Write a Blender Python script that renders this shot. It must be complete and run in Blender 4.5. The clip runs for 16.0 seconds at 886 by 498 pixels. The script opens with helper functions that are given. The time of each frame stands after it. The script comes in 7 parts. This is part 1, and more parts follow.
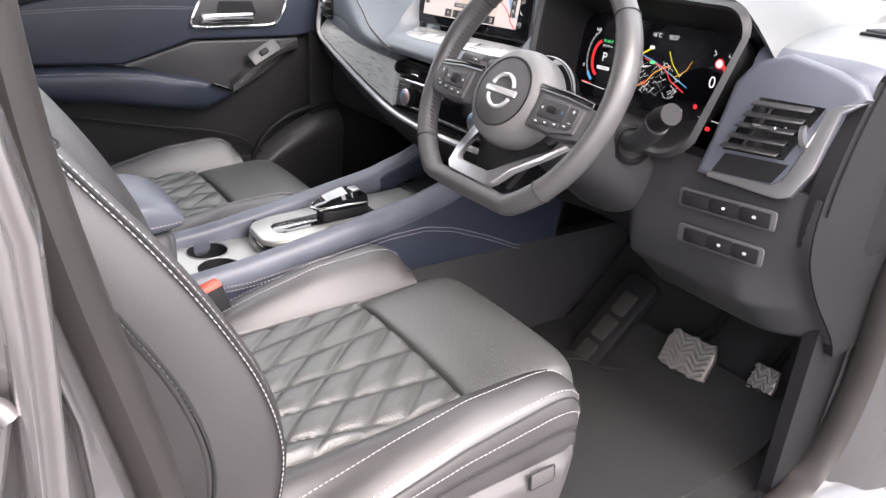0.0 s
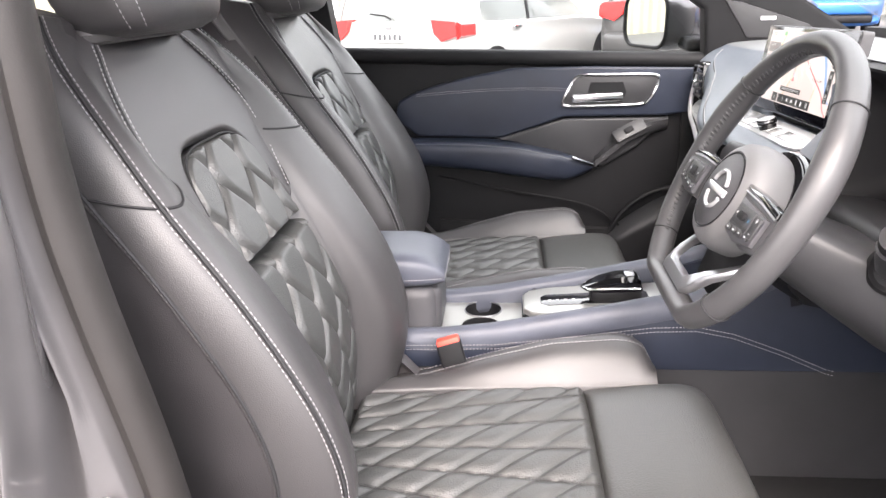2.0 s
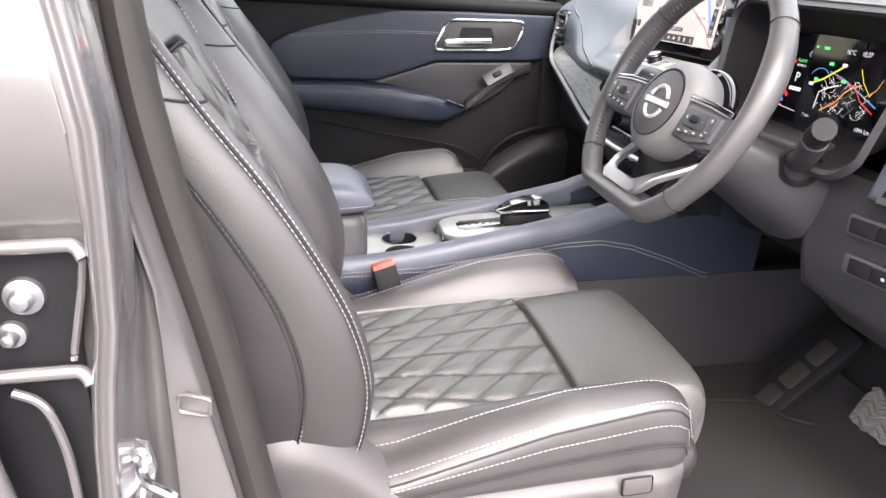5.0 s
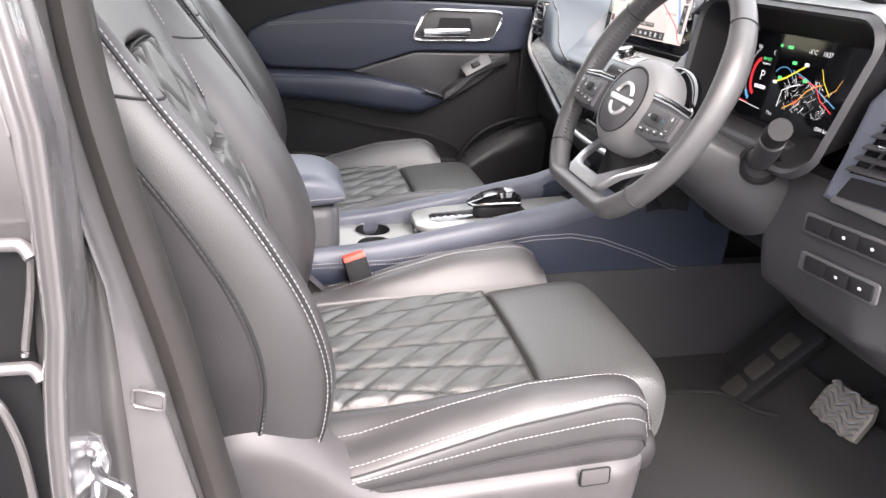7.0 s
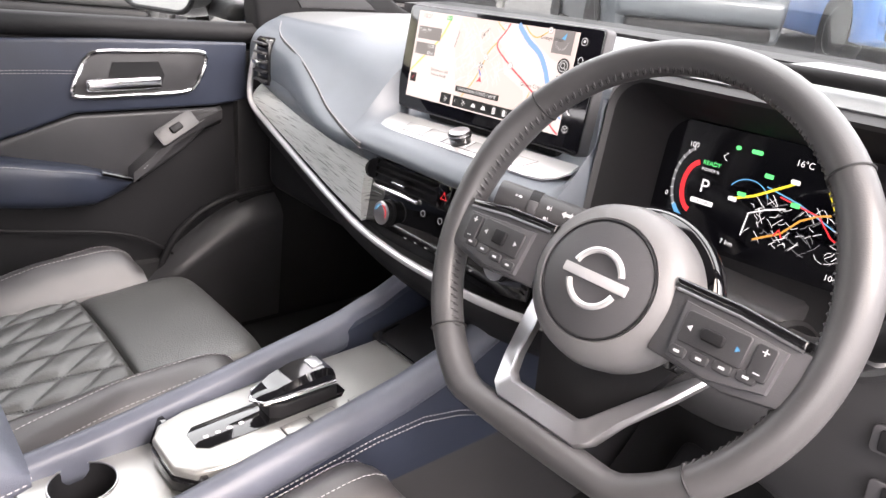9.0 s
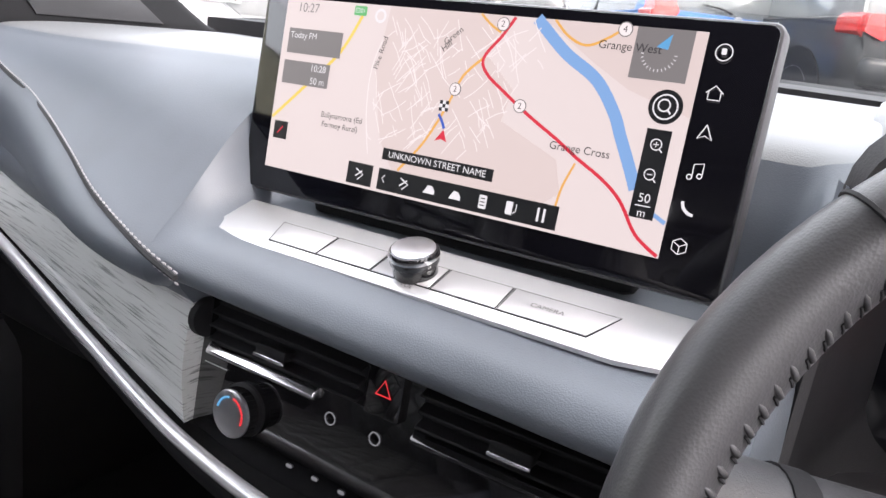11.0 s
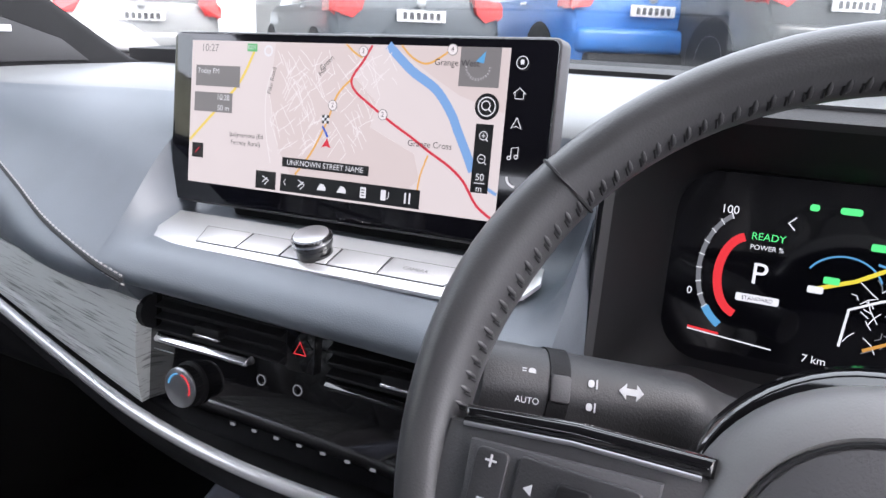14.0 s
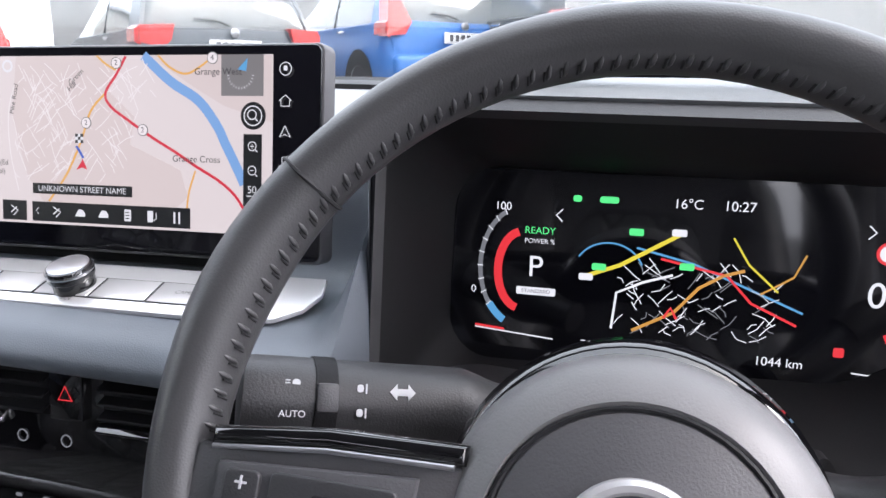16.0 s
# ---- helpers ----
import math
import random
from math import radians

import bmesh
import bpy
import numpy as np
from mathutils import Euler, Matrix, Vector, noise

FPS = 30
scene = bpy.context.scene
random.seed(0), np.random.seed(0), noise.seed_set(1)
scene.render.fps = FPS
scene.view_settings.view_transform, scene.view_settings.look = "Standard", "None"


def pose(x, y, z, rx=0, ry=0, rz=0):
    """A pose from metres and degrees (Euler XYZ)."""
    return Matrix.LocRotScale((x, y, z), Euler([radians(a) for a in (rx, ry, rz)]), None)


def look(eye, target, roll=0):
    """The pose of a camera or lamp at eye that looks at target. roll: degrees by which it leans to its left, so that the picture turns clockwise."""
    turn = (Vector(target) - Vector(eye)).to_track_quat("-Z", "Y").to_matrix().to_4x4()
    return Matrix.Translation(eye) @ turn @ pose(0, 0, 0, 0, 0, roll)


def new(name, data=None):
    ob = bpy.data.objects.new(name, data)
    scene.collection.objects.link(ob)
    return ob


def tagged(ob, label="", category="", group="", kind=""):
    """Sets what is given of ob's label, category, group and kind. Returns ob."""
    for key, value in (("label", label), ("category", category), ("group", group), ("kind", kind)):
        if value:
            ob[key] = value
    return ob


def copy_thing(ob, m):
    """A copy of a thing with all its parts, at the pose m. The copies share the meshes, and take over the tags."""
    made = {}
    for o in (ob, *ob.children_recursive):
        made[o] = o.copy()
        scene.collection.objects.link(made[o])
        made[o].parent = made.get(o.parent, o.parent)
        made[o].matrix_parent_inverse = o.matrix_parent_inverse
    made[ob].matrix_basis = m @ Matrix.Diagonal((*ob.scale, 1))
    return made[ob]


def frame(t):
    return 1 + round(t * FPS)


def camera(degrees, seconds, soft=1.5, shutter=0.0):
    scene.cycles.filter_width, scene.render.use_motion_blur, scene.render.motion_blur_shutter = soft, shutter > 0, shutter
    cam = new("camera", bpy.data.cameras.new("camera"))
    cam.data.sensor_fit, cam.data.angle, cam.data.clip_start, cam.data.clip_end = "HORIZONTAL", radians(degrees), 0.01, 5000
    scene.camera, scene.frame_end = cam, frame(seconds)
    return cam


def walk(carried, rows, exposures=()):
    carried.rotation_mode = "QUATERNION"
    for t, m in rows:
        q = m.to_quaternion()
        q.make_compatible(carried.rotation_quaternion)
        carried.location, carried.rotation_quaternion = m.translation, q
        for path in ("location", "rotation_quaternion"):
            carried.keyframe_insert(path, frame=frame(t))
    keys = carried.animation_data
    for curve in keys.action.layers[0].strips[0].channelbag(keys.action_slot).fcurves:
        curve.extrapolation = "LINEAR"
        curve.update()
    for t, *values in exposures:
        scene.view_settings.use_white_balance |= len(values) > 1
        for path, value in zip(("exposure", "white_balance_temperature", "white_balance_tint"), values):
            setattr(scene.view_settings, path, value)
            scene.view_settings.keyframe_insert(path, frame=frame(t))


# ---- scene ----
cam = camera(62.6, 16.0)
PATH = [
    (0, (-0.2371, -1.1060, 1.1817), (0.8218, 0.3842, 0.3706), 3.75),
    (0.5, (-0.1043, -1.1980, 1.1920), (0.5713, 0.4592, 0.2991), 2.01),
    (1, (-0.0315, -1.2180, 1.1979), (0.3767, 0.5233, 0.3028), 0.12),
    (1.5, (0.0685, -1.2120, 1.1880), (0.1339, 0.6072, 0.3597), -1.41),
    (2, (0.1266, -1.2070, 1.2153), (-0.0413, 0.6705, 0.5467), -1.73),
    (2.5, (0.1222, -1.2220, 1.2429), (-0.1131, 0.6830, 0.6811), -1.70),
    (3, (0.1100, -1.2320, 1.2193), (-0.0433, 0.6874, 0.6785), -1.37),
    (3.5, (0.0622, -1.2360, 1.1650), (0.1135, 0.6742, 0.5748), -0.57),
    (4, (-0.0588, -1.2250, 1.1492), (0.1984, 0.6430, 0.4826), 0.39),
    (4.5, (-0.1058, -1.2450, 1.1545), (0.2549, 0.5848, 0.4322), 1.13),
    (7, (-0.0750, -1.2690, 1.1744), (0.3412, 0.5246, 0.3935), 2.69),
    (7.5, (-0.0941, -1.2430, 1.1992), (0.3973, 0.5182, 0.3890), 3.38),
    (8, (-0.1498, -1.0750, 1.1934), (0.6244, 0.5893, 0.3992), 5.67),
    (8.5, (-0.1080, -0.8890, 1.2056), (0.9212, 0.6397, 0.4284), 5.09),
    (9, (-0.0565, -0.6580, 1.2049), (1.1817, 0.7266, 0.4635), 5.42),
    (9.5, (0.0172, -0.4639, 1.1714), (1.4316, 0.7875, 0.5130), 6.79),
    (10, (0.1421, -0.2894, 1.1205), (1.6774, 0.8303, 0.4967), 7.87),
    (12.5, (0.2371, -0.1915, 1.1435), (1.9223, 0.7281, 0.5823), 5.39),
    (13, (0.2341, -0.2036, 1.1488), (1.9191, 0.7097, 0.5773), 4.20),
    (13.5, (0.2065, -0.2578, 1.1646), (1.8932, 0.6421, 0.5772), 3.04),
    (14, (0.1451, -0.3097, 1.1517), (1.8415, 0.5763, 0.5709), 2.20),
    (14.5, (0.1224, -0.2806, 1.1770), (1.8454, 0.5775, 0.6339), 1.77),
    (15, (0.1081, -0.2654, 1.1628), (1.8733, 0.5284, 0.6588), 1.50),
    (15.5, (0.1174, -0.2855, 1.1534), (1.9505, 0.3549, 0.6744), 1.59),
    (16, (0.1692, -0.3416, 1.1376), (2.0441, 0.1466, 0.6413), 1.05),
]
walk(cam, [(t, look(eye, target, roll)) for t, eye, target, roll in PATH],
     exposures=[(0, 2.26, 6800, 17), (0.4, 2.44, 6850, 17), (1.0, 2.50, 6900, 17), (2.0, 2.48, 6900, 17), (2.6, 2.30, 6800, 17), (3.0, 2.26, 6750, 17), (4.0, 2.42, 6800, 17), (7.5, 2.44, 6850, 17), (8.0, 2.58, 6900, 17), (8.5, 2.58, 6950, 18), (9.0, 2.6, 7050, 19), (10.2, 2.4, 6900, 19), (12.3, 1.88, 6300, 17), (13.2, 1.88, 6300, 17), (14, 2.06, 6280, 17), (15, 1.92, 6250, 17), (16, 1.98, 6250, 17)])

# ---- world and light ----
world = bpy.data.worlds.new("overcast_sky")
scene.world = world
world.use_nodes = True
wn = world.node_tree
sky = wn.nodes.new("ShaderNodeTexSky")
sky.sky_type = "NISHITA"
sky.sun_disc = False
sky.sun_elevation, sky.sun_rotation = radians(52), radians(200)
sky.air_density, sky.dust_density, sky.ozone_density = 1.0, 6.0, 1.0
wash = wn.nodes.new("ShaderNodeMix")
wash.data_type = "RGBA"
wash.inputs[0].default_value = 0.75
wash.inputs[7].default_value = (7.6, 7.9, 8.2, 1)
wn.links.new(sky.outputs[0], wash.inputs[6])
wn.links.new(wash.outputs[2], wn.nodes["Background"].inputs[0])
wn.nodes["Background"].inputs[1].default_value = 0.165

sun = new("sun", bpy.data.lights.new("sun", "SUN"))
sun.data.energy, sun.data.angle, sun.data.color = 0.95, radians(25), (1.0, 0.97, 0.94)
sun.matrix_world = look((1.0, -7.0, 6.6), (0, 0, 0.8))


# ---- materials ----
def material(name, color, rough=0.5, metal=0.0, coat=0.0, var=0.12, vscale=14.0, bump=0.0, bscale=700.0, emit=0.0,
             tex="noise", spec=0.5, alpha_mix=0.0, sheen=0.0):
    m = bpy.data.materials.new(name)
    m.use_nodes = True
    nt = m.node_tree
    b = nt.nodes["Principled BSDF"]
    b.inputs["Base Color"].default_value = (*color, 1)
    b.inputs["Roughness"].default_value = rough
    b.inputs["Metallic"].default_value = metal
    b.inputs["Coat Weight"].default_value = coat
    b.inputs["Coat Roughness"].default_value = 0.04
    b.inputs["Specular IOR Level"].default_value = spec
    b.inputs["Sheen Weight"].default_value = sheen
    if emit:
        b.inputs["Base Color"].default_value = (*[c * 0.04 for c in color], 1)
        b.inputs["Emission Color"].default_value = (*color, 1)
        b.inputs["Emission Strength"].default_value = emit * 0.27
    co = nt.nodes.new("ShaderNodeTexCoord")
    if var:
        n1 = nt.nodes.new("ShaderNodeTexNoise")
        n1.inputs["Scale"].default_value = vscale
        n1.inputs["Detail"].default_value = 6
        nt.links.new(co.outputs["Object"], n1.inputs["Vector"])
        ramp = nt.nodes.new("ShaderNodeMapRange")
        ramp.inputs[1].default_value, ramp.inputs[2].default_value = 0.3, 0.7
        ramp.inputs[3].default_value, ramp.inputs[4].default_value = 1 - var, 1 + var
        nt.links.new(n1.outputs[0], ramp.inputs[0])
        mul = nt.nodes.new("ShaderNodeVectorMath")
        mul.operation = "SCALE"
        mul.inputs[0].default_value = color
        nt.links.new(ramp.outputs[0], mul.inputs["Scale"])
        nt.links.new(mul.outputs[0], b.inputs["Base Color"])
        rr = nt.nodes.new("ShaderNodeMapRange")
        rr.inputs[1].default_value, rr.inputs[2].default_value = 0.3, 0.7
        rr.inputs[3].default_value, rr.inputs[4].default_value = max(0.02, rough - var * 0.35), min(1, rough + var * 0.35)
        nt.links.new(n1.outputs[0], rr.inputs[0])
        nt.links.new(rr.outputs[0], b.inputs["Roughness"])
    if bump:
        if tex == "voronoi":
            n2 = nt.nodes.new("ShaderNodeTexVoronoi")
        else:
            n2 = nt.nodes.new("ShaderNodeTexNoise")
            n2.inputs["Detail"].default_value = 3
        n2.inputs["Scale"].default_value = bscale
        nt.links.new(co.outputs["Object"], n2.inputs["Vector"])
        bp = nt.nodes.new("ShaderNodeBump")
        bp.inputs["Strength"].default_value = bump
        bp.inputs["Distance"].default_value = 0.0006
        nt.links.new(n2.outputs[0], bp.inputs["Height"])
        nt.links.new(bp.outputs[0], b.inputs["Normal"])
    return m


def glass_material(name, tint, mix):
    m = bpy.data.materials.new(name)
    m.use_nodes = True
    nt = m.node_tree
    out = nt.nodes["Material Output"]
    tr = nt.nodes.new("ShaderNodeBsdfTransparent")
    tr.inputs[0].default_value = (*tint, 1)
    gl = nt.nodes.new("ShaderNodeBsdfGlossy")
    gl.inputs["Roughness"].default_value = 0.02
    mx = nt.nodes.new("ShaderNodeMixShader")
    fr = nt.nodes.new("ShaderNodeFresnel")
    fr.inputs[0].default_value = 1.25
    sc = nt.nodes.new("ShaderNodeMath")
    sc.operation = "MULTIPLY"
    sc.inputs[1].default_value = mix
    nt.links.new(fr.outputs[0], sc.inputs[0])
    nt.links.new(sc.outputs[0], mx.inputs[0])
    nt.links.new(tr.outputs[0], mx.inputs[1])
    nt.links.new(gl.outputs[0], mx.inputs[2])
    nt.links.new(mx.outputs[0], out.inputs[0])
    return m


def streak_material(name, dark, light, rough):
    """Grey open-pore decor: long fine streaks across the car."""
    m = material(name, light, rough, var=0, coat=0.35)
    nt = m.node_tree
    b = nt.nodes["Principled BSDF"]
    co = nt.nodes.new("ShaderNodeTexCoord")
    mp = nt.nodes.new("ShaderNodeMapping")
    mp.inputs["Scale"].default_value = (40, 9, 330)
    mp.inputs["Rotation"].default_value = (radians(-9), 0, 0)
    n = nt.nodes.new("ShaderNodeTexNoise")
    n.inputs["Scale"].default_value, n.inputs["Detail"].default_value = 1.6, 9
    r = nt.nodes.new("ShaderNodeValToRGB")
    r.color_ramp.elements[0].position, r.color_ramp.elements[1].position = 0.33, 0.47
    r.color_ramp.elements[0].color, r.color_ramp.elements[1].color = (*dark, 1), (*light, 1)
    nt.links.new(co.outputs["Object"], mp.inputs[0])
    nt.links.new(mp.outputs[0], n.inputs["Vector"])
    nt.links.new(n.outputs[0], r.inputs[0])
    nt.links.new(r.outputs[0], b.inputs["Base Color"])
    bp = nt.nodes.new("ShaderNodeBump")
    bp.inputs["Strength"].default_value, bp.inputs["Distance"].default_value = 0.3, 0.0005
    nt.links.new(n.outputs[0], bp.inputs["Height"])
    nt.links.new(bp.outputs[0], b.inputs["Normal"])
    return m


LEATHER = material("charcoal_leather", (0.050, 0.047, 0.049), 0.42, spec=0.95, bump=0.35, bscale=900, tex="voronoi", var=0.10, vscale=9)
QUILT = material("perforated_leather", (0.060, 0.061, 0.060), 0.42, spec=0.95, bump=0.6, bscale=420, tex="voronoi", var=0.08)
SIDECLOTH = material("dark_side_leather", (0.034, 0.031, 0.033), 0.46, spec=0.7, bump=0.35, bscale=900, tex="voronoi")
THREAD = material("pale_thread", (0.38, 0.37, 0.38), 0.7, var=0.05)
DARKTHREAD = material("dark_thread", (0.02, 0.02, 0.022), 0.7, var=0.05)
SEATPLASTIC = material("grey_seat_plastic", (0.085, 0.080, 0.083), 0.42, bump=0.25, bscale=1300)
NAVY = material("navy_leather", (0.024, 0.030, 0.048), 0.40, bump=0.35, bscale=900, tex="voronoi")
NAVYLIGHT = material("slate_blue_leather", (0.095, 0.103, 0.130), 0.38, bump=0.35, bscale=900, tex="voronoi")
DASHSOFT = material("slate_dash_skin", (0.125, 0.142, 0.165), 0.42, bump=0.18, bscale=1100, tex="voronoi")
DASHTOP = material("grey_dash_skin", (0.165, 0.172, 0.178), 0.45, bump=0.18, bscale=1100, tex="voronoi")
BLACKPL = material("black_grained_plastic", (0.012, 0.012, 0.0135), 0.58, spec=0.25, bump=0.35, bscale=1000)
DARKPL = material("charcoal_plastic", (0.038, 0.038, 0.041), 0.42, bump=0.35, bscale=1000)
GREYPL = material("grey_soft_plastic", (0.075, 0.074, 0.080), 0.5, bump=0.35, bscale=1000)
PIANO = material("piano_black", (0.006, 0.006, 0.007), 0.06, coat=1.0, var=0.0)
DARKCHROME = material("smoked_chrome", (0.50, 0.50, 0.51), 0.16, metal=1.0, var=0.0)
CONSOLEMETAL = material("brushed_console_metal", (0.42, 0.42, 0.405), 0.36, metal=0.65, bump=0.2, bscale=300, var=0.06)
CHROME = material("satin_chrome", (0.78, 0.78, 0.80), 0.18, metal=1.0, var=0.06)
SATIN = material("satin_silver", (0.50, 0.50, 0.52), 0.32, metal=0.9, var=0.06)
PEDALRUB = material("pedal_rubber", (0.24, 0.22, 0.20), 0.4, metal=0.3, bump=0.4, bscale=400)
CARPET = material("charcoal_carpet", (0.013, 0.013, 0.0145), 0.95, bump=1.0, bscale=900, var=0.45, vscale=260, sheen=0.02)
RUBBER = material("door_seal_rubber", (0.027, 0.024, 0.023), 0.5, bump=0.3, bscale=500)
PAINT = material("gunmetal_paint", (0.13, 0.13, 0.135), 0.25, metal=0.6, coat=0.6, var=0.05, bump=0.08, bscale=900)
HUBPL = material("hub_soft_plastic", (0.17, 0.168, 0.172), 0.42, bump=0.3, bscale=1000)
# bright silver base; on the button bar it stands for mirrored sky
SILVERSHEEN = material("bright_silver_with_painted_sheen", (0.60, 0.60, 0.61), 0.20, metal=0.35, coat=0.4, var=0.04)
WHEELLEATHER = material("wheel_leather", (0.066, 0.065, 0.068), 0.38, spec=0.6, bump=0.12, bscale=1000, tex="voronoi")
REDPL = material("red_buckle_plastic", (0.75, 0.10, 0.07), 0.4, var=0.05)
WOOD = streak_material("streaked_grey_decor", (0.30, 0.31, 0.305), (0.66, 0.68, 0.665), 0.22)
LINER = material("dark_headliner", (0.10, 0.10, 0.10), 0.9, bump=0.4, bscale=900)
GLASS = glass_material("window_glass", (0.93, 0.95, 0.94), 0.5)
MIRROR = material("mirror_glass", (0.85, 0.87, 0.88), 0.02, metal=1.0, var=0)
ASPHALT = material("asphalt", (0.10, 0.10, 0.10), 0.9, bump=0.8, bscale=120, var=0.25, vscale=3)
LIT_GREEN = material("lit_green", (0.10, 0.85, 0.25), 0.5, emit=1.0, var=0)
LIT_RED = material("lit_red", (0.85, 0.04, 0.05), 0.5, emit=0.9, var=0)
LIT_WHITE = material("lit_white", (0.9, 0.92, 0.95), 0.5, emit=0.9, var=0)
LIT_BLUE = material("lit_blue", (0.12, 0.42, 0.75), 0.5, emit=0.8, var=0)
LIT_YELLOW = material("lit_yellow", (0.95, 0.80, 0.06), 0.5, emit=0.8, var=0)
LIT_ORANGE = material("lit_orange", (0.85, 0.42, 0.08), 0.5, emit=0.7, var=0)
LIT_GREY = material("lit_grey", (0.24, 0.25, 0.27), 0.5, emit=0.7, var=0)
DARKGLASS = material("dark_display_glass", (0.004, 0.004, 0.006), 0.08, coat=0.5, var=0)
PRINT = material("white_print", (0.62, 0.63, 0.65), 0.5, var=0)


# ---- mesh helpers ----
def V(*a):
    return Vector(a)


def cr(pts, n=8, closed=False):
    """Smooth curve through points."""
    pts = [Vector(p) for p in pts]
    out, k = [], len(pts)
    for i in range(k if closed else k - 1):
        if closed:
            p0, p1, p2, p3 = pts[i - 1], pts[i], pts[(i + 1) % k], pts[(i + 2) % k]
        else:
            p0, p1, p2, p3 = pts[max(i - 1, 0)], pts[i], pts[i + 1], pts[min(i + 2, k - 1)]
        for j in range(n):
            t = j / n
            out.append(0.5 * (2 * p1 + (p2 - p0) * t + (2 * p0 - 5 * p1 + 4 * p2 - p3) * t * t + (3 * p1 - p0 - 3 * p2 + p3) * t ** 3))
    if not closed:
        out.append(pts[-1])
    return out


def lerp_table(table, x):
    """Smooth look-up in ((x, value), ...)."""
    if x <= table[0][0]:
        return table[0][1]
    for (a, va), (b, vb) in zip(table, table[1:]):
        if x <= b:
            t = (x - a) / (b - a)
            return va + (vb - va) * t
    return table[-1][1]


def smooth_table(table, n=12):
    xs = [t[0] for t in table]
    c = cr([(t[0], t[1], 0) for t in table], n)
    return [(p.x, p.y) for p in c]


def grid(f, nu, nv, wrap=False):
    vs = [Vector(f(i / nu, j / nv)) for i in range(nu + 1) for j in range(nv + (0 if wrap else 1))]
    w = nv if wrap else nv + 1
    fs = []
    for i in range(nu):
        for j in range(nv):
            a, b = i * w + j, i * w + (j + 1) % w
            fs.append((a, b, b + w, a + w))
    return vs, fs


def loft(rings, caps=True, closed=True):
    vs = [Vector(p) for r in rings for p in r]
    w = len(rings[0])
    fs = []
    for i in range(len(rings) - 1):
        for j in range(w if closed else w - 1):
            a, b = i * w + j, i * w + (j + 1) % w
            fs.append((a, b, b + w, a + w))
    if caps and closed:
        fs.append(tuple(range(w - 1, -1, -1)))
        k = (len(rings) - 1) * w
        fs.append(tuple(range(k, k + w)))
    return vs, fs


def slab(f, nu, nv, off):
    """A sheet with thickness: the surface f and a copy moved by off, closed round the rim."""
    off = Vector(off)
    vs, fs = grid(f, nu, nv)
    k = len(vs)
    vs = vs + [v + off for v in vs]
    fs = fs + [tuple(reversed([i + k for i in q])) for q in fs]
    w = nv + 1
    rim = [j for j in range(w)] + [i * w + nv for i in range(1, nu + 1)] + [nu * w + j for j in range(nv - 1, -1, -1)] + [i * w for i in range(nu - 1, 0, -1)]
    for a, b in zip(rim, rim[1:] + rim[:1]):
        fs.append((b, a, a + k, b + k))
    return vs, fs


def tube(path, r, n=8, closed=False):
    path = [Vector(p) for p in path]
    rings, k = [], len(path)
    up = Vector((0.13, 0.21, 0.97))
    for i, p in enumerate(path):
        a = path[i - 1] if (i or closed) else p
        b = path[(i + 1) % k] if (i < k - 1 or closed) else p
        d = (b - a).normalized()
        s = d.cross(up).normalized()
        u = s.cross(d)
        rr = r(i / max(1, k - 1)) if callable(r) else r
        rings.append([p + (s * math.cos(t) + u * math.sin(t)) * rr for t in [2 * math.pi * q / n for q in range(n)]])
    if closed:
        rings.append(rings[0])
    return loft(rings, caps=not closed)


def merge(*geos):
    vs, fs = [], []
    for v, f in geos:
        k = len(vs)
        vs += list(v)
        fs += [tuple(i + k for i in q) for q in f]
    return vs, fs


def xf(geo, m):
    return [m @ Vector(v) for v in geo[0]], geo[1]


def mirror_y(geo, y0=0.0):
    return [Vector((v[0], 2 * y0 - v[1], v[2])) for v in geo[0]], [tuple(reversed(f)) for f in geo[1]]


def from_bm(bm):
    bm.verts.ensure_lookup_table()
    bm.verts.index_update()
    geo = [v.co.copy() for v in bm.verts], [tuple(v.index for v in f.verts) for f in bm.faces]
    bm.free()
    return geo


def rbox(c, s, r=0.003, seg=2, m=None):
    """A box of size s round c with rounded edges."""
    bm = bmesh.new()
    bmesh.ops.create_cube(bm, size=1)
    for v in bm.verts:
        v.co = Vector((v.co.x * s[0], v.co.y * s[1], v.co.z * s[2]))
    if r:
        bmesh.ops.bevel(bm, geom=list(bm.edges), offset=min(r, min(s) * 0.45), segments=seg, affect="EDGES", profile=0.5)
    geo = from_bm(bm)
    geo = xf(geo, m) if m else geo
    return [v + Vector(c) for v in geo[0]], geo[1]


def plate(poly, depth, bevel=0.0, m=None, seg=2):
    """A flat outline (u, v) given thickness along +w from 0, front edges rounded, then placed by m."""
    bm = bmesh.new()
    vs = [bm.verts.new((p[0], p[1], 0)) for p in poly]
    f = bm.faces.new(vs)
    f.normal_update()
    if f.normal.z < 0:
        f.normal_flip()
    ext = bmesh.ops.extrude_face_region(bm, geom=[f])
    top = [g for g in ext["geom"] if isinstance(g, bmesh.types.BMVert)]
    for v in top:
        v.co.z += depth
    if bevel:
        tops = set(top)
        es = [e for e in bm.edges if e.verts[0] in tops and e.verts[1] in tops]
        bmesh.ops.bevel(bm, geom=es, offset=bevel, segments=seg, affect="EDGES", profile=0.5)
    geo = from_bm(bm)
    return xf(geo, m) if m else geo


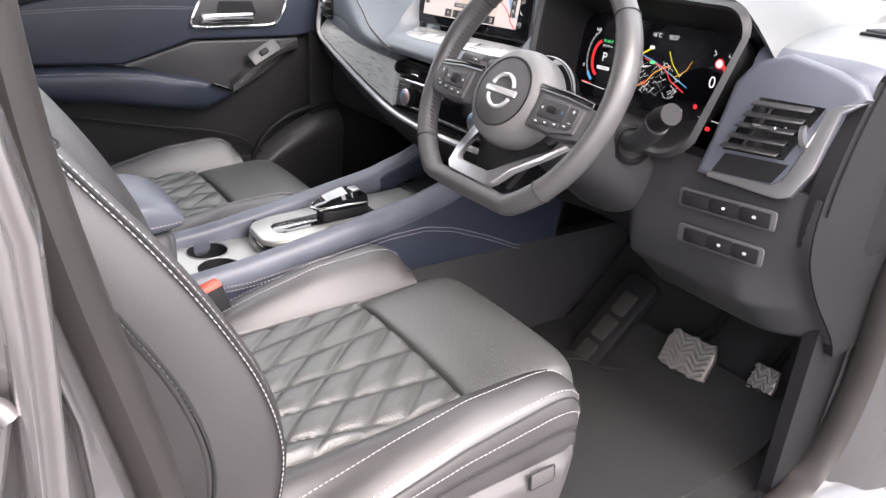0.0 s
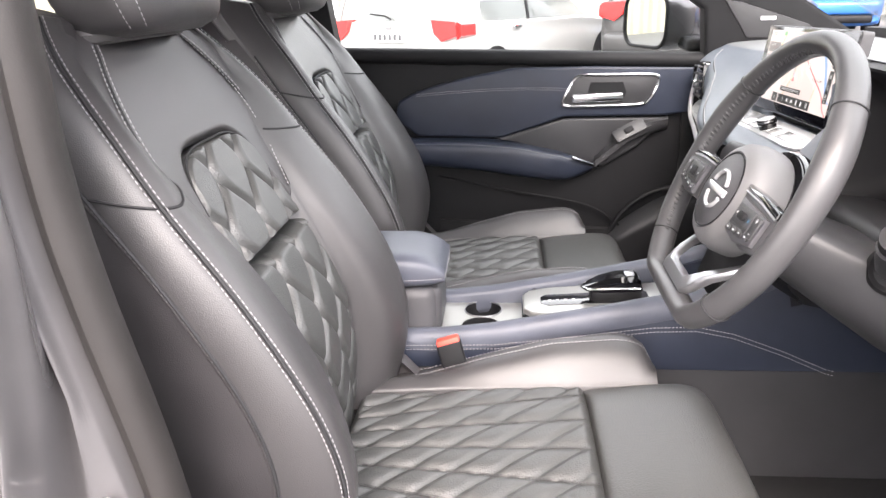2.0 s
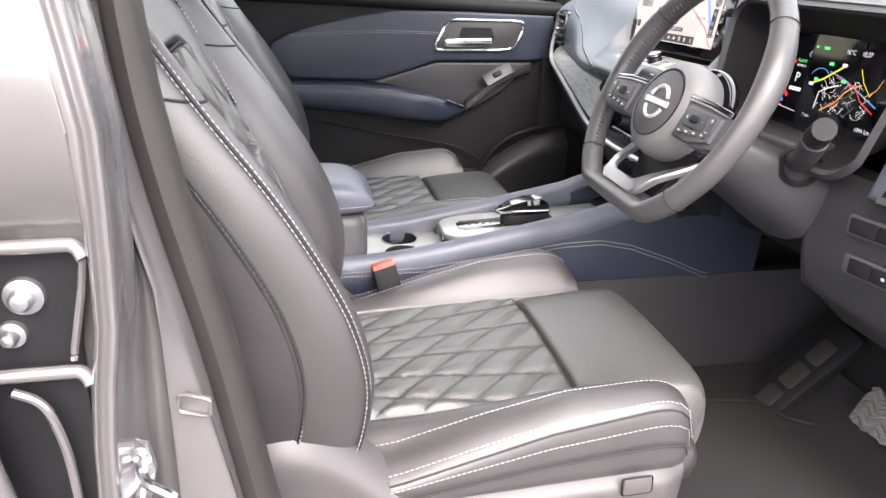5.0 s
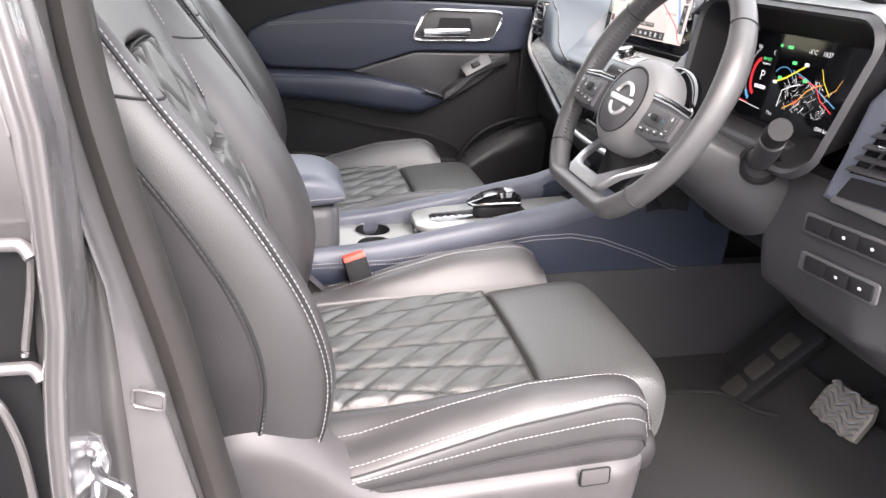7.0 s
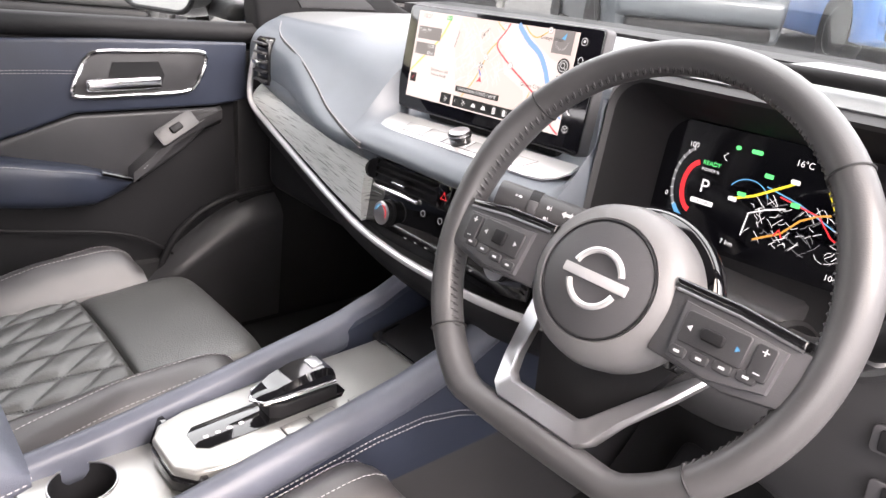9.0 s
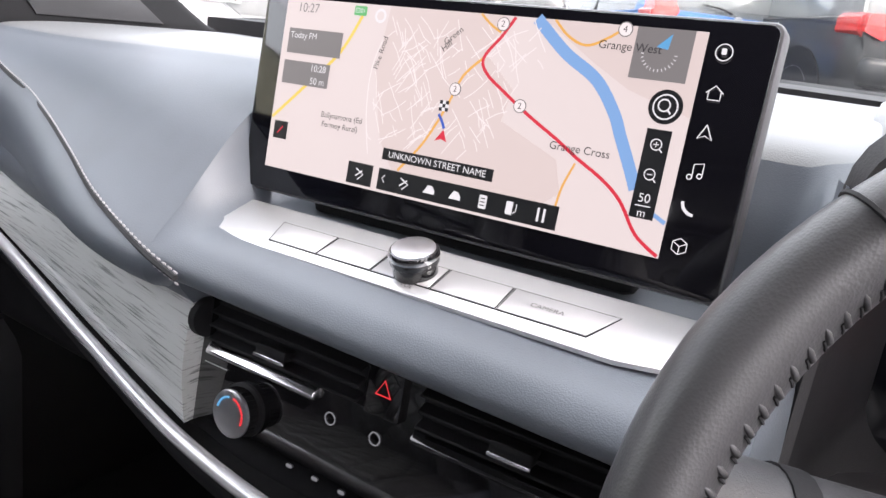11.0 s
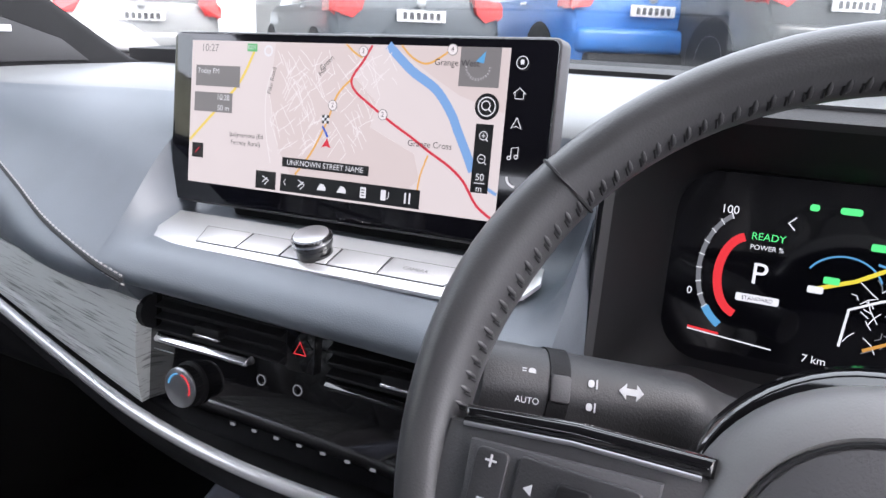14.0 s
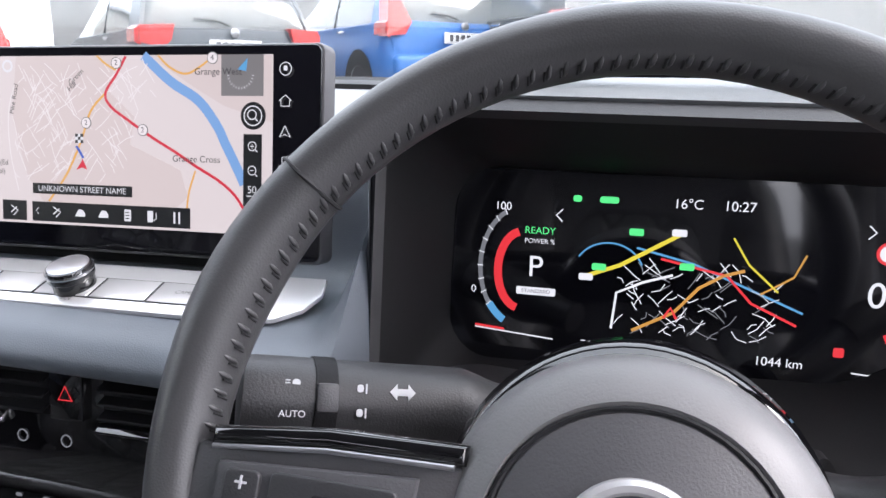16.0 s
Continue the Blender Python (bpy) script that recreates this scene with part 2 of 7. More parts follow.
def rrect(w, h, r, n=5, cx=0, cy=0):
    out = []
    for sx, sy, a0 in ((1, 1, 0), (-1, 1, 90), (-1, -1, 180), (1, -1, 270)):
        for i in range(n + 1):
            a = radians(a0 + 90 * i / n)
            out.append((cx + sx * (w / 2 - r) + r * math.cos(a), cy + sy * (h / 2 - r) + r * math.sin(a)))
    return out


def disc(r, n=32, cx=0, cy=0):
    return [(cx + r * math.cos(2 * math.pi * i / n), cy + r * math.sin(2 * math.pi * i / n)) for i in range(n)]


def lathe(prof, n=32, m=None, caps=True):
    """Turns (radius, height) about the w axis; without caps the first ring stays open."""
    rings = [[Vector((r * math.cos(2 * math.pi * i / n), r * math.sin(2 * math.pi * i / n), h)) for i in range(n)] for r, h in prof]
    geo = loft(rings, caps)
    return xf(geo, m) if m else geo


def part(name, geo, mat, parent=None, label="", smooth=38):
    me = bpy.data.meshes.new(name)
    me.from_pydata([tuple(v) for v in geo[0]], [], geo[1])
    me.materials.append(mat)
    bm = bmesh.new()
    bm.from_mesh(me)
    bmesh.ops.recalc_face_normals(bm, faces=list(bm.faces))
    bm.to_mesh(me)
    bm.free()
    if smooth:
        me.shade_smooth()
        me.set_sharp_from_angle(angle=radians(smooth))
    ob = new(name, me)
    if parent:
        ob.parent = parent
    if label:
        tagged(ob, label)
    return ob


def thing(name, label, category, group="", kind="", at=None):
    ob = new(name)
    ob.empty_display_size = 0.05
    if at is not None:
        ob.matrix_world = at
    return tagged(ob, label, category, group, kind)


def stitches(path, pitch=0.0065, dash=0.0044, r=0.0007, lift=(0, 0, 0)):
    """Short thread dashes along a path."""
    path = [Vector(p) + Vector(lift) for p in path]
    geos, d, nxt = [], 0.0, 0.0
    for a, b in zip(path, path[1:]):
        seg = (b - a).length
        if seg < 1e-6:
            continue
        while nxt < d + seg:
            p = a + (b - a) * ((nxt - d) / seg)
            t = (b - a).normalized()
            geos.append(tube([p - t * dash / 2, p, p + t * dash / 2], lambda q: r * (1.0 if 0.2 < q < 0.8 else 0.55), 5))
            nxt += pitch
        d += seg
    return merge(*geos)


def frame_of(o, right, up):
    """A pose at o whose u runs along right, v along up and w out of the surface."""
    r = Vector(right).normalized()
    u = Vector(up)
    u = (u - r * u.dot(r)).normalized()
    n = r.cross(u)
    m = Matrix((r, u, n)).transposed().to_4x4()
    m.translation = Vector(o)
    return m


def text(body, size, mat, m, parent, name="lettering", align="CENTER"):
    cu = bpy.data.curves.new(name, "FONT")
    cu.body, cu.size, cu.align_x, cu.align_y = body, size, align, "CENTER"
    cu.materials.append(mat)
    ob = new(name, cu)
    ob.parent = parent
    ob.matrix_world = m
    return ob


# ---- the shell of the car ----
YC = 0.005
floor_z = 0.40


def seam_dip(p, q, depth):
    """Puffed diamonds between two families of sunk seams; p and q count the seams."""
    dp, dq = 2 * abs(p - round(p)), 2 * abs(q - round(q))
    return depth * (1 - (1 - min(1.0, dp * 1.25)) ** 2.6) * (1 - 0.85 * (1 - min(1.0, dq * 1.25)) ** 2.6)


def seat_p(x, y):
    return y / (0.0457 + 0.108 * (x + 0.0)) + 0.285


def seat_quilt(x, y, depth):
    """Seams that fan out towards the knees, crossed by slanting ones."""
    return seam_dip(seat_p(x, y), (y - 0.9 * x) / 0.0555 + 0.139, depth)


def back_seam(k, z):
    """Side offset of the k-th wavy seam of the backrest; neighbours swing against each other."""
    grow = 1.0 + 0.30 * min(1.0, max(0.0, (z - 0.62) / 0.40))
    return grow * (0.034 * (k - 0.5) + 0.0155 * (1 if k % 2 else -1) * math.sin((z - 0.60) * 2 * math.pi / 0.128))


def back_quilt(z, y, depth):
    """Lens-shaped pads between the wavy seams."""
    ks = [back_seam(k, z) for k in range(-5, 7)]
    d = min(abs(y - k) for k in ks)
    return depth * (1 - (1 - min(1.0, d / 0.0135)) ** 2.4)


# ---- seats ----
FRONT = smooth_table([(0.58, -0.062), (0.63, -0.045), (0.68, -0.033), (0.74, -0.030), (0.81, -0.047), (0.88, -0.080), (0.95, -0.122), (1.02, -0.172), (1.10, -0.228), (1.17, -0.288), (1.20, -0.312)])
INSERT = smooth_table([(0.58, -0.120), (0.66, -0.112), (0.74, -0.110), (0.81, -0.122), (0.88, -0.152), (0.95, -0.188), (1.02, -0.226), (1.10, -0.268), (1.17, -0.308), (1.20, -0.326)])
HALF = smooth_table([(0.58, 0.225), (0.66, 0.245), (0.78, 0.253), (0.92, 0.252), (1.02, 0.245), (1.08, 0.235), (1.13, 0.217), (1.17, 0.192), (1.205, 0.160)])
INNERW = smooth_table([(0.58, 0.125), (0.70, 0.135), (0.90, 0.130), (1.00, 0.138), (1.07, 0.146), (1.13, 0.142), (1.17, 0.128), (1.205, 0.100)])


def arch(y):
    """Top of the quilted back insert."""
    q = min(1.0, abs(y) / 0.110)
    return 0.985 + 0.066 * max(0.0, 1 - q ** 4.5) ** 0.6


def build_seat(x0, y0, label):
    seat = thing("car_seat", label, "car seat", "front seats", at=Matrix.Translation((x0, y0, 0)))

    # cushion centre: quilted panel, thigh panel, bolsters
    def cush_z(x):
        return 0.618 + 0.012 * max(0, x + 0.1) / 0.35 - 0.02 * max(0, 0.05 - x)

    def insert_f(u, v):
        x = -0.10 + 0.350 * u
        y = (v - 0.5) * 2 * (0.140 + 0.012 * u)
        e = min(1.0, min(u, 1 - u) * 26, min(v, 1 - v) * 22)
        z = cush_z(x) + 0.006 * math.sin(math.pi * v) + seat_quilt(x, y, 0.0085) * e - 0.010 * (1 - e) ** 2
        return (x, y, z)
    part("seat_quilting", slab(insert_f, 132, 120, (0, 0, -0.05)), QUILT, seat, "quilted perforated leather", 60)

    thigh = cr([(0.252, 0.622, 0), (0.262, 0.634, 0), (0.32, 0.641, 0), (0.385, 0.646, 0), (0.418, 0.641, 0), (0.435, 0.622, 0), (0.438, 0.590, 0), (0.430, 0.555, 0), (0.405, 0.535, 0)], 6)

    def thigh_f(u, v):
        p = thigh[min(len(thigh) - 1, int(round(u * (len(thigh) - 1))))]
        w = 0.153 + 0.010 * u
        y = (v - 0.5) * 2 * w
        e = 1 - abs(2 * v - 1) ** 10
        return (p.x - 0.012 * (1 - e), y, p.y - 0.012 * (1 - e) + 0.004 * math.sin(math.pi * v))
    part("thigh_panel", slab(thigh_f, len(thigh) - 1, 36, (-0.02, 0, -0.045)), QUILT, seat, "smooth perforated leather", 60)

    def bolster_rings():
        rings = []
        for i in range(33):
            s = i / 32
            x = -0.10 + 0.463 * s
            endf = max(0.0, (s - 0.90) / 0.10)
            k = math.sqrt(max(0.0, 1 - endf ** 2))
            base = cush_z(min(x, 0.25))
            top = lerp_table([(-0.1, 0.604), (0.0, 0.620), (0.1, 0.652), (0.2, 0.678), (0.3, 0.686), (0.37, 0.680)], x)
            edge = lerp_table([(-0.1, 0.585), (0.0, 0.604), (0.172, 0.650), (0.30, 0.670), (0.37, 0.668)], x)
            low = lerp_table([(-0.1, 0.565), (0.0, 0.572), (0.2, 0.578), (0.37, 0.583)], x)
            inner = 0.143 + 0.012 * s
            top = base + (top - base) * (0.15 + 0.85 * k)
            edge = low + (edge - low) * (0.25 + 0.75 * k)
            sec = [(inner - 0.004, base - 0.04), (inner, base - 0.004), (inner + 0.006, base + 0.006), (inner + 0.030, (base + top) / 2 + 0.014), (inner + 0.058, top), (inner + 0.080, (top * 2 + edge) / 3 + 0.001),
                   (0.247 - 0.02 * (1 - k), edge), (0.252 - 0.02 * (1 - k), (edge + low) / 2 + 0.006), (0.250 - 0.02 * (1 - k), (edge + low) / 2 - 0.006), (0.246 - 0.02 * (1 - k), low), (0.20, low - 0.01)]
            c = cr([(x, y, z) for y, z in sec], 4, closed=True)
            rings.append(c)
        return rings
    rings = bolster_rings()
    geo = loft(rings)
    for nm, g in (("cushion_bolster", geo), ("cushion_bolster", mirror_y(geo))):
        part(nm, g, LEATHER, seat, "", 60)
    # seam threads and piping on the bolsters
    line_in = [r[4 * 4 - 1] + Vector((0, 0, 0.0012)) for r in rings]
    line_a = [r[6 * 4 - 2] + Vector((0, 0.0012, 0.0012)) for r in rings]
    line_b = [r[6 * 4 + 2] + Vector((0, 0.0016, 0.0)) for r in rings]
    pipe = [r[6 * 4] + Vector((0, 0.0004, 0.0)) for r in rings]
    for sgn in (1, -1):
        fl = (lambda ps: [Vector((p.x, p.y * sgn, p.z)) for p in ps])
        for run in (line_in[3:], line_a[2:], line_b[2:]):
            part("bolster_stitching", stitches(fl(run)), THREAD, seat, "pale stitching")
        part("piping", tube(fl(pipe), 0.0014, 6), DARKTHREAD, seat, "dark piping seam")
        low_line = [Vector((p.x, p.y + 0.0012, p.z)) for p in [r[8 * 4] for r in rings]]
        part("lower_seam", tube(fl(low_line), 0.0009, 5), DARKTHREAD, seat, "dark seam")

    # threads along the fanned quilt seams
    qs = []
    for k in range(-3, 4):
        for off in (-0.0016, 0.0016):
            pts = []
            for i in range(61):
                x = -0.06 + 0.303 * i / 60
                y = (k - 0.285) * (0.0457 + 0.108 * x) + off
                if abs(y) < 0.134 + 0.012 * (x + 0.1) / 0.35:
                    pts.append(Vector((x, y, cush_z(x) + 0.006 * math.cos(y / 0.3 * math.pi) + seat_quilt(x, y, 0.0085) + 0.0006)))
            if len(pts) > 8:
                qs.append(stitches(pts, 0.0045, 0.0030, 0.0006))
    tagged(part("quilt_stitching", merge(*qs), DARKTHREAD, seat, "dark quilting thread"), kind="stuff")

    # body under the cushion
    part("seat_pan", rbox((0.13, 0, 0.555), (0.54, 0.44, 0.07), 0.03, 3), SIDECLOTH, seat)

    # backrest: quilted centre in two pieces
    def back_f(z_lo, top_fn, ribs):
        def f(u, v):
            vv = (v - 0.5) * 2
            wz = z_lo + (1.0 - z_lo) * u
            w = lerp_table(INNERW, wz)
            if ribs:
                w = 0.110 + 0.016 * (1 - u)
            y = vv * w
            z = z_lo + (top_fn(y) - z_lo) * u
            e = min(1.0, min(u, 1 - u) * 26, min(v, 1 - v) * 22)
            h = back_quilt(z, y, 0.0130) * e - 0.012 * (1 - e) ** 2
            n = Vector((0.90, 0, 0.42))
            p = Vector((lerp_table(INSERT, z) + 0.004 * math.cos(vv * 1.4), y, z)) + n * h
            return p
        return f
    part("back_quilting", slab(back_f(0.57, lambda y: 0.918, False), 110, 104, (-0.06, 0, -0.02)), QUILT, seat, "quilted perforated leather", 60)
    part("back_quilting", slab(back_f(0.922, arch, True), 56, 88, (-0.06, 0, -0.02)), QUILT, seat, "quilted perforated leather", 60)

    # thread sunk into the wavy seams
    bq = []
    for k in range(-4, 6):
        for z0, z1 in ((0.60, 0.910), (0.930, 1.035)):
            run = []
            for i in range(41):
                z = z0 + (z1 - z0) * i / 40
                y = back_seam(k, z)
                if abs(y) < (lerp_table(INNERW, z) - 0.008 if z1 < 0.92 else 0.104) and z < (0.915 if z1 < 0.92 else arch(y) - 0.008):
                    run.append(Vector((lerp_table(INSERT, z) + 0.0062, y, z)))
            if len(run) > 6:
                bq.append(stitches(run, 0.0046, 0.0032, 0.0006))
    tagged(part("quilt_stitching", merge(*bq), DARKTHREAD, seat, "dark quilting thread"), kind="stuff")

    # smooth yoke round the arch and up to the headrest
    def yoke_f(u, v):
        vv = (v - 0.5) * 2
        y = vv * 0.185
        lo = arch(y) if abs(y) < 0.110 else 0.925 + (0.985 - 0.925) * max(0, 1 - (abs(y) - 0.110) / 0.016)
        lo = max(lo, 0.935)
        hi = lerp_table([(0.0, 1.176), (0.06, 1.176), (0.10, 1.192), (0.13, 1.198), (0.16, 1.185), (0.185, 1.150)], abs(y))
        z = lo + (hi - lo) * u
        e = min(1.0, u * 14)
        x = lerp_table(INSERT, z) + 0.012 * e - 0.002 + 0.010 * (abs(vv) ** 3)
        top = max(0.0, (u - 0.86) / 0.14)
        return (x - 0.030 * top ** 2, y, z + 0.006 * math.sin(math.pi * min(1, top)))
    part("upper_back_panel", slab(yoke_f, 36, 60, (-0.05, 0, -0.02)), LEATHER, seat, "", 60)
    for sgn in (1, -1):
        wing = cr([(0.083, 1.186), (0.110, 1.165), (0.140, 1.125), (0.158, 1.080), (0.158, 1.035), (0.142, 0.985), (0.128, 0.950)], 10)
        edge = [Vector((lerp_table(INSERT, p.y) + 0.0115 + 0.010 * (p.x / 0.185) ** 3 - 0.030 * max(0.0, (p.y - 1.155) / 0.04) ** 2 * 0.5, sgn * p.x, p.y)) for p in cr([(q.x, q.y, 0) for q in wing[::8]], 8)]
        part("yoke_seam", tube([p + Vector((0.0, 0, 0.0)) for p in edge], 0.0018, 6), DARKTHREAD, seat, "dark seam")
        for off in (-0.0055, 0.0055):
            part("yoke_stitching", stitches([p + Vector((0.0012, sgn * off, 0.001)) for p in edge], 0.0065, 0.0044, 0.0008), THREAD, seat, "pale stitching")
    ys = [(-0.110 + 0.220 * i / 60) for i in range(61)]
    part("arch_seam", tube([(lerp_table(INSERT, arch(y)) + 0.009, y, arch(y) + 0.002) for y in ys], 0.0016, 6), DARKTHREAD, seat, "dark seam")

    # side bolsters of the backrest
    brings = []
    for i in range(41):
        s = i / 40
        z = 0.585 + (1.200 - 0.585) * s
        xf_, xi, h, w = lerp_table(FRONT, z), lerp_table(INSERT, z), lerp_table(HALF, z), lerp_table(INNERW, z)
        wi = min(w, h - 0.055)
        sec = [(xi - 0.035, wi - 0.012), (xi + 0.002, wi), (xi + 0.012, wi + 0.006), (xf_ - 0.020, wi + 0.026), (xf_, h - 0.034), (xf_ - 0.012, h - 0.011),
               (xf_ - 0.040, h - 0.001), (xf_ - 0.075, h + 0.001), (xf_ - 0.085, h - 0.003), (xf_ - 0.12, h - 0.02), (xf_ - 0.125, wi)]
        tilt = 0.34
        sec3 = [(x, y, z + (x - xf_) * -tilt * 0.6) for x, y in sec]
        brings.append(cr(sec3, 4, closed=True))
    bg = loft(brings)
    seam_front = [r[4 * 5 - 1] + Vector((0.0016, 0.0012, 0.0004)) for r in brings]
    seam_out = [r[4 * 7] + Vector((0.0, 0.0018, 0)) for r in brings]
    inn = [r[4 * 3 + 1] + Vector((0.0014, -0.0006, 0)) for r in brings]
    for sgn in (1, -1):
        fl = (lambda ps: [Vector((p.x, p.y * sgn, p.z)) for p in ps])
        part("back_bolster", bg if sgn == 1 else mirror_y(bg), LEATHER, seat, "", 60)
        for run in (seam_front[1:], [p + Vector((-0.0045, 0.0085, 0)) for p in seam_front[1:]], seam_out[1:34]):
            part("back_stitching", stitches(fl(run)), THREAD, seat, "pale stitching")
        for run in ([p + Vector((-0.0022, 0.0042, 0)) for p in seam_front], [p + Vector((0, -0.001, 0.003)) for p in seam_out[1:34]]):
            part("back_seam", tube(fl(run), 0.0021, 6), DARKTHREAD, seat, "dark seam")
        # seam across the shoulder
        sh = brings[29]
        part("shoulder_seam", tube(fl([p + Vector((0.0006, 0.0006, 0)) for p in sh[9:34]]), 0.0016, 6), DARKTHREAD, seat, "dark seam")

        # outer side panel behind the bolster
        def side_f(u, v):
            z = 0.600 + (1.13 - 0.600) * u
            xb = lerp_table(FRONT, z) - 0.070
            h = lerp_table(HALF, z)
            return (xb - 0.155 * v, sgn * (h + 0.002 - 0.004 * abs(2 * v - 1) ** 2 - 0.03 * v ** 3), z - 0.02 * v + 0.012)
        part("side_panel", slab(side_f, 24, 10, (0, -sgn * 0.03, 0)), SIDECLOTH, seat, "", 60)

    # rear shell of the backrest
    def shell_f(u, v):
        z = 0.55 + 0.625 * u
        vv = (v - 0.5) * 2
        h = lerp_table(HALF, z) - 0.012
        return (lerp_table(FRONT, z) - 0.135 - 0.07 * (1 - abs(vv) ** 4), vv * h, z)
    part("back_shell", slab(shell_f, 20, 20, (0.05, 0, 0)), SIDECLOTH, seat)

    # headrest
    hr = []
    for i in range(25):
        s = i / 24
        z = -0.098 + 0.205 * s
        k = (1 - abs(2 * s - 1) ** 4.5) ** 0.5 if 0 < s < 1 else 0.02
        w, d = 0.098 + 0.040 * k - 0.012 * (1 - s), 0.030 + 0.032 * k
        ringp = []
        for j in range(40):
            a = 2 * math.pi * j / 40
            ca, sa = math.cos(a), math.sin(a)
            x = d * math.copysign(abs(ca) ** 0.62, ca)
            y = (w if k > 0.1 else w * 0.9) * math.copysign(abs(sa) ** 0.55, sa)
            ringp.append(Vector((x + 0.012 * (1 - (y / 0.14) ** 2) - 0.12 * z, y, z)))
        hr.append(ringp)
    mh = Matrix.Translation((-0.306, 0, 1.272)) @ pose(0, 0, 0, 0, -8, 0)
    head = part("headrest", xf(loft(hr), mh), LEATHER, seat, "padded leather headrest", 60)
    for sgn in (1, -1):
        ln = [mh @ (r[8 if sgn == 1 else 32] + Vector((0.0012, sgn * 0.0012, 0))) for r in hr[1:-1]]
        ln2 = [mh @ (r[6 if sgn == 1 else 34] + Vector((0.0016, sgn * 0.0004, 0))) for r in hr[1:-1]]
        part("headrest_stitching", stitches(ln), THREAD, head, "pale stitching")
        part("headrest_stitching", stitches(ln2), THREAD, head, "pale stitching")
        part("headrest_post", tube([(-0.305, sgn * 0.065, 1.10), (-0.315, sgn * 0.065, 1.20)], 0.0065, 10), CHROME, seat, "chrome headrest post")
    collar = [(-0.262 + 0.040 * math.cos(a), 0.105 * math.sin(a), 1.180 + 0.004 * math.cos(a)) for a in [2 * math.pi * i / 40 for i in range(40)]]
    part("headrest_collar", tube([Vector((c[0] - 0.050, c[1], c[2])) for c in collar], 0.010, 8, True), LEATHER, seat)

    # plastic base with power switch
    def base_f(u, v):
        x = -0.20 + 0.555 * u
        top = lerp_table(smooth_table([(-0.20, 0.665), (-0.15, 0.690), (-0.10, 0.684), (-0.05, 0.650), (0.0, 0.600), (0.05, 0.585), (0.20, 0.590), (0.36, 0.596)]), x)
        z = 0.455 + (top - 0.455) * v
        y = 0.262 - 0.020 * (1 - v) ** 2 - 0.030 * max(0, v - 0.86) / 0.14 - 0.02 * max(0, u - 0.94) / 0.06
        return x, y, z
    for sgn in (1, -1):
        g = slab(lambda u, v: (lambda p: (p[0], sgn * p[1], p[2]))(base_f(u, v)), 48, 16, (0, -sgn * 0.03, 0))
        b = part("base_cover", g, SEATPLASTIC, seat, "satin grey plastic seat base cover", 60)
        if sgn == -1:
            msw = frame_of((0.281, -0.2625, 0.577), (1, 0, 0.03), (0, 0.05, 1))
            part("seat_switch", plate(rrect(0.036, 0.021, 0.003), 0.003, 0.001, msw), SEATPLASTIC, b, "small rectangular switch")
            part("switch_surround", merge(*[tube([msw @ Vector((*p, 0.001)) for p in rrect(0.039, 0.024, 0.004)], 0.0010, 6, True)]), BLACKPL, b)
    for sgn in (1, -1):
        part("seat_rail", rbox((0.10, sgn * 0.19, 0.43), (0.55, 0.04, 0.06), 0.006), BLACKPL, seat)
    part("seat_bracket", rbox((0.12, 0, 0.49), (0.44, 0.34, 0.07), 0.02), BLACKPL, seat)
    return seat


driver_seat = build_seat(0.0, -0.352, "charcoal quilted leather driver seat with pale stitching")
passenger_seat = copy_thing(driver_seat, Matrix.Translation((-0.035, 0.378, 0)))
tagged(passenger_seat, "charcoal quilted leather passenger seat beside the centre console", "car seat")


# ---- shell structure ----
tagged(part("floor", rbox((0.2, 0, floor_z - 0.03), (2.4, 1.42, 0.06), 0.01), CARPET), "charcoal carpeted car floor", "floor", kind="structure")
roof_f = lambda u, v: (-1.55 + 1.95 * u, (v - 0.5) * 1.34, 1.455 + 0.04 * math.sin(math.pi * v) + 0.03 * math.sin(math.pi * (0.2 + 0.6 * u)))
tagged(part("ceiling", slab(roof_f, 16, 12, (0, 0, 0.04)), LINER), "dark grey headliner under the car roof", "ceiling", kind="structure")
tagged(part("wall_rear", rbox((-1.55, 0, 0.9), (0.06, 1.5, 1.0), 0.02), BLACKPL), "dark rear end of the cabin", "wall", kind="structure")
tagged(part("wall_bulkhead", rbox((1.12, 0, 0.72), (0.06, 1.5, 0.70), 0.02), CARPET), "black carpeted footwell bulkhead", "wall", kind="structure")


def ground_z(x, y):
    """The car park falls gently to one side and climbs ahead of the bonnet."""
    k = min(1.0, max(0.0, (x - 1.2) / 12.0))
    return -0.02 * y + 1.02 * (k * (1 - 0.15 * k))


tagged(part("ground", grid(lambda u, v: (-80 + 200 * u, -90 + 200 * v, ground_z(-80 + 200 * u, -90 + 200 * v)), 200, 8), ASPHALT), "grey asphalt car park", "ground", kind="structure")

# ---- dashboard ----
SCR = frame_of((0.592, 0.0165, 1.0755), (0.020, -1, 0.022), (0.155, 0, 1))


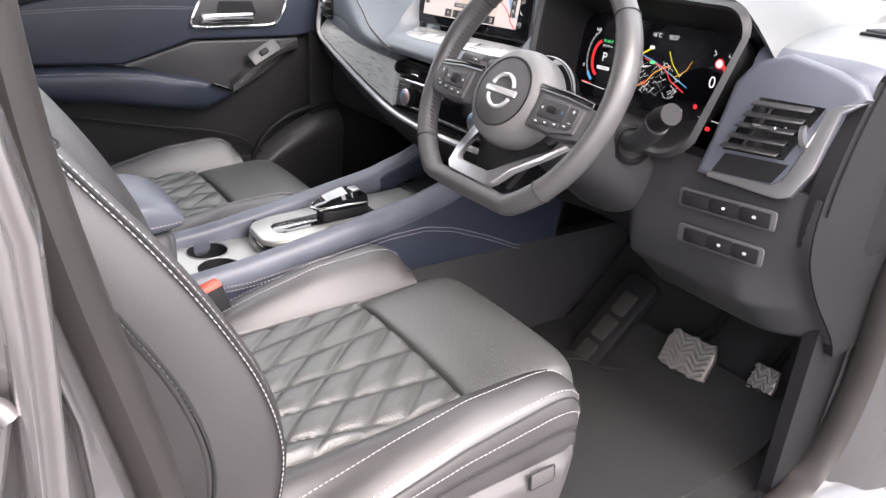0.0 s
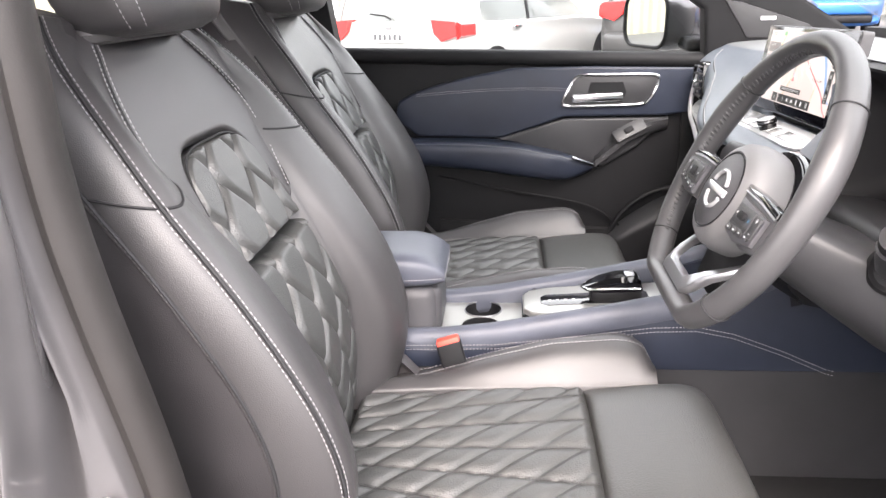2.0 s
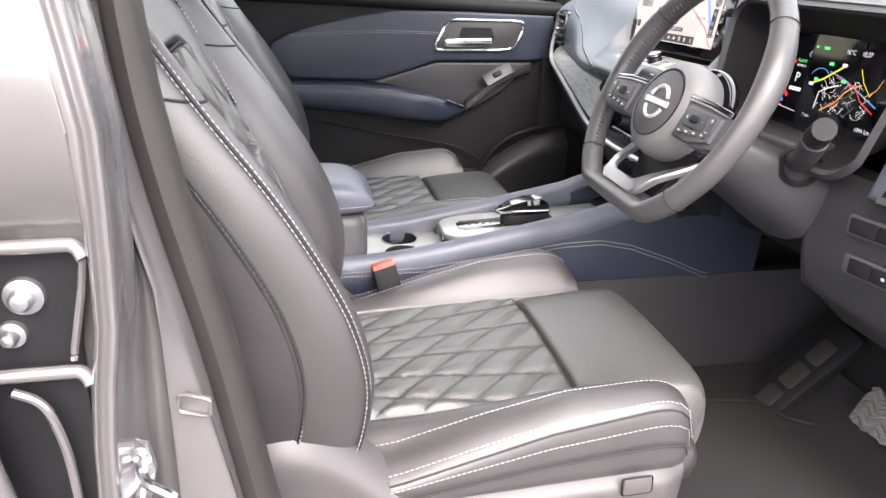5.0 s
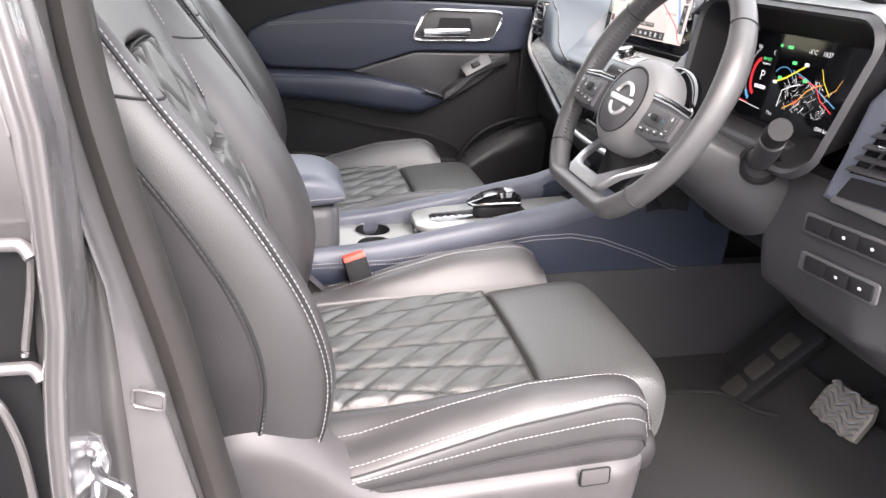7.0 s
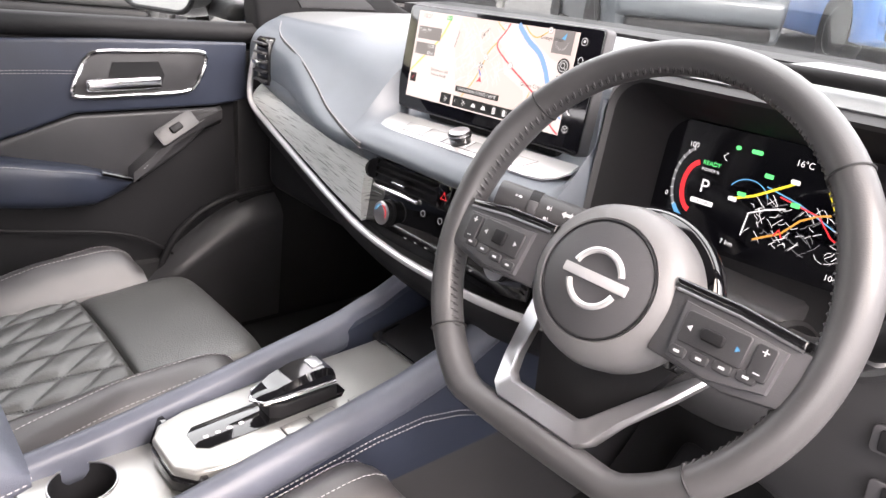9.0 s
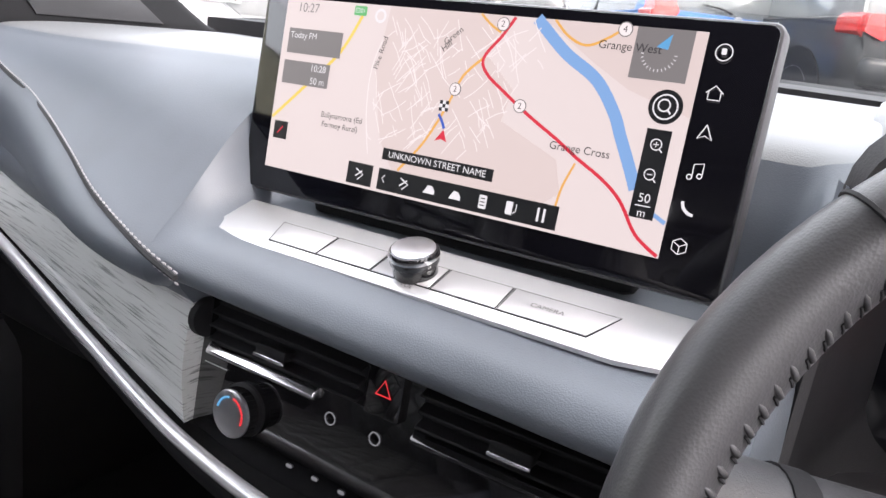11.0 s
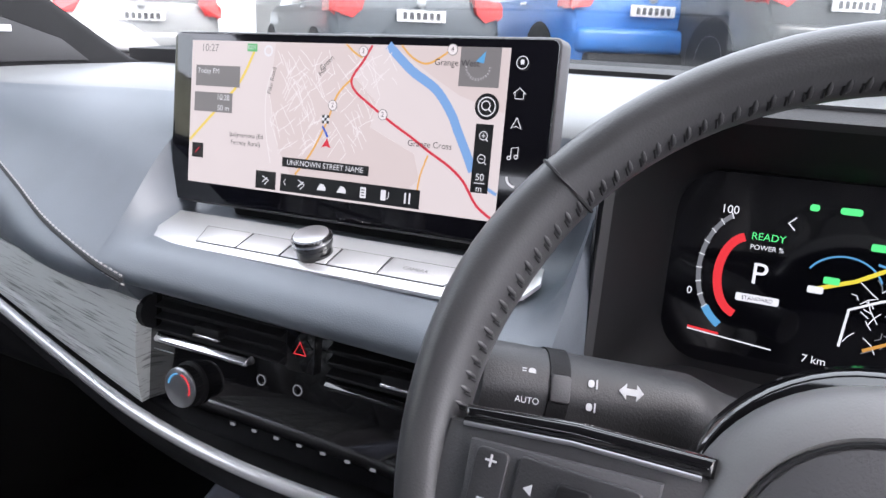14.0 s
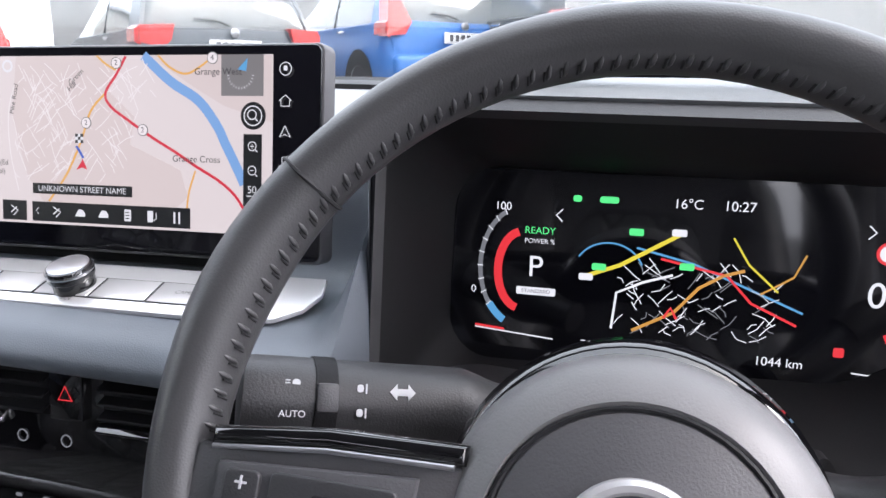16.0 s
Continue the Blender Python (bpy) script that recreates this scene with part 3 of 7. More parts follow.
def dash_profile(y):
    """Section of the soft pad at y: (x, z) from the windscreen towards the lip."""
    k = max(0.0, min(1.0, (y - 0.19) / 0.45))
    k = k * k * (3 - 2 * k)
    a = [(1.08, 1.105), (0.80, 1.100), (0.665, 1.092), (0.622, 1.078), (0.575, 1.045), (0.533, 1.000), (0.505, 0.972), (0.497, 0.957), (0.504, 0.942), (0.530, 0.934)]
    b = [(1.08, 1.080), (0.80, 1.080), (0.690, 1.075), (0.662, 1.066), (0.637, 1.054), (0.617, 1.038), (0.606, 1.017), (0.604, 0.985), (0.606, 0.960), (0.620, 0.945)]
    return [(p[0] + (q[0] - p[0]) * k, p[1] + (q[1] - p[1]) * k) for p, q in zip(a, b)]


dash = thing("dashboard", "slate grey soft-touch dashboard with silver streaked trim", "dashboard")
prings = []
for i in range(41):
    y = 0.70 - 0.515 * i / 40
    prings.append([Vector((p.x, y, p.y)) for p in cr([(x, z, 0) for x, z in dash_profile(y)], 6)])
part("passenger_pad", loft([[v for v in r[15:]] for r in prings], closed=False), DASHSOFT, dash, "slate grey leather-look pad", 60)
part("top_pad", loft([[v for v in r[:16]] for r in prings], closed=False), DASHTOP, dash, "pale grey grained dash top", 60)
fold = cr([(0.640, 0.660, 1.062), (0.618, 0.610, 1.046), (0.607, 0.520, 1.031), (0.572, 0.400, 1.012), (0.530, 0.270, 0.985), (0.495, 0.150, 0.962)], 14)


def on_pad(y, z):
    """x of the pad's face at height z."""
    c = cr([(x, zz, 0) for x, zz in dash_profile(y)], 6)
    best = min(c[12:], key=lambda p: abs(p.y - z))
    return best.x


fold = [Vector((on_pad(p.y, p.z) - 0.002, p.y, p.z)) for p in fold]
fold = cr(fold[::8] + [fold[-1]], 8)
part("pad_stitching", stitches(fold, 0.0062, 0.0042, 0.0009), THREAD, dash, "pale stitching")
part("pad_stitching", stitches([p + Vector((0.001, 0, -0.008)) for p in fold], 0.0062, 0.0042, 0.0009), THREAD, dash, "pale stitching")
part("pad_seam", tube([p + Vector((0.0, 0, -0.004)) for p in fold], 0.0022, 6), DARKTHREAD, dash, "dark seam")

# lower pad, streaked trim and bright strip below the fold on the passenger side
top_line = [(0.610, 0.665, 0.945), (0.600, 0.58, 0.932), (0.575, 0.45, 0.925), (0.545, 0.30, 0.925), (0.520, 0.165, 0.930)]
low_line = [(0.590, 0.668, 0.915), (0.588, 0.60, 0.892), (0.568, 0.45, 0.866), (0.540, 0.30, 0.850), (0.514, 0.165, 0.840)]
TOPL, LOWL = cr(top_line, 10), cr(low_line, 10)
part("lower_pad", slab(lambda u, v: (lambda a, b: a.lerp(b, u) + Vector((-0.006 * math.sin(math.pi * u), 0, 0)))(Vector((on_pad(TOPL[int(v * 40)].y, 0.97) + 0.004, TOPL[int(v * 40)].y, 0.968)), TOPL[int(v * 40)] + Vector((0.004, 0, -0.002))), 6, 40, (0.03, 0, 0)), DASHSOFT, dash, "", 60)
part("streaked_trim", slab(lambda u, v: TOPL[int(v * 40)].lerp(LOWL[int(v * 40)], u) + Vector((0.002 - 0.005 * math.sin(math.pi * u), 0, 0)), 10, 40, (0.02, 0, 0)), WOOD, dash, "silver grey streaked decor trim", 60)
bright = cr([(0.612, 0.668, 1.030), (0.598, 0.672, 0.985), (0.590, 0.672, 0.935), (0.588, 0.655, 0.905), (0.582, 0.585, 0.885), (0.562, 0.45, 0.862), (0.534, 0.30, 0.845), (0.508, 0.165, 0.835), (0.498, 0.05, 0.830), (0.500, -0.06, 0.829), (0.510, -0.13, 0.828), (0.530, -0.19, 0.826)], 10)
part("bright_strip", merge(tube(bright, 0.0058, 10)), SILVERSHEEN, dash, "satin chrome strip")
under = [[p + Vector((dx, 0, dz)) for dx, dz in ((0.002, -0.003), (0.0, -0.012), (0.010, -0.035), (0.035, -0.06), (0.08, -0.07), (0.08, 0.0))] for p in bright[25:]]
part("under_panel", loft(under), BLACKPL, dash, "black lower dash panel", 60)
part("glovebox", rbox((0.70, 0.42, 0.80), (0.16, 0.50, 0.14), 0.03, 3), BLACKPL, dash, "black glovebox front")
part("dash_core", merge(rbox((0.88, 0.25, 0.92), (0.40, 0.88, 0.24), 0.03), rbox((0.92, -0.45, 0.92), (0.42, 0.52, 0.24), 0.03)), BLACKPL, dash)

# side vent by the passenger door
for i in range(5):
    z = 0.958 + 0.017 * i
    part("vent_slat", rbox((0.600, 0.636, z), (0.024, 0.042, 0.004), 0.0015), DARKPL, dash, "charcoal vent slat")
part("vent_tab", rbox((0.586, 0.634, 0.992), (0.012, 0.020, 0.006), 0.002), CHROME, dash, "chrome vent tab")
part("vent_recess", rbox((0.614, 0.636, 0.992), (0.034, 0.052, 0.090), 0.008), PIANO, dash, "black vent recess")

# centre pad under the screen
cp = []
for i in range(41):
    y = 0.186 - 0.376 * i / 40
    e = min(1.0, min(0.186 - y, y + 0.19) / 0.022)
    e = e * e * (3 - 2 * e)
    full = dash_profile(y)
    notch = [(1.08, 1.105), (0.80, 1.100), (0.668, 1.092), (0.640, 1.060), (0.615, 0.998), (0.545, 0.985), (0.514, 0.977), (0.500, 0.963), (0.505, 0.951), (0.530, 0.944)]
    prof = [(p[0] + (q[0] - p[0]) * e, p[1] + (q[1] - p[1]) * e) for p, q in zip(full, notch)]
    cp.append([Vector((p.x, y, p.y)) for p in cr([(x, z, 0) for x, z in prof], 6)])
for y in (-0.194, -0.199, -0.204):
    k = min(1.0, (-0.19 - y) / 0.014)
    full = dash_profile(-0.19)
    flank = [(1.08, 1.105), (0.80, 1.100), (0.668, 1.096), (0.640, 1.090), (0.612, 1.066), (0.590, 1.020), (0.578, 0.985), (0.572, 0.955), (0.574, 0.942), (0.585, 0.934)]
    prof = [(p[0] + (q[0] - p[0]) * k, p[1] + (q[1] - p[1]) * k) for p, q in zip(full, flank)]
    cp.append([Vector((p.x, y, p.y)) for p in cr([(x, z, 0) for x, z in prof], 6)])
part("centre_pad", loft([r[15:] for r in cp], closed=False), DASHSOFT, dash, "slate grey soft pad", 60)
part("centre_top", loft([r[:16] for r in cp], closed=False), DASHTOP, dash, "pale grey grained dash top", 60)

# glossy button bar: black lacquer coloured bright for the sky it mirrors
BAR = frame_of((0.552, 0.010, 0.987), (0.020, -1, 0.022), (0.95, 0, 0.27))
bar_poly = [(-0.166, 0.030), (-0.172, 0.012), (-0.165, -0.004), (-0.148, -0.015), (-0.12, -0.019), (0.13, -0.021), (0.152, -0.017), (0.166, -0.005), (0.172, 0.012), (0.168, 0.030)]
bar = part("button_bar", plate(bar_poly, 0.003, 0.001, BAR), SILVERSHEEN, dash, "black gloss button bar coloured bright for the reflected sky")
for x0, x1 in ((-0.108, -0.066), (-0.064, -0.024), (-0.022, 0.018), (0.020, 0.060), (0.062, 0.112)):
    slant = 0.010 if x1 > 0.1 else 0
    s2 = 0.010 if x0 < -0.1 else 0
    part("button_gap", plate([(x0 - s2 * 0.4 - 0.0007, 0.0127), (x1 + slant + 0.0007, 0.0127), (x1 + 0.0007, -0.0107), (x0 + s2 * 0.4 - 0.0007, -0.0107)], 0.0004, 0, BAR @ Matrix.Translation((0, 0, 0.0030))), BLACKPL, bar)
    part("media_button", plate([(x0 - s2 * 0.4, 0.012), (x1 + slant, 0.012), (x1, -0.010), (x0 + s2 * 0.4, -0.010)], 0.0016, 0.0006, BAR @ Matrix.Translation((0, 0, 0.0024))), SILVERSHEEN, bar)
text("CAMERA", 0.0050, GREYPL, BAR @ Matrix.Translation((0.086, 0.001, 0.0044)), bar)
text("VOL", 0.0045, GREYPL, BAR @ Matrix.Translation((0.006, -0.014, 0.0036)), bar)
knob = part("volume_knob", lathe([(0.0135, 0.002), (0.0135, 0.010), (0.0148, 0.0115), (0.0150, 0.017), (0.0140, 0.0190), (0.0118, 0.0197), (0.0, 0.0195)], 40, BAR @ Matrix.Translation((0.002, 0.001, 0))), PIANO, bar, "glossy black volume knob")
part("knob_ring", lathe([(0.0151, 0.0150), (0.0152, 0.0156), (0.0152, 0.0168), (0.0150, 0.0174)], 40, BAR @ Matrix.Translation((0.002, 0.001, 0))), DARKCHROME, knob, "smoked chrome ring")
part("knob_cap", lathe([(0.0130, 0.0190), (0.0130, 0.0197), (0.0115, 0.0203), (0.0, 0.0203)], 40, BAR @ Matrix.Translation((0.002, 0.001, 0))), SATIN, knob, "satin silver cap")

# centre stack
STK = frame_of((0.531, 0.010, 0.885), (0.012, -1, 0.02), (0.14, 0, 1))
stack = part("climate_panel", plate([(-0.157, 0.052), (-0.157, -0.045), (-0.10, -0.056), (0.11, -0.056), (0.165, -0.045), (0.165, 0.052)], 0.006, 0.002, STK @ Matrix.Translation((0, 0, -0.006))), PIANO, dash, "glossy black climate panel")
for side, (a, b) in (("l", (-0.142, -0.012)), ("r", (0.030, 0.150))):
    part("vent_recess", plate([(a, 0.050), (b, 0.050), (b, 0.020), (a, 0.020)], 0.001, 0, STK), BLACKPL, stack)
    for i in range(3):
        z = 0.026 + 0.0095 * i
        part("vent_slat", rbox((0, 0, 0), (b - a, 0.002, 0.010), 0.0008, 1, STK @ Matrix.Translation(((a + b) / 2, z, 0.004)) @ pose(0, 0, 0, 25, 0, 0)), BLACKPL, stack)
    tabx = -0.080 if side == "l" else 0.092
    part("vent_tab", rbox((0, 0, 0), (0.026, 0.0075, 0.012), 0.002, 2, STK @ Matrix.Translation((tabx, 0.0345, 0.008))), BLACKPL, stack, "ribbed black vent tab")
    part("vent_tab_edge", rbox((0, 0, 0), (0.026, 0.0028, 0.006), 0.0012, 2, STK @ Matrix.Translation((tabx, 0.0305, 0.0125))), CHROME, stack, "chrome tab edge")
    wide = b - a - 0.031 if side == "l" else b - a + 0.004
    # left bar in chrome, standing for sky mirrored in black gloss
    part("vent_bright_bar", rbox((0, 0, 0), (wide, 0.009, 0.006), 0.002, 3, STK @ Matrix.Translation((a - 0.004 + wide / 2, 0.0155, 0.002)) @ pose(0, 0, 0, -38, 0, 0)), CHROME if side == "l" else PIANO, stack, "polished bar under the vent")
part("hazard_button", plate(rrect(0.026, 0.034, 0.002, 3, 0.004, 0.036), 0.005, 0.001, STK), PIANO, stack, "glossy black hazard button")
tri_o = [(0.004 + 0.0062 * math.cos(radians(90 + 120 * i)), 0.036 + 0.0062 * math.sin(radians(90 + 120 * i))) for i in range(3)]
part("hazard_triangle", tube([STK @ Vector((x, y, 0.0054)) for x, y in tri_o for _ in (0,)], 0.0006, 6, True), LIT_RED, stack, "red triangle")
part("vent_wheel", lathe([(0.0, -0.003), (0.014, -0.003), (0.014, 0.003), (0.0, 0.003)], 24, STK @ Matrix.Translation((-0.152, 0.036, 0.002)) @ pose(0, 0, 0, 0, 90, 0)), BLACKPL, stack, "ribbed thumb wheel")


def climate_dial(u, v):
    m = STK @ Matrix.Translation((u, v, 0)) @ Matrix.Diagonal((0.80, 0.80, 0.62, 1.0))
    d = part("climate_dial", lathe([(0.0235, 0.0), (0.0235, 0.004), (0.0205, 0.006), (0.0200, 0.020), (0.0185, 0.022), (0.0, 0.0222)], 48, m), BLACKPL, stack, "black temperature dial")
    part("dial_ring", lathe([(0.0202, 0.0185), (0.0208, 0.0195), (0.0204, 0.0215), (0.0186, 0.0228)], 48, m), SATIN, d, "silver dial ring")
    arc = lambda a0, a1, r: [m @ Vector((r * math.cos(radians(a)), r * math.sin(radians(a)), 0.0226)) for a in [a0 + (a1 - a0) * i / 14 for i in range(15)]]
    part("blue_arc", tube(arc(170, 100, 0.0145), 0.0009, 6), LIT_BLUE, d, "blue arc")
    part("red_arc", tube(arc(80, -20, 0.0145), 0.0009, 6), LIT_RED, d, "red arc")
    text("AUTO", 0.0062, PRINT, m @ Matrix.Translation((0, 0.001, 0.0226)), d)
    text("ON OFF", 0.0055, PRINT, m @ Matrix.Translation((0, -0.011, 0.0226)), d)
    for k in range(30):
        a = 2 * math.pi * k / 30
        part("dial_rib", rbox((0, 0, 0), (0.0012, 0.001, 0.010), 0, 1, m @ Matrix.Translation((0.0206 * math.cos(a), 0.0206 * math.sin(a), 0.013)) @ pose(0, 0, 0, 0, 0, math.degrees(a))), BLACKPL, d)


climate_dial(-0.107, -0.017)
climate_dial(0.118, -0.017)
for i in range(7):
    part("climate_symbol", plate(rrect(0.005, 0.0024, 0.001, 2, -0.062 + 0.022 * i, -0.040), 0.0004, 0, STK @ Matrix.Translation((0, 0, 0.0002))), LIT_GREY, stack)
for u in (-0.035, 0.0):
    part("climate_symbol", tube([STK @ Vector((u + 0.004 * math.cos(a), 0.003 + 0.004 * math.sin(a), 0.0006)) for a in [2 * math.pi * i / 16 for i in range(16)]], 0.0005, 5, True), LIT_GREY, stack)
part("heat_line", tube([STK @ Vector((-0.150, 0.004, 0.0006)), STK @ Vector((-0.128, 0.004, 0.0006))], 0.0004, 5), PRINT, stack)

# ---- screen ----
screen = thing("infotainment_screen", "wide black touchscreen showing a road map above the button bar", "screen")
SW, SH = 0.337, 0.141
part("housing", plate(rrect(SW, SH, 0.006, 5), 0.016, 0.003, SCR @ Matrix.Translation((0, 0, -0.016))), GREYPL, screen, "silver-edged housing")
part("front_glass", plate(rrect(SW - 0.004, SH - 0.004, 0.005, 5), 0.002, 0.0006, SCR), DARKGLASS, screen, "black display glass")
part("screen_foot", rbox((0, 0, 0), (0.24, 0.03, 0.06), 0.008, 2, SCR @ Matrix.Translation((0, -0.066, -0.05))), BLACKPL, screen)

# ---- instrument binnacle and driver's side ----
DSP = frame_of((0.634, -0.383, 1.008), (0.0, -1, 0.012), (0.10, 0, 1))
def ring3(x, yl, yr, zt, zb, r, n=6, lean=0.0):
    pts = rrect(yl - yr, zt - zb, r, n, 0, 0)
    hh = (zt - zb) / 2
    return [Vector((x + lean * p[1], (yl + yr) / 2 - p[0] + (0.050 * max(0.0, -p[1] / hh) if p[0] > 0 else 0.0), (zt + zb) / 2 + p[1] + (0.010 * max(0.0, -p[1] / hh) * max(0.0, p[0]) / (0.5 * (yl - yr))))) for p in pts]


hood = thing("instrument_binnacle", "charcoal hooded binnacle round the digital instrument display", "instrument panel")
h_rings = [ring3(0.640, -0.228, -0.540, 1.072, 0.945, 0.030), ring3(0.625, -0.226, -0.542, 1.076, 0.942, 0.030), ring3(0.600, -0.216, -0.552, 1.088, 0.930, 0.030), ring3(0.560, -0.203, -0.562, 1.108, 0.915, 0.032, lean=0.12), ring3(0.553, -0.199, -0.566, 1.113, 0.910, 0.034, lean=0.12), ring3(0.560, -0.193, -0.572, 1.119, 0.904, 0.036, lean=0.12)]
part("inner_cowl", loft(h_rings[:4], caps=False), BLACKPL, hood, "black cowl", 60)
part("hood_rim", loft(h_rings[3:], caps=False), DARKPL, hood, "charcoal rim", 60)
def hood_f(u, v):
    y = -0.186 - 0.400 * v
    e = min(1.0, min(v, 1 - v) * 8)
    e = math.sin(e * math.pi / 2)
    z0 = 1.05 + 0.071 * e
    x0 = 0.560 + 0.012 + 0.045 * (1 - e)
    x = x0 + (1.06 - x0) * u
    z = z0 + (1.112 - z0) * min(1, u * 1.8) + 0.018 * e * math.sin(math.pi * min(1, u * 2.2))
    return (x, y, z)
part("hood_top", slab(hood_f, 20, 40, (0.01, 0, -0.012)), DASHTOP, hood, "grey grained hood", 60)
part("hood_ridge", tube(cr([(0.625, -0.250, 1.126), (0.605, -0.275, 1.134), (0.600, -0.33, 1.138), (0.600, -0.45, 1.138), (0.610, -0.505, 1.132), (0.625, -0.525, 1.124)], 8), lambda q: 0.007 * min(1, 12 * min(q, 1 - q) + 0.2), 10), BLACKPL, hood)
side_l = [[Vector((0.556 + 0.02 * k + 0.10 * u, -0.196 + 0.012 * k, 1.085 - 0.17 * v - 0.01 * u)) for v in [i / 10 for i in range(11)]] for u, k in ((0, 0), (0.3, 0.6), (1, 1.0))]
part("cowl_side", loft(side_l, closed=False), DASHSOFT, hood, "", 60)
part("cowl_base", merge(rbox((0.600, -0.31, 0.915), (0.10, 0.25, 0.05), 0.014, 3)), DARKPL, hood)

cluster = thing("instrument_display", "digital instrument display with red power gauge and map", "display")
part("display_panel", plate(rrect(0.312, 0.128, 0.02, 5), 0.004, 0, DSP @ Matrix.Translation((0, 0, -0.004))), DARKGLASS, cluster)


def flat(parent, name, pts, mat, frame, lift=0.0004, label=""):
    return part(name, plate(pts, 0.0002, 0, frame @ Matrix.Translation((0, 0, lift))), mat, parent, label, 0)


def line2d(pts, w):
    """Outline of a stroke through (u, v) points."""
    pts = [Vector((p[0], p[1])) for p in pts]
    lft, rgt = [], []
    for i, p in enumerate(pts):
        a, b = pts[max(i - 1, 0)], pts[min(i + 1, len(pts) - 1)]
        d = (b - a).normalized()
        n = Vector((-d.y, d.x)) * w / 2
        lft.append(p + n)
        rgt.append(p - n)
    return lft, rgt


def stroke(parent, name, pts, w, mat, frame, lift=0.0005, label=""):
    l, r = line2d(pts, w)
    rings = [[frame @ Vector((a.x, a.y, lift)), frame @ Vector((b.x, b.y, lift))] for a, b in zip(l, r)]
    return part(name, loft(rings, caps=False, closed=False), mat, parent, label, 0)


def arcpts(cx, cy, rx, ry, a0, a1, n=20):
    return [(cx + rx * math.cos(radians(a0 + (a1 - a0) * i / n)), cy + ry * math.sin(radians(a0 + (a1 - a0) * i / n))) for i in range(n + 1)]


for sx in (1, -1):
    cx = -0.108 * sx
    a0, a1 = (115, 245) if sx == 1 else (65, -65)
    stroke(cluster, "gauge_ring", arcpts(cx, -0.002, 0.016, 0.026, a0 - 15 * sx, a1 + 15 * sx), 0.0055, LIT_RED, DSP, label="red gauge arc")
    stroke(cluster, "gauge_scale", arcpts(cx, 0.000, 0.028, 0.040, a0, a1 - 25 * sx), 0.0030, LIT_GREY, DSP)
    for k in range(9):
        a = radians(a0 + (a1 - a0 - 25 * sx) * k / 8)
        stroke(cluster, "gauge_tick", [(cx + 0.026 * math.cos(a), 0.038 * math.sin(a)), (cx + 0.030 * math.cos(a), 0.0425 * math.sin(a))], 0.0007, LIT_WHITE, DSP, 0.0008)
    stroke(cluster, "charge_arc", arcpts(cx, 0.000, 0.0275, 0.040, a1 - 25 * sx, a1 + 2 * sx, 8), 0.005, LIT_BLUE, DSP, label="blue charge arc")
text("P", 0.020, LIT_WHITE, DSP @ Matrix.Translation((-0.099, 0.0005, 0.0008)), cluster)
text("0", 0.022, LIT_WHITE, DSP @ Matrix.Translation((0.104, -0.002, 0.0008)), cluster)
text("100", 0.0075, LIT_WHITE, DSP @ Matrix.Translation((-0.122, 0.040, 0.0008)), cluster)
text("0", 0.007, LIT_WHITE, DSP @ Matrix.Translation((-0.140, -0.017, 0.0008)), cluster)
text("READY", 0.0065, LIT_GREEN, DSP @ Matrix.Translation((-0.097, 0.025, 0.0008)), cluster)
text("POWER %", 0.0045, LIT_WHITE, DSP @ Matrix.Translation((-0.097, 0.018, 0.0008)), cluster)
flat(cluster, "mode_bar", rrect(0.026, 0.0052, 0.001, 2, -0.098, -0.0155), LIT_WHITE, DSP)
text("STANDARD", 0.0036, DARKGLASS, DSP @ Matrix.Translation((-0.098, -0.0155, 0.0010)), cluster)
text("16°C", 0.0085, LIT_WHITE, DSP @ Matrix.Translation((-0.006, 0.047, 0.0008)), cluster)
text("10:27", 0.0085, LIT_WHITE, DSP @ Matrix.Translation((0.024, 0.047, 0.0008)), cluster)
text("7 km", 0.007, LIT_WHITE, DSP @ Matrix.Translation((-0.060, -0.048, 0.0008)), cluster)
text("1044 km", 0.008, LIT_WHITE, DSP @ Matrix.Translation((0.054, -0.048, 0.0008)), cluster)
for u, w in ((-0.074, 0.0055), (-0.054, 0.012)):
    flat(cluster, "telltale", rrect(w, 0.0042, 0.0016, 3, u, 0.0475), LIT_GREEN, DSP, label="green lamp symbol")
stroke(cluster, "scale_line", [(-0.138, -0.043), (-0.085, -0.047)], 0.0009, LIT_WHITE, DSP)
stroke(cluster, "scale_line", [(-0.138, -0.0415), (-0.118, -0.043)], 0.0016, LIT_RED, DSP, 0.0007)
stroke(cluster, "scale_line", [(0.095, -0.050), (0.140, -0.052)], 0.0009, LIT_WHITE, DSP)
flat(cluster, "limit_sign", disc(0.007, 24, 0.108, 0.024), LIT_RED, DSP)
flat(cluster, "limit_sign", disc(0.0052, 24, 0.108, 0.024), LIT_WHITE, DSP, 0.0007)
flat(cluster, "belt_lamp", rrect(0.006, 0.006, 0.001, 2, 0.087, -0.038), LIT_RED, DSP)
flat(cluster, "brake_lamp", rrect(0.008, 0.006, 0.002, 2, 0.115, -0.063), LIT_RED, DSP)
for u, a, b in ((-0.085, 0.004, 0.004), (0.098, -0.004, 0.004)):
    stroke(cluster, "chevron", [(u + a / 2, 0.036 + b), (u - a / 2, 0.036), (u + a / 2, 0.036 - b)], 0.0009, LIT_WHITE, DSP)
rng = random.Random(5)
stroke(cluster, "map_road", [(-0.070, -0.004), (-0.045, 0.006), (-0.006, 0.030)], 0.0026, LIT_YELLOW, DSP, 0.0006)
stroke(cluster, "map_road", arcpts(-0.052, 0.000, 0.022, 0.020, 150, 20), 0.0011, LIT_BLUE, DSP)
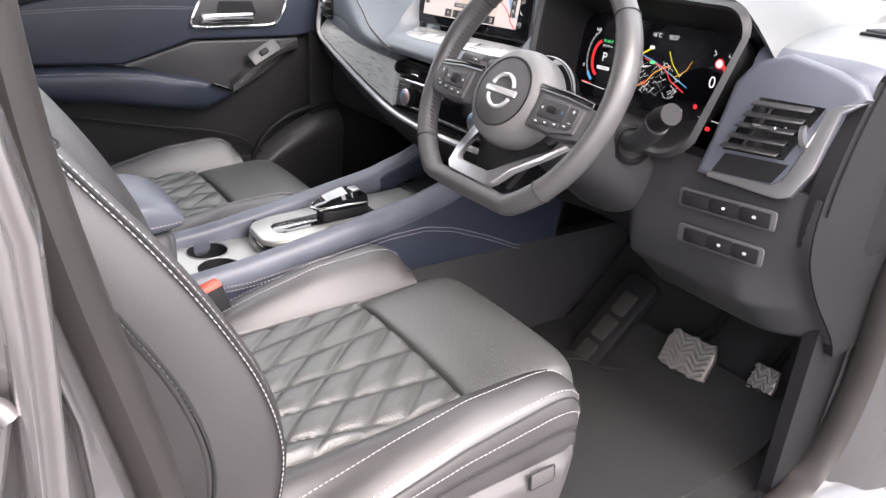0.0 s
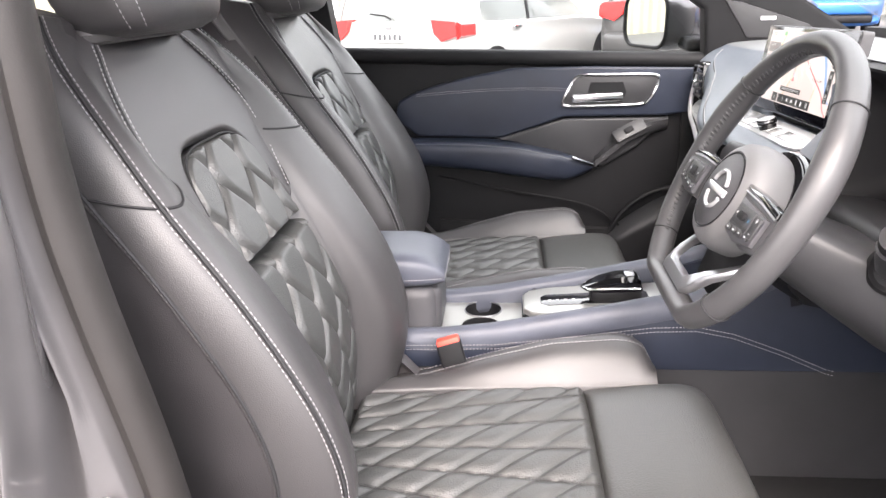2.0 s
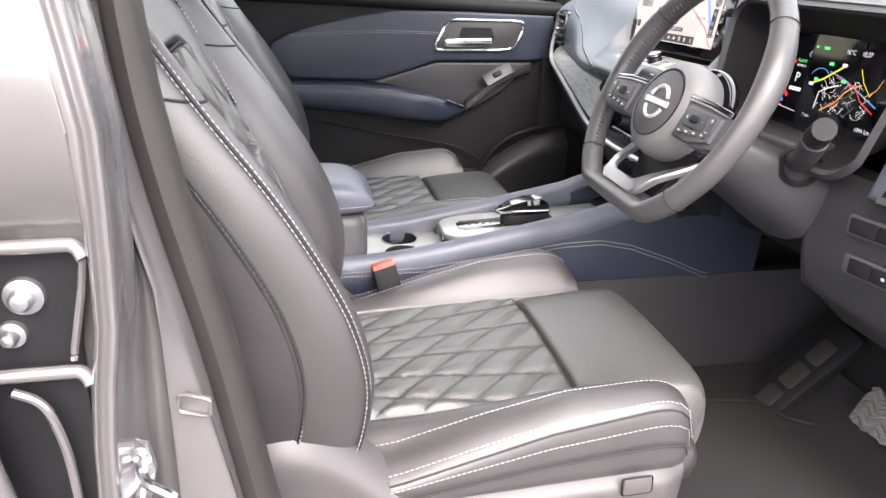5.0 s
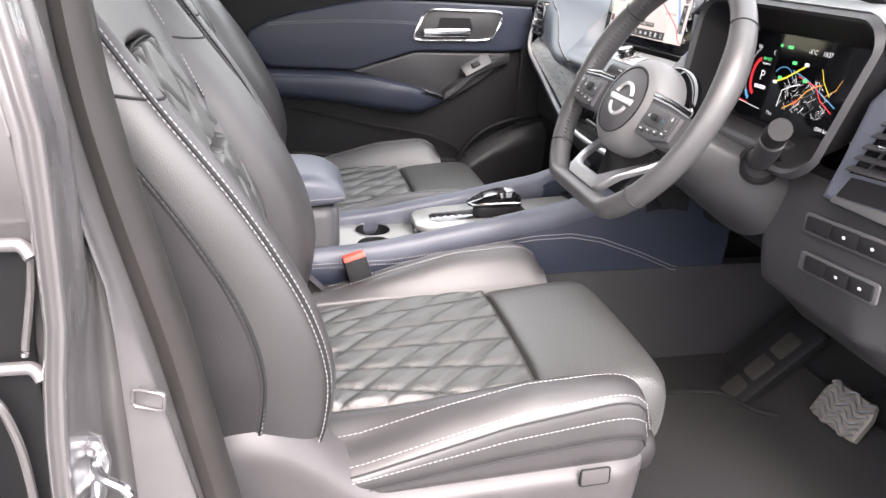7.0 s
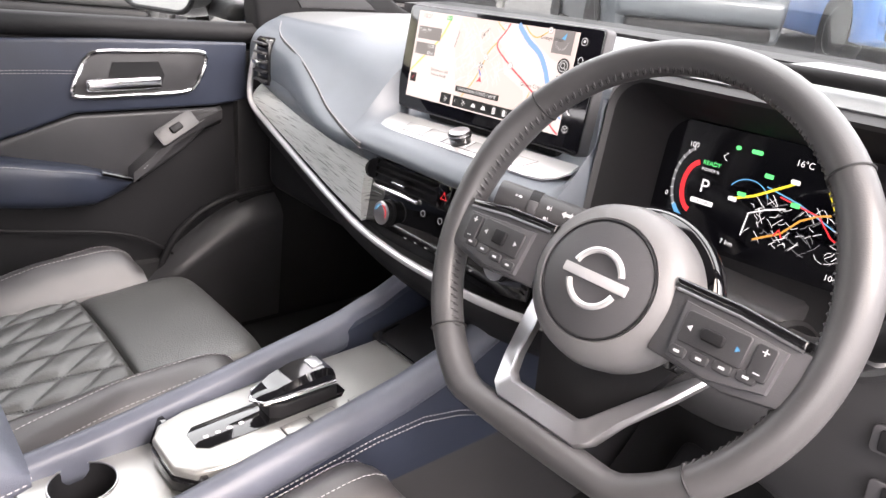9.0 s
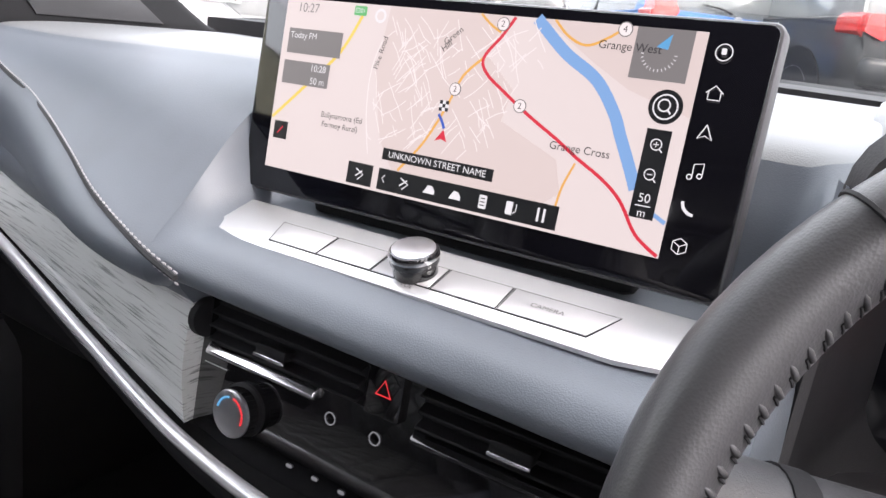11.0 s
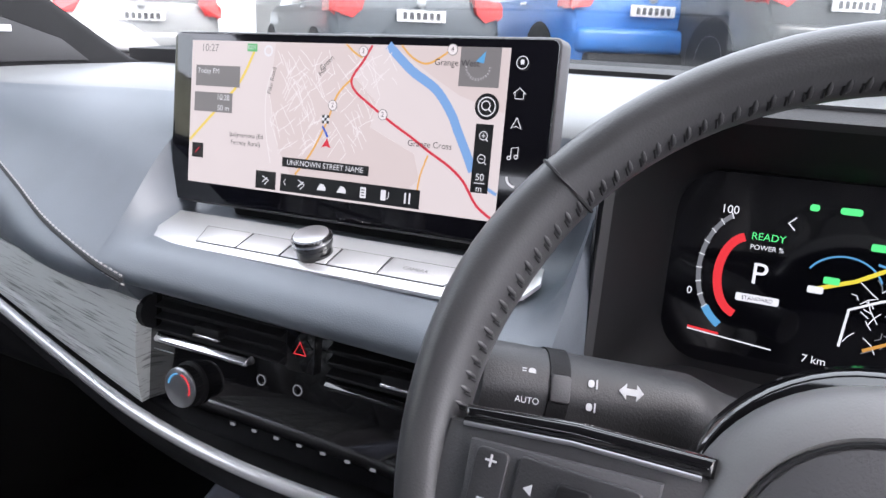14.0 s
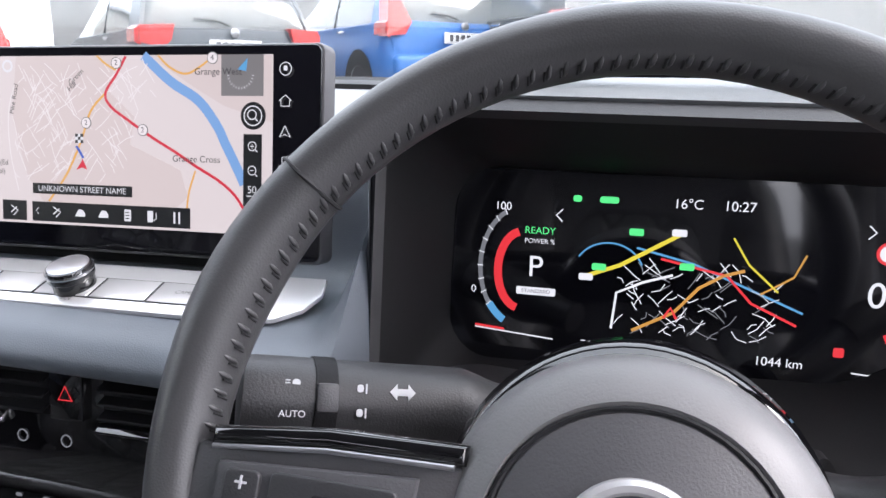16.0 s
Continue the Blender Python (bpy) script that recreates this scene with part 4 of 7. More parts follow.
stroke(cluster, "map_road", [(-0.035, 0.018), (0.0, 0.010), (0.030, -0.002), (0.065, -0.016)], 0.0014, LIT_BLUE, DSP)
stroke(cluster, "map_road", [(-0.035, -0.036), (-0.010, -0.022), (0.004, -0.005), (0.018, 0.004), (0.03, 0.008)], 0.0020, LIT_ORANGE, DSP, 0.0006)
stroke(cluster, "map_road", [(-0.02, 0.012), (0.02, 0.004), (0.035, -0.012), (0.062, -0.024)], 0.0016, LIT_RED, DSP, 0.0006)
stroke(cluster, "map_road", [(0.022, 0.028), (0.032, 0.012), (0.05, -0.004)], 0.0012, LIT_YELLOW, DSP, 0.0006)
stroke(cluster, "map_road", [(0.040, -0.006), (0.058, 0.006), (0.064, 0.020)], 0.0012, LIT_ORANGE, DSP, 0.0006)
stroke(cluster, "map_road", [(-0.048, -0.036), (-0.046, -0.012), (-0.030, -0.004), (-0.012, 0.002)], 0.0016, LIT_WHITE, DSP, 0.0006)
for k in range(80):
    u, v = rng.uniform(-0.048, 0.050), rng.uniform(-0.038, 0.004)
    a = rng.choice((0.55, 2.2, 0.9, 2.6)) + rng.uniform(-0.2, 0.2)
    L = rng.uniform(0.005, 0.016)
    u2, v2 = max(-0.05, min(0.06, u + L * math.cos(a))), max(-0.039, min(0.012, v + L * math.sin(a)))
    stroke(cluster, "map_street", [(u, v), (0.5 * (u + u2) + rng.uniform(-0.0015, 0.0015), 0.5 * (v + v2) + rng.uniform(-0.0015, 0.0015)), (u2, v2)], 0.0006, LIT_WHITE if k % 3 else LIT_GREY, DSP, 0.0005)
for u, v, m_ in ((-0.058, 0.004, LIT_GREEN), (-0.004, 0.008, LIT_GREEN), (-0.066, -0.003, LIT_WHITE), (-0.01, 0.029, LIT_WHITE), (-0.036, 0.028, LIT_GREEN)):
    flat(cluster, "map_shield", rrect(0.009, 0.0045, 0.001, 2, u, v), m_, DSP, 0.0008)
stroke(cluster, "map_arrow", [(-0.016, -0.026), (-0.012, -0.019), (-0.008, -0.026)], 0.0018, LIT_RED, DSP, 0.0009)

# fascia on the driver's right: vent, switch rows, knee panel
fascia = thing("driver_fascia", "charcoal lower dash fascia with air vent and switch rows", "dash panel")
CAP = smooth_table([(0.65, 0.735), (0.69, 0.716), (0.765, 0.645), (0.82, 0.603), (0.86, 0.588), (0.90, 0.586), (0.94, 0.592), (1.00, 0.610), (1.05, 0.632)])


def cap_x(z):
    """Front edge of the dash end, curving away towards the sill."""
    return lerp_table(CAP, z)


def knee_f(u, v):
    y = -0.400 - 0.300 * v
    z = 0.915 - 0.235 * u
    x = 0.598 - 0.020 * math.sin(math.pi * min(1, u * 1.25)) + 0.075 * max(0, u - 0.72) / 0.28 + 0.035 * max(0, 0.12 - v) / 0.12 + 0.05 * max(0, v - 0.90) / 0.10
    k = max(0.0, (v - 0.72) / 0.28)
    k = k * k * (3 - 2 * k)
    return (x + (cap_x(z) - 0.001 - x) * k, y, z)
part("knee_panel", slab(knee_f, 28, 36, (0.04, 0, 0)), DARKPL, fascia, "charcoal knee panel", 60)
VNT = frame_of((0.586, -0.612, 0.968), (0.10, -1, 0.0), (0.12, 0, 1))
vent = part("vent_housing", plate([(-0.080, -0.066), (0.030, -0.070), (0.052, -0.062), (0.069, -0.020), (0.077, 0.046), (0.100, 0.066), (0.088, 0.082), (0.056, 0.092), (0.0, 0.101), (-0.040, 0.086), (-0.060, 0.058), (-0.070, -0.014)], 0.016, 0.009, VNT @ Matrix.Translation((0, 0, -0.014)), 4), NAVYLIGHT, fascia, "slate vent surround", 60)
part("vent_frame", plate([(-0.060, -0.066), (0.024, -0.067), (0.040, -0.066), (0.052, -0.059), (0.069, -0.024), (0.078, 0.046), (0.102, 0.064), (0.080, 0.057), (0.062, 0.047), (0.055, 0.016), (0.043, -0.026), (0.036, -0.043), (0.024, -0.053), (-0.060, -0.058)], 0.006, 0.0022, VNT @ Matrix.Translation((0, 0, -0.0005)), 3), SATIN, vent, "satin silver edge")
part("vent_opening", plate([(-0.049, -0.026), (0.030, -0.020), (0.059, 0.049), (-0.019, 0.046)], 0.001, 0, VNT @ Matrix.Translation((0, 0, 0.002))), PIANO, vent, "black vent opening")
for i in range(5):
    v0 = -0.018 + 0.0145 * i
    part("vent_slat", rbox((0, 0, 0), (0.074, 0.0026, 0.013), 0.001, 1, VNT @ Matrix.Translation((-0.006 + 0.42 * v0, v0 + 0.001, 0.006)) @ pose(0, 0, 0, 0, 0, 4) @ pose(0, 0, 0, 25, 0, 0)), DARKPL, vent)
part("vent_blade", rbox((0, 0, 0), (0.003, 0.070, 0.006), 0.001, 1, VNT @ Matrix.Translation((-0.012, 0.012, 0.003)) @ pose(0, 0, 0, 0, 0, -24)), DARKPL, vent)
part("vent_tab", rbox((0, 0, 0), (0.030, 0.0055, 0.008), 0.002, 2, VNT @ Matrix.Translation((0.002, 0.014, 0.015)) @ pose(0, 0, 0, 0, 0, 4)), CHROME, vent, "chrome vent tab")
part("vent_tray", plate([(-0.056, -0.057), (0.024, -0.051), (0.038, -0.024), (-0.044, -0.030)], 0.001, 0, VNT @ Matrix.Translation((0, 0, 0.0022))), BLACKPL, vent, "black shelf under the vent")
part("vent_wheel", lathe([(0.0, -0.003), (0.014, -0.003), (0.014, 0.003), (0.0, 0.003)], 24, VNT @ Matrix.Translation((0.0455, 0.012, -0.001)) @ pose(0, 0, 0, 0, 90, 20)), SATIN, vent, "ribbed thumb wheel")
part("cap_return", slab(lambda u, v: (cap_x(0.895 + 0.160 * v) + 0.012, -0.600 - 0.106 * u, 0.895 + 0.160 * v), 6, 12, (0.02, 0, 0)), BLACKPL, fascia, "black panel beside the vent", 60)
cor = []
for i in range(13):
    y = -0.556 - 0.148 * i / 12
    e = max(0.0, (i - 9) / 3)
    prof = [(0.612, 1.030), (0.612, 1.048), (0.620, 1.062), (0.644, 1.074), (0.720, 1.090), (0.90, 1.098), (1.06, 1.100)]
    cor.append(cr([(x + 0.012 * e * e, y, z - 0.006 * e * e) for x, z in prof], 5))
part("corner_pad", loft([r[:14] for r in cor], closed=False), NAVYLIGHT, fascia, "slate grey corner pad", 60)
part("corner_top", loft([r[13:] for r in cor], closed=False), DASHTOP, fascia, "pale grey grained dash top", 60)
part("end_cap", slab(lambda u, v: (cap_x(0.66 + 0.39 * v) + 0.30 * u, -0.703, 0.66 + 0.39 * v), 8, 24, (0, 0.02, 0)), BLACKPL, fascia, "black dash end cap", 60)
part("demister_vent", rbox((0.735, -0.655, 1.090), (0.05, 0.06, 0.006), 0.002), BLACKPL, fascia)
for i in range(3):
    part("demister_slat", rbox((0.722 + 0.013 * i, -0.655, 1.0945), (0.003, 0.056, 0.004), 0.001), GREYPL, fascia)
SWR = frame_of((0.5760, -0.587, 0.869), (0.03, -1, 0.075), (0.05, 0, 1))
for rowi, (v0, n, w) in enumerate(((0.0, 3, 0.042), (-0.049, 3, 0.036))):
    part("switch_bezel", plate(rrect(0.142 - 0.014 * rowi, 0.026, 0.005, 4, 0.0, v0), 0.003, 0.001, SWR), GREYPL, fascia)
    for k in range(n):
        u0 = -0.0475 + 0.003 * rowi * 3 + (w + 0.0015) * k
        b = part("switch_button", plate(rrect(w, 0.019, 0.002, 2, u0 + 0.004, v0), 0.003, 0.001, SWR @ Matrix.Translation((0, 0, 0.0025))), BLACKPL, fascia, "black push switch")
        if k:
            part("switch_symbol", plate(rrect(0.005, 0.0036, 0.0014, 3, u0 + 0.004, v0), 0.0004, 0, SWR @ Matrix.Translation((0, 0, 0.0056))), PRINT, b)
part("column_panel", slab(lambda u, v: (0.590 + 0.06 * u + 0.02 * math.sin(math.pi * v), -0.185 - 0.235 * v, 0.900 - 0.16 * u), 10, 16, (0.05, 0, 0)), BLACKPL, fascia, "", 60)

# ---- steering wheel ----
TILT = 26.9
WC = Vector((0.4030, -0.3500, 0.9937))
WHL = frame_of(WC, (0, -1, 0), (math.sin(radians(TILT)), 0, math.cos(radians(TILT))))
wheel = thing("steering_wheel", "black leather flat-bottomed steering wheel with silver lower spoke", "steering wheel")


def rim_r(a):
    """Radius of the rim's centre line; flattened at the bottom."""
    s = math.sin(a)
    r = 0.1736
    if s < -0.70:
        flatr = 0.153 / -s
        k = min(1.0, (-s - 0.70) / 0.12)
        r = r + (min(flatr, r) - r) * k
    return r


N = 96
rim_rings = []
for i in range(N):
    a = 2 * math.pi * i / N
    rad = rim_r(a)
    c, s = math.cos(a), math.sin(a)
    grip = 1 + 0.12 * math.exp(-((math.sin(a) - 0.35) / 0.25) ** 2)
    ring = []
    for j in range(24):
        b = 2 * math.pi * j / 24
        ring.append(WHL @ Vector(((rad + 0.0138 * grip * math.cos(b)) * c, (rad + 0.0138 * grip * math.cos(b)) * s, 0.0165 * math.sin(b) * grip)))
    rim_rings.append(ring)
part("rim", loft(rim_rings + [rim_rings[0]], caps=False), WHEELLEATHER, wheel, "black leather rim", 60)
for a_deg in (41, 143, 222, 318):
    a = radians(a_deg)
    rad = rim_r(a)
    part("rim_seam", tube([WHL @ Vector(((rad + 0.0148 * math.cos(b)) * math.cos(a), (rad + 0.0148 * math.cos(b)) * math.sin(a), 0.0176 * math.sin(b))) for b in [2 * math.pi * j / 20 for j in range(20)]], 0.0009, 5, True), DARKTHREAD, wheel, "dark seam")
# puckered hand-sewn seam along the inner side of the rim
pucker, sewn = [], []
for i in range(112):
    a = radians(-42 + 264 * i / 111)
    grip = 1 + 0.12 * math.exp(-((math.sin(a) - 0.35) / 0.25) ** 2)

    def on_rim(da, b, lift):
        ra = rim_r(a + da) + (0.0138 * grip + lift) * math.cos(b)
        return WHL @ Vector((ra * math.cos(a + da), ra * math.sin(a + da), (0.0165 * grip + lift) * math.sin(b)))
    pucker.append(tube([on_rim(0.000, 2.50, -0.0008), on_rim(0.004, 2.66, 0.0000), on_rim(0.009, 2.84, 0.0003), on_rim(0.013, 3.02, -0.0004)], lambda q: 0.0005 + 0.0007 * math.sin(math.pi * q), 8))
    sewn.append(tube([on_rim(0.017, 2.72, 0.0002), on_rim(0.020, 2.86, 0.0003), on_rim(0.023, 3.02, 0.0002)], 0.0005, 5))
part("rim_pleats", merge(*pucker), WHEELLEATHER, wheel, "puckered leather seam", 60)
part("rim_lacing", merge(*sewn), DARKTHREAD, wheel, "dark lacing thread")
HUB = WHL @ Matrix.Translation((0.0015, -0.0185, 0.010))
part("hub_cover", lathe([(0.050, -0.064), (0.064, -0.054), (0.0700, -0.036), (0.0705, -0.018), (0.0665, -0.003), (0.0590, 0.005), (0.0515, 0.0082), (0.0495, 0.0060), (0.0, 0.0060)], 56, HUB @ Matrix.Diagonal((1.0, 0.96, 1.0, 1.0)) @ Matrix.Translation((0, 0, 0.0))), HUBPL, wheel, "charcoal airbag cover", 60)
part("hub_face", lathe([(0.0488, 0.004), (0.0484, 0.0076), (0.0470, 0.0086), (0.0, 0.0100)], 56, HUB @ Matrix.Diagonal((1.0, 0.96, 1.0, 1.0))), GREYPL, wheel, "grained charcoal hub face", 60)
part("hub_collar", lathe([(0.060, -0.066), (0.076, -0.060), (0.0775, -0.050), (0.072, -0.042)], 56, HUB), PIANO, wheel, "glossy black collar behind the hub", 60)
part("hub_groove", tube([HUB @ Vector((0.049 * math.cos(a), 0.047 * math.sin(a), 0.0080)) for a in [2 * math.pi * i / 48 for i in range(48)]], 0.0010, 5, True), BLACKPL, wheel)
badge = part("badge_ring", xf(merge(*[tube([Vector((0.0225 * math.cos(a), 0.0225 * math.sin(a), 0.0105)) for a in [radians(x0 + 140 * i / 20) for i in range(21)]], 0.0028, 8) for x0 in (20, 200)]), HUB), SILVERSHEEN, wheel, "silver badge ring")
part("badge_bar", plate(rrect(0.060, 0.0085, 0.001, 2), 0.003, 0.0008, HUB @ Matrix.Translation((0, 0, 0.0092))), SILVERSHEEN, wheel, "silver badge bar")
part("airbag_mark", plate(rrect(0.014, 0.006, 0.001, 2, -0.006, -0.036), 0.0004, 0, HUB @ Matrix.Translation((0, 0, 0.0082))), BLACKPL, wheel)
for sgn in (1, -1):
    sp = part("side_spoke", plate([(sgn * p[0], p[1]) for p in [(0.056, 0.020), (0.100, 0.020), (0.164, 0.014), (0.166, -0.026), (0.120, -0.034), (0.058, -0.030)]], 0.016, 0.004, HUB @ Matrix.Translation((0, 0, -0.014))), GREYPL, wheel, "charcoal spoke")
    pad = part("button_pad", plate([(sgn * p[0], p[1]) for p in [(0.074, 0.0135), (0.150, 0.009), (0.148, -0.022), (0.108, -0.031), (0.076, -0.027)]], 0.005, 0.0015, HUB @ Matrix.Translation((0, 0, 0.003))), GREYPL, wheel, "charcoal button pad")
    face = HUB @ Matrix.Translation((0, 0, 0.0078))
    keys = [(0.1385, -0.0045, 0.0140, 0.0240), (0.1035, -0.0030, 0.0480, 0.0230)] + [(0.084 + 0.0165 * k, -0.0215 + 0.0015 * k, 0.0130, 0.0075) for k in range(4)]
    for n_, (bu, bv, bw, bh) in enumerate(keys):
        b = part("wheel_button", plate(rrect(bw, bh, 0.0025, 3, sgn * bu, bv), 0.0022, 0.0008, face, 3), DARKPL, pad, "black wheel button")
        top = face @ Matrix.Translation((sgn * bu, bv, 0.0023))
        if n_ == 0:
            part("button_symbol", merge(plate(rrect(0.0050, 0.0009, 0.0003, 1, 0, 0.0075), 0.0002, 0, top), plate(rrect(0.0009, 0.0050, 0.0003, 1, 0, 0.0075), 0.0003, 0, top), plate(rrect(0.0050, 0.0009, 0.0003, 1, 0, -0.0075), 0.0002, 0, top)), PRINT, b)
        elif n_ == 1:
            part("joystick", plate(rrect(0.0135, 0.0125, 0.002, 3) if sgn == -1 else rrect(0.017, 0.0085, 0.003, 3), 0.0030, 0.001, top, 3), BLACKPL, b, "raised black toggle")
            for k in (1, -1):
                part("button_symbol", plate([(k * 0.0165, 0.0022), (k * 0.0200, 0.0), (k * 0.0165, -0.0022)], 0.0002, 0, top), LIT_BLUE if (sgn == 1 and k == 1) else PRINT, b)
        else:
            part("button_symbol", plate(rrect(0.0046, 0.0018, 0.0006, 2), 0.0002, 0, top), PRINT, b)
    part("spoke_edge", plate([(sgn * p[0], p[1]) for p in [(0.058, 0.027), (0.110, 0.026), (0.157, 0.021), (0.157, 0.0140), (0.110, 0.0185), (0.058, 0.0195)]], 0.012, 0.003, HUB @ Matrix.Translation((0, 0, -0.0075)), 3), PIANO, wheel, "glossy black spoke edge")
    # the highlight on the gloss edge is built as a silver tube
    part("spoke_glint", tube([HUB @ Vector((sgn * 0.062, 0.0188, 0.0040)), HUB @ Vector((sgn * 0.110, 0.0178, 0.0038)), HUB @ Vector((sgn * 0.156, 0.0134, 0.0030))], 0.0011, 8), SATIN, wheel, "thin silver tube standing for the edge's highlight")
tr = []
for k in (-1, 1):
    arm = [((0.092, -0.050), (0.076, -0.056), -0.046), ((0.079, -0.078), (0.063, -0.077), -0.026), ((0.062, -0.110), (0.048, -0.103), -0.002), ((0.052, -0.133), (0.039, -0.117), 0.008), ((0.042, -0.141), (0.032, -0.122), 0.010)]
    tr += [(k * o[0], o[1], k * q[0], q[1], z) for o, q, z in (arm if k == -1 else arm[::-1])]
part("lower_spoke_trim", loft([[WHL @ Vector(p) for p in ((ox, oy, z - 0.002), (ox * 0.97, oy * 0.985, z + 0.001), (ix * 1.03, iy * 1.015, z + 0.001), (ix, iy, z - 0.002), (ix, iy, z - 0.010), (ox, oy, z - 0.010))] for ox, oy, ix, iy, z in tr]), SATIN, wheel, "satin silver spoke trim", 40)
part("lower_spoke", plate([(-0.066, -0.040), (0.066, -0.040), (0.036, -0.114), (-0.036, -0.114)], 0.010, 0.002, HUB @ Matrix.Translation((0, 0, -0.050))), BLACKPL, wheel, "black lower spoke")
AX = WHL.to_3x3() @ Vector((0, 0, -1))
shr = []
for i in range(12):
    s = i / 11
    c = WC + AX * (0.045 + 0.19 * s) + Vector((0, -0.012 * s, -0.010))
    rx, ry = 0.058 + 0.035 * math.sin(s * 1.6), 0.050 + 0.030 * s
    shr.append([c + WHL.to_3x3() @ Vector((rx * math.copysign(abs(math.cos(b)) ** 0.8, math.cos(b)), (0.45 if math.sin(b) > 0 else 1.0) * ry * math.copysign(abs(math.sin(b)) ** 0.8, math.sin(b)) - 0.012, 0)) for b in [2 * math.pi * j / 32 for j in range(32)]])
column = thing("steering_column", "charcoal plastic steering column shroud with two stalks", "steering column")
part("shroud", loft(shr), DARKPL, column, "charcoal plastic shroud", 60)
st = part("wiper_stalk", tube(cr([(0.545, -0.425, 0.925), (0.528, -0.462, 0.930), (0.512, -0.492, 0.948), (0.500, -0.515, 0.970)], 6), lambda q: 0.013 + 0.003 * q, 14), DARKPL, column, "charcoal wiper stalk", 60)
part("stalk_end", tube([(0.506, -0.505, 0.966), (0.497, -0.522, 0.978), (0.482, -0.548, 0.991)], lambda q: 0.0150 if q < 0.9 else 0.0135, 18), BLACKPL, st, "grey stalk end")
part("stalk_collar", xf(lathe([(0.020, 0.0), (0.026, 0.002), (0.028, 0.008), (0.024, 0.012), (0.019, 0.008)], 28), frame_of((0.545, -0.440, 0.917), (0.75, -0.45, 0.0), (0.2, 0.2, 1))), BLACKPL, column, "black collar")
sl = part("light_stalk", tube(cr([(0.520, -0.305, 0.960), (0.505, -0.281, 0.965), (0.492, -0.260, 0.970), (0.464, -0.2145, 0.980), (0.446, -0.186, 0.987), (0.440, -0.176, 0.989)], 6), lambda q: 0.013 + 0.009 * min(1.0, max(0.0, (q - 0.12) / 0.25)) - 0.003 * q if q < 0.97 else 0.014, 24), DARKPL, column, "charcoal light stalk with printed symbols", 60)
SD = Vector((0.515, -0.84, -0.17)).normalized()
SN = (Vector((-0.80, -0.20, 0.50)) - SD * Vector((-0.80, -0.20, 0.50)).dot(SD)).normalized()
SV = SN.cross(SD)
part("stalk_ring", tube([Vector((0.464, -0.2145, 0.980)) - SD * 0.004, Vector((0.464, -0.2145, 0.980)) - SD * 0.014], 0.0212, 24), BLACKPL, sl, "ribbed twist ring")
part("ring_tab", rbox((0, 0, 0), (0.010, 0.013, 0.004), 0.0015, 2, frame_of(Vector((0.464, -0.2145, 0.980)) - SD * 0.009 + SN * 0.0205, SD, SV)), GREYPL, sl, "grey ring tab")


def sym(d):
    """A flat frame on the stalk's face, d metres from the ring towards its root."""
    return frame_of(Vector((0.464, -0.2145, 0.980)) + SD * d + SN * (0.0200 + 0.02 * d), SD, SV)


for v in (0.006, -0.0005):
    part("lamp_symbol", merge(plate(rrect(0.0035, 0.0035, 0.0012, 3, 0.001, v), 0.0003, 0, sym(-0.024)), *[plate(rrect(0.0022, 0.0005, 0.0001, 1, -0.0028, v - 0.0012 + 0.0012 * k), 0.0003, 0, sym(-0.024)) for k in range(3)]), PRINT, sl)
text("AUTO", 0.0042, PRINT, sym(-0.024) @ Matrix.Translation((0, -0.0075, 0.0003)), sl)
for v in (0.005, -0.006):
    part("fog_symbol", merge(plate(rrect(0.0030, 0.0035, 0.0012, 3, 0.0, v), 0.0003, 0, sym(0.006)), plate(rrect(0.0008, 0.0045, 0.0002, 1, 0.0028, v), 0.0003, 0, sym(0.006))), PRINT, sl)
part("arrow_symbol", merge(*[plate([(k * 0.0062, 0.004), (k * 0.0026, 0.0078), (k * 0.0026, 0.0056), (0.0, 0.0056), (0.0, 0.0024), (k * 0.0026, 0.0024), (k * 0.0026, 0.0002)], 0.0003, 0, sym(0.026)) for k in (1, -1)]), PRINT, sl)

# ---- centre console ----
console = thing("centre_console", "navy leather centre console with brushed metal top", "console")


def rail_z(x):
    return lerp_table([(-0.06, 0.664), (0.03, 0.668), (0.11, 0.677), (0.26, 0.704), (0.42, 0.736), (0.50, 0.760), (0.58, 0.800), (0.64, 0.830)], x)


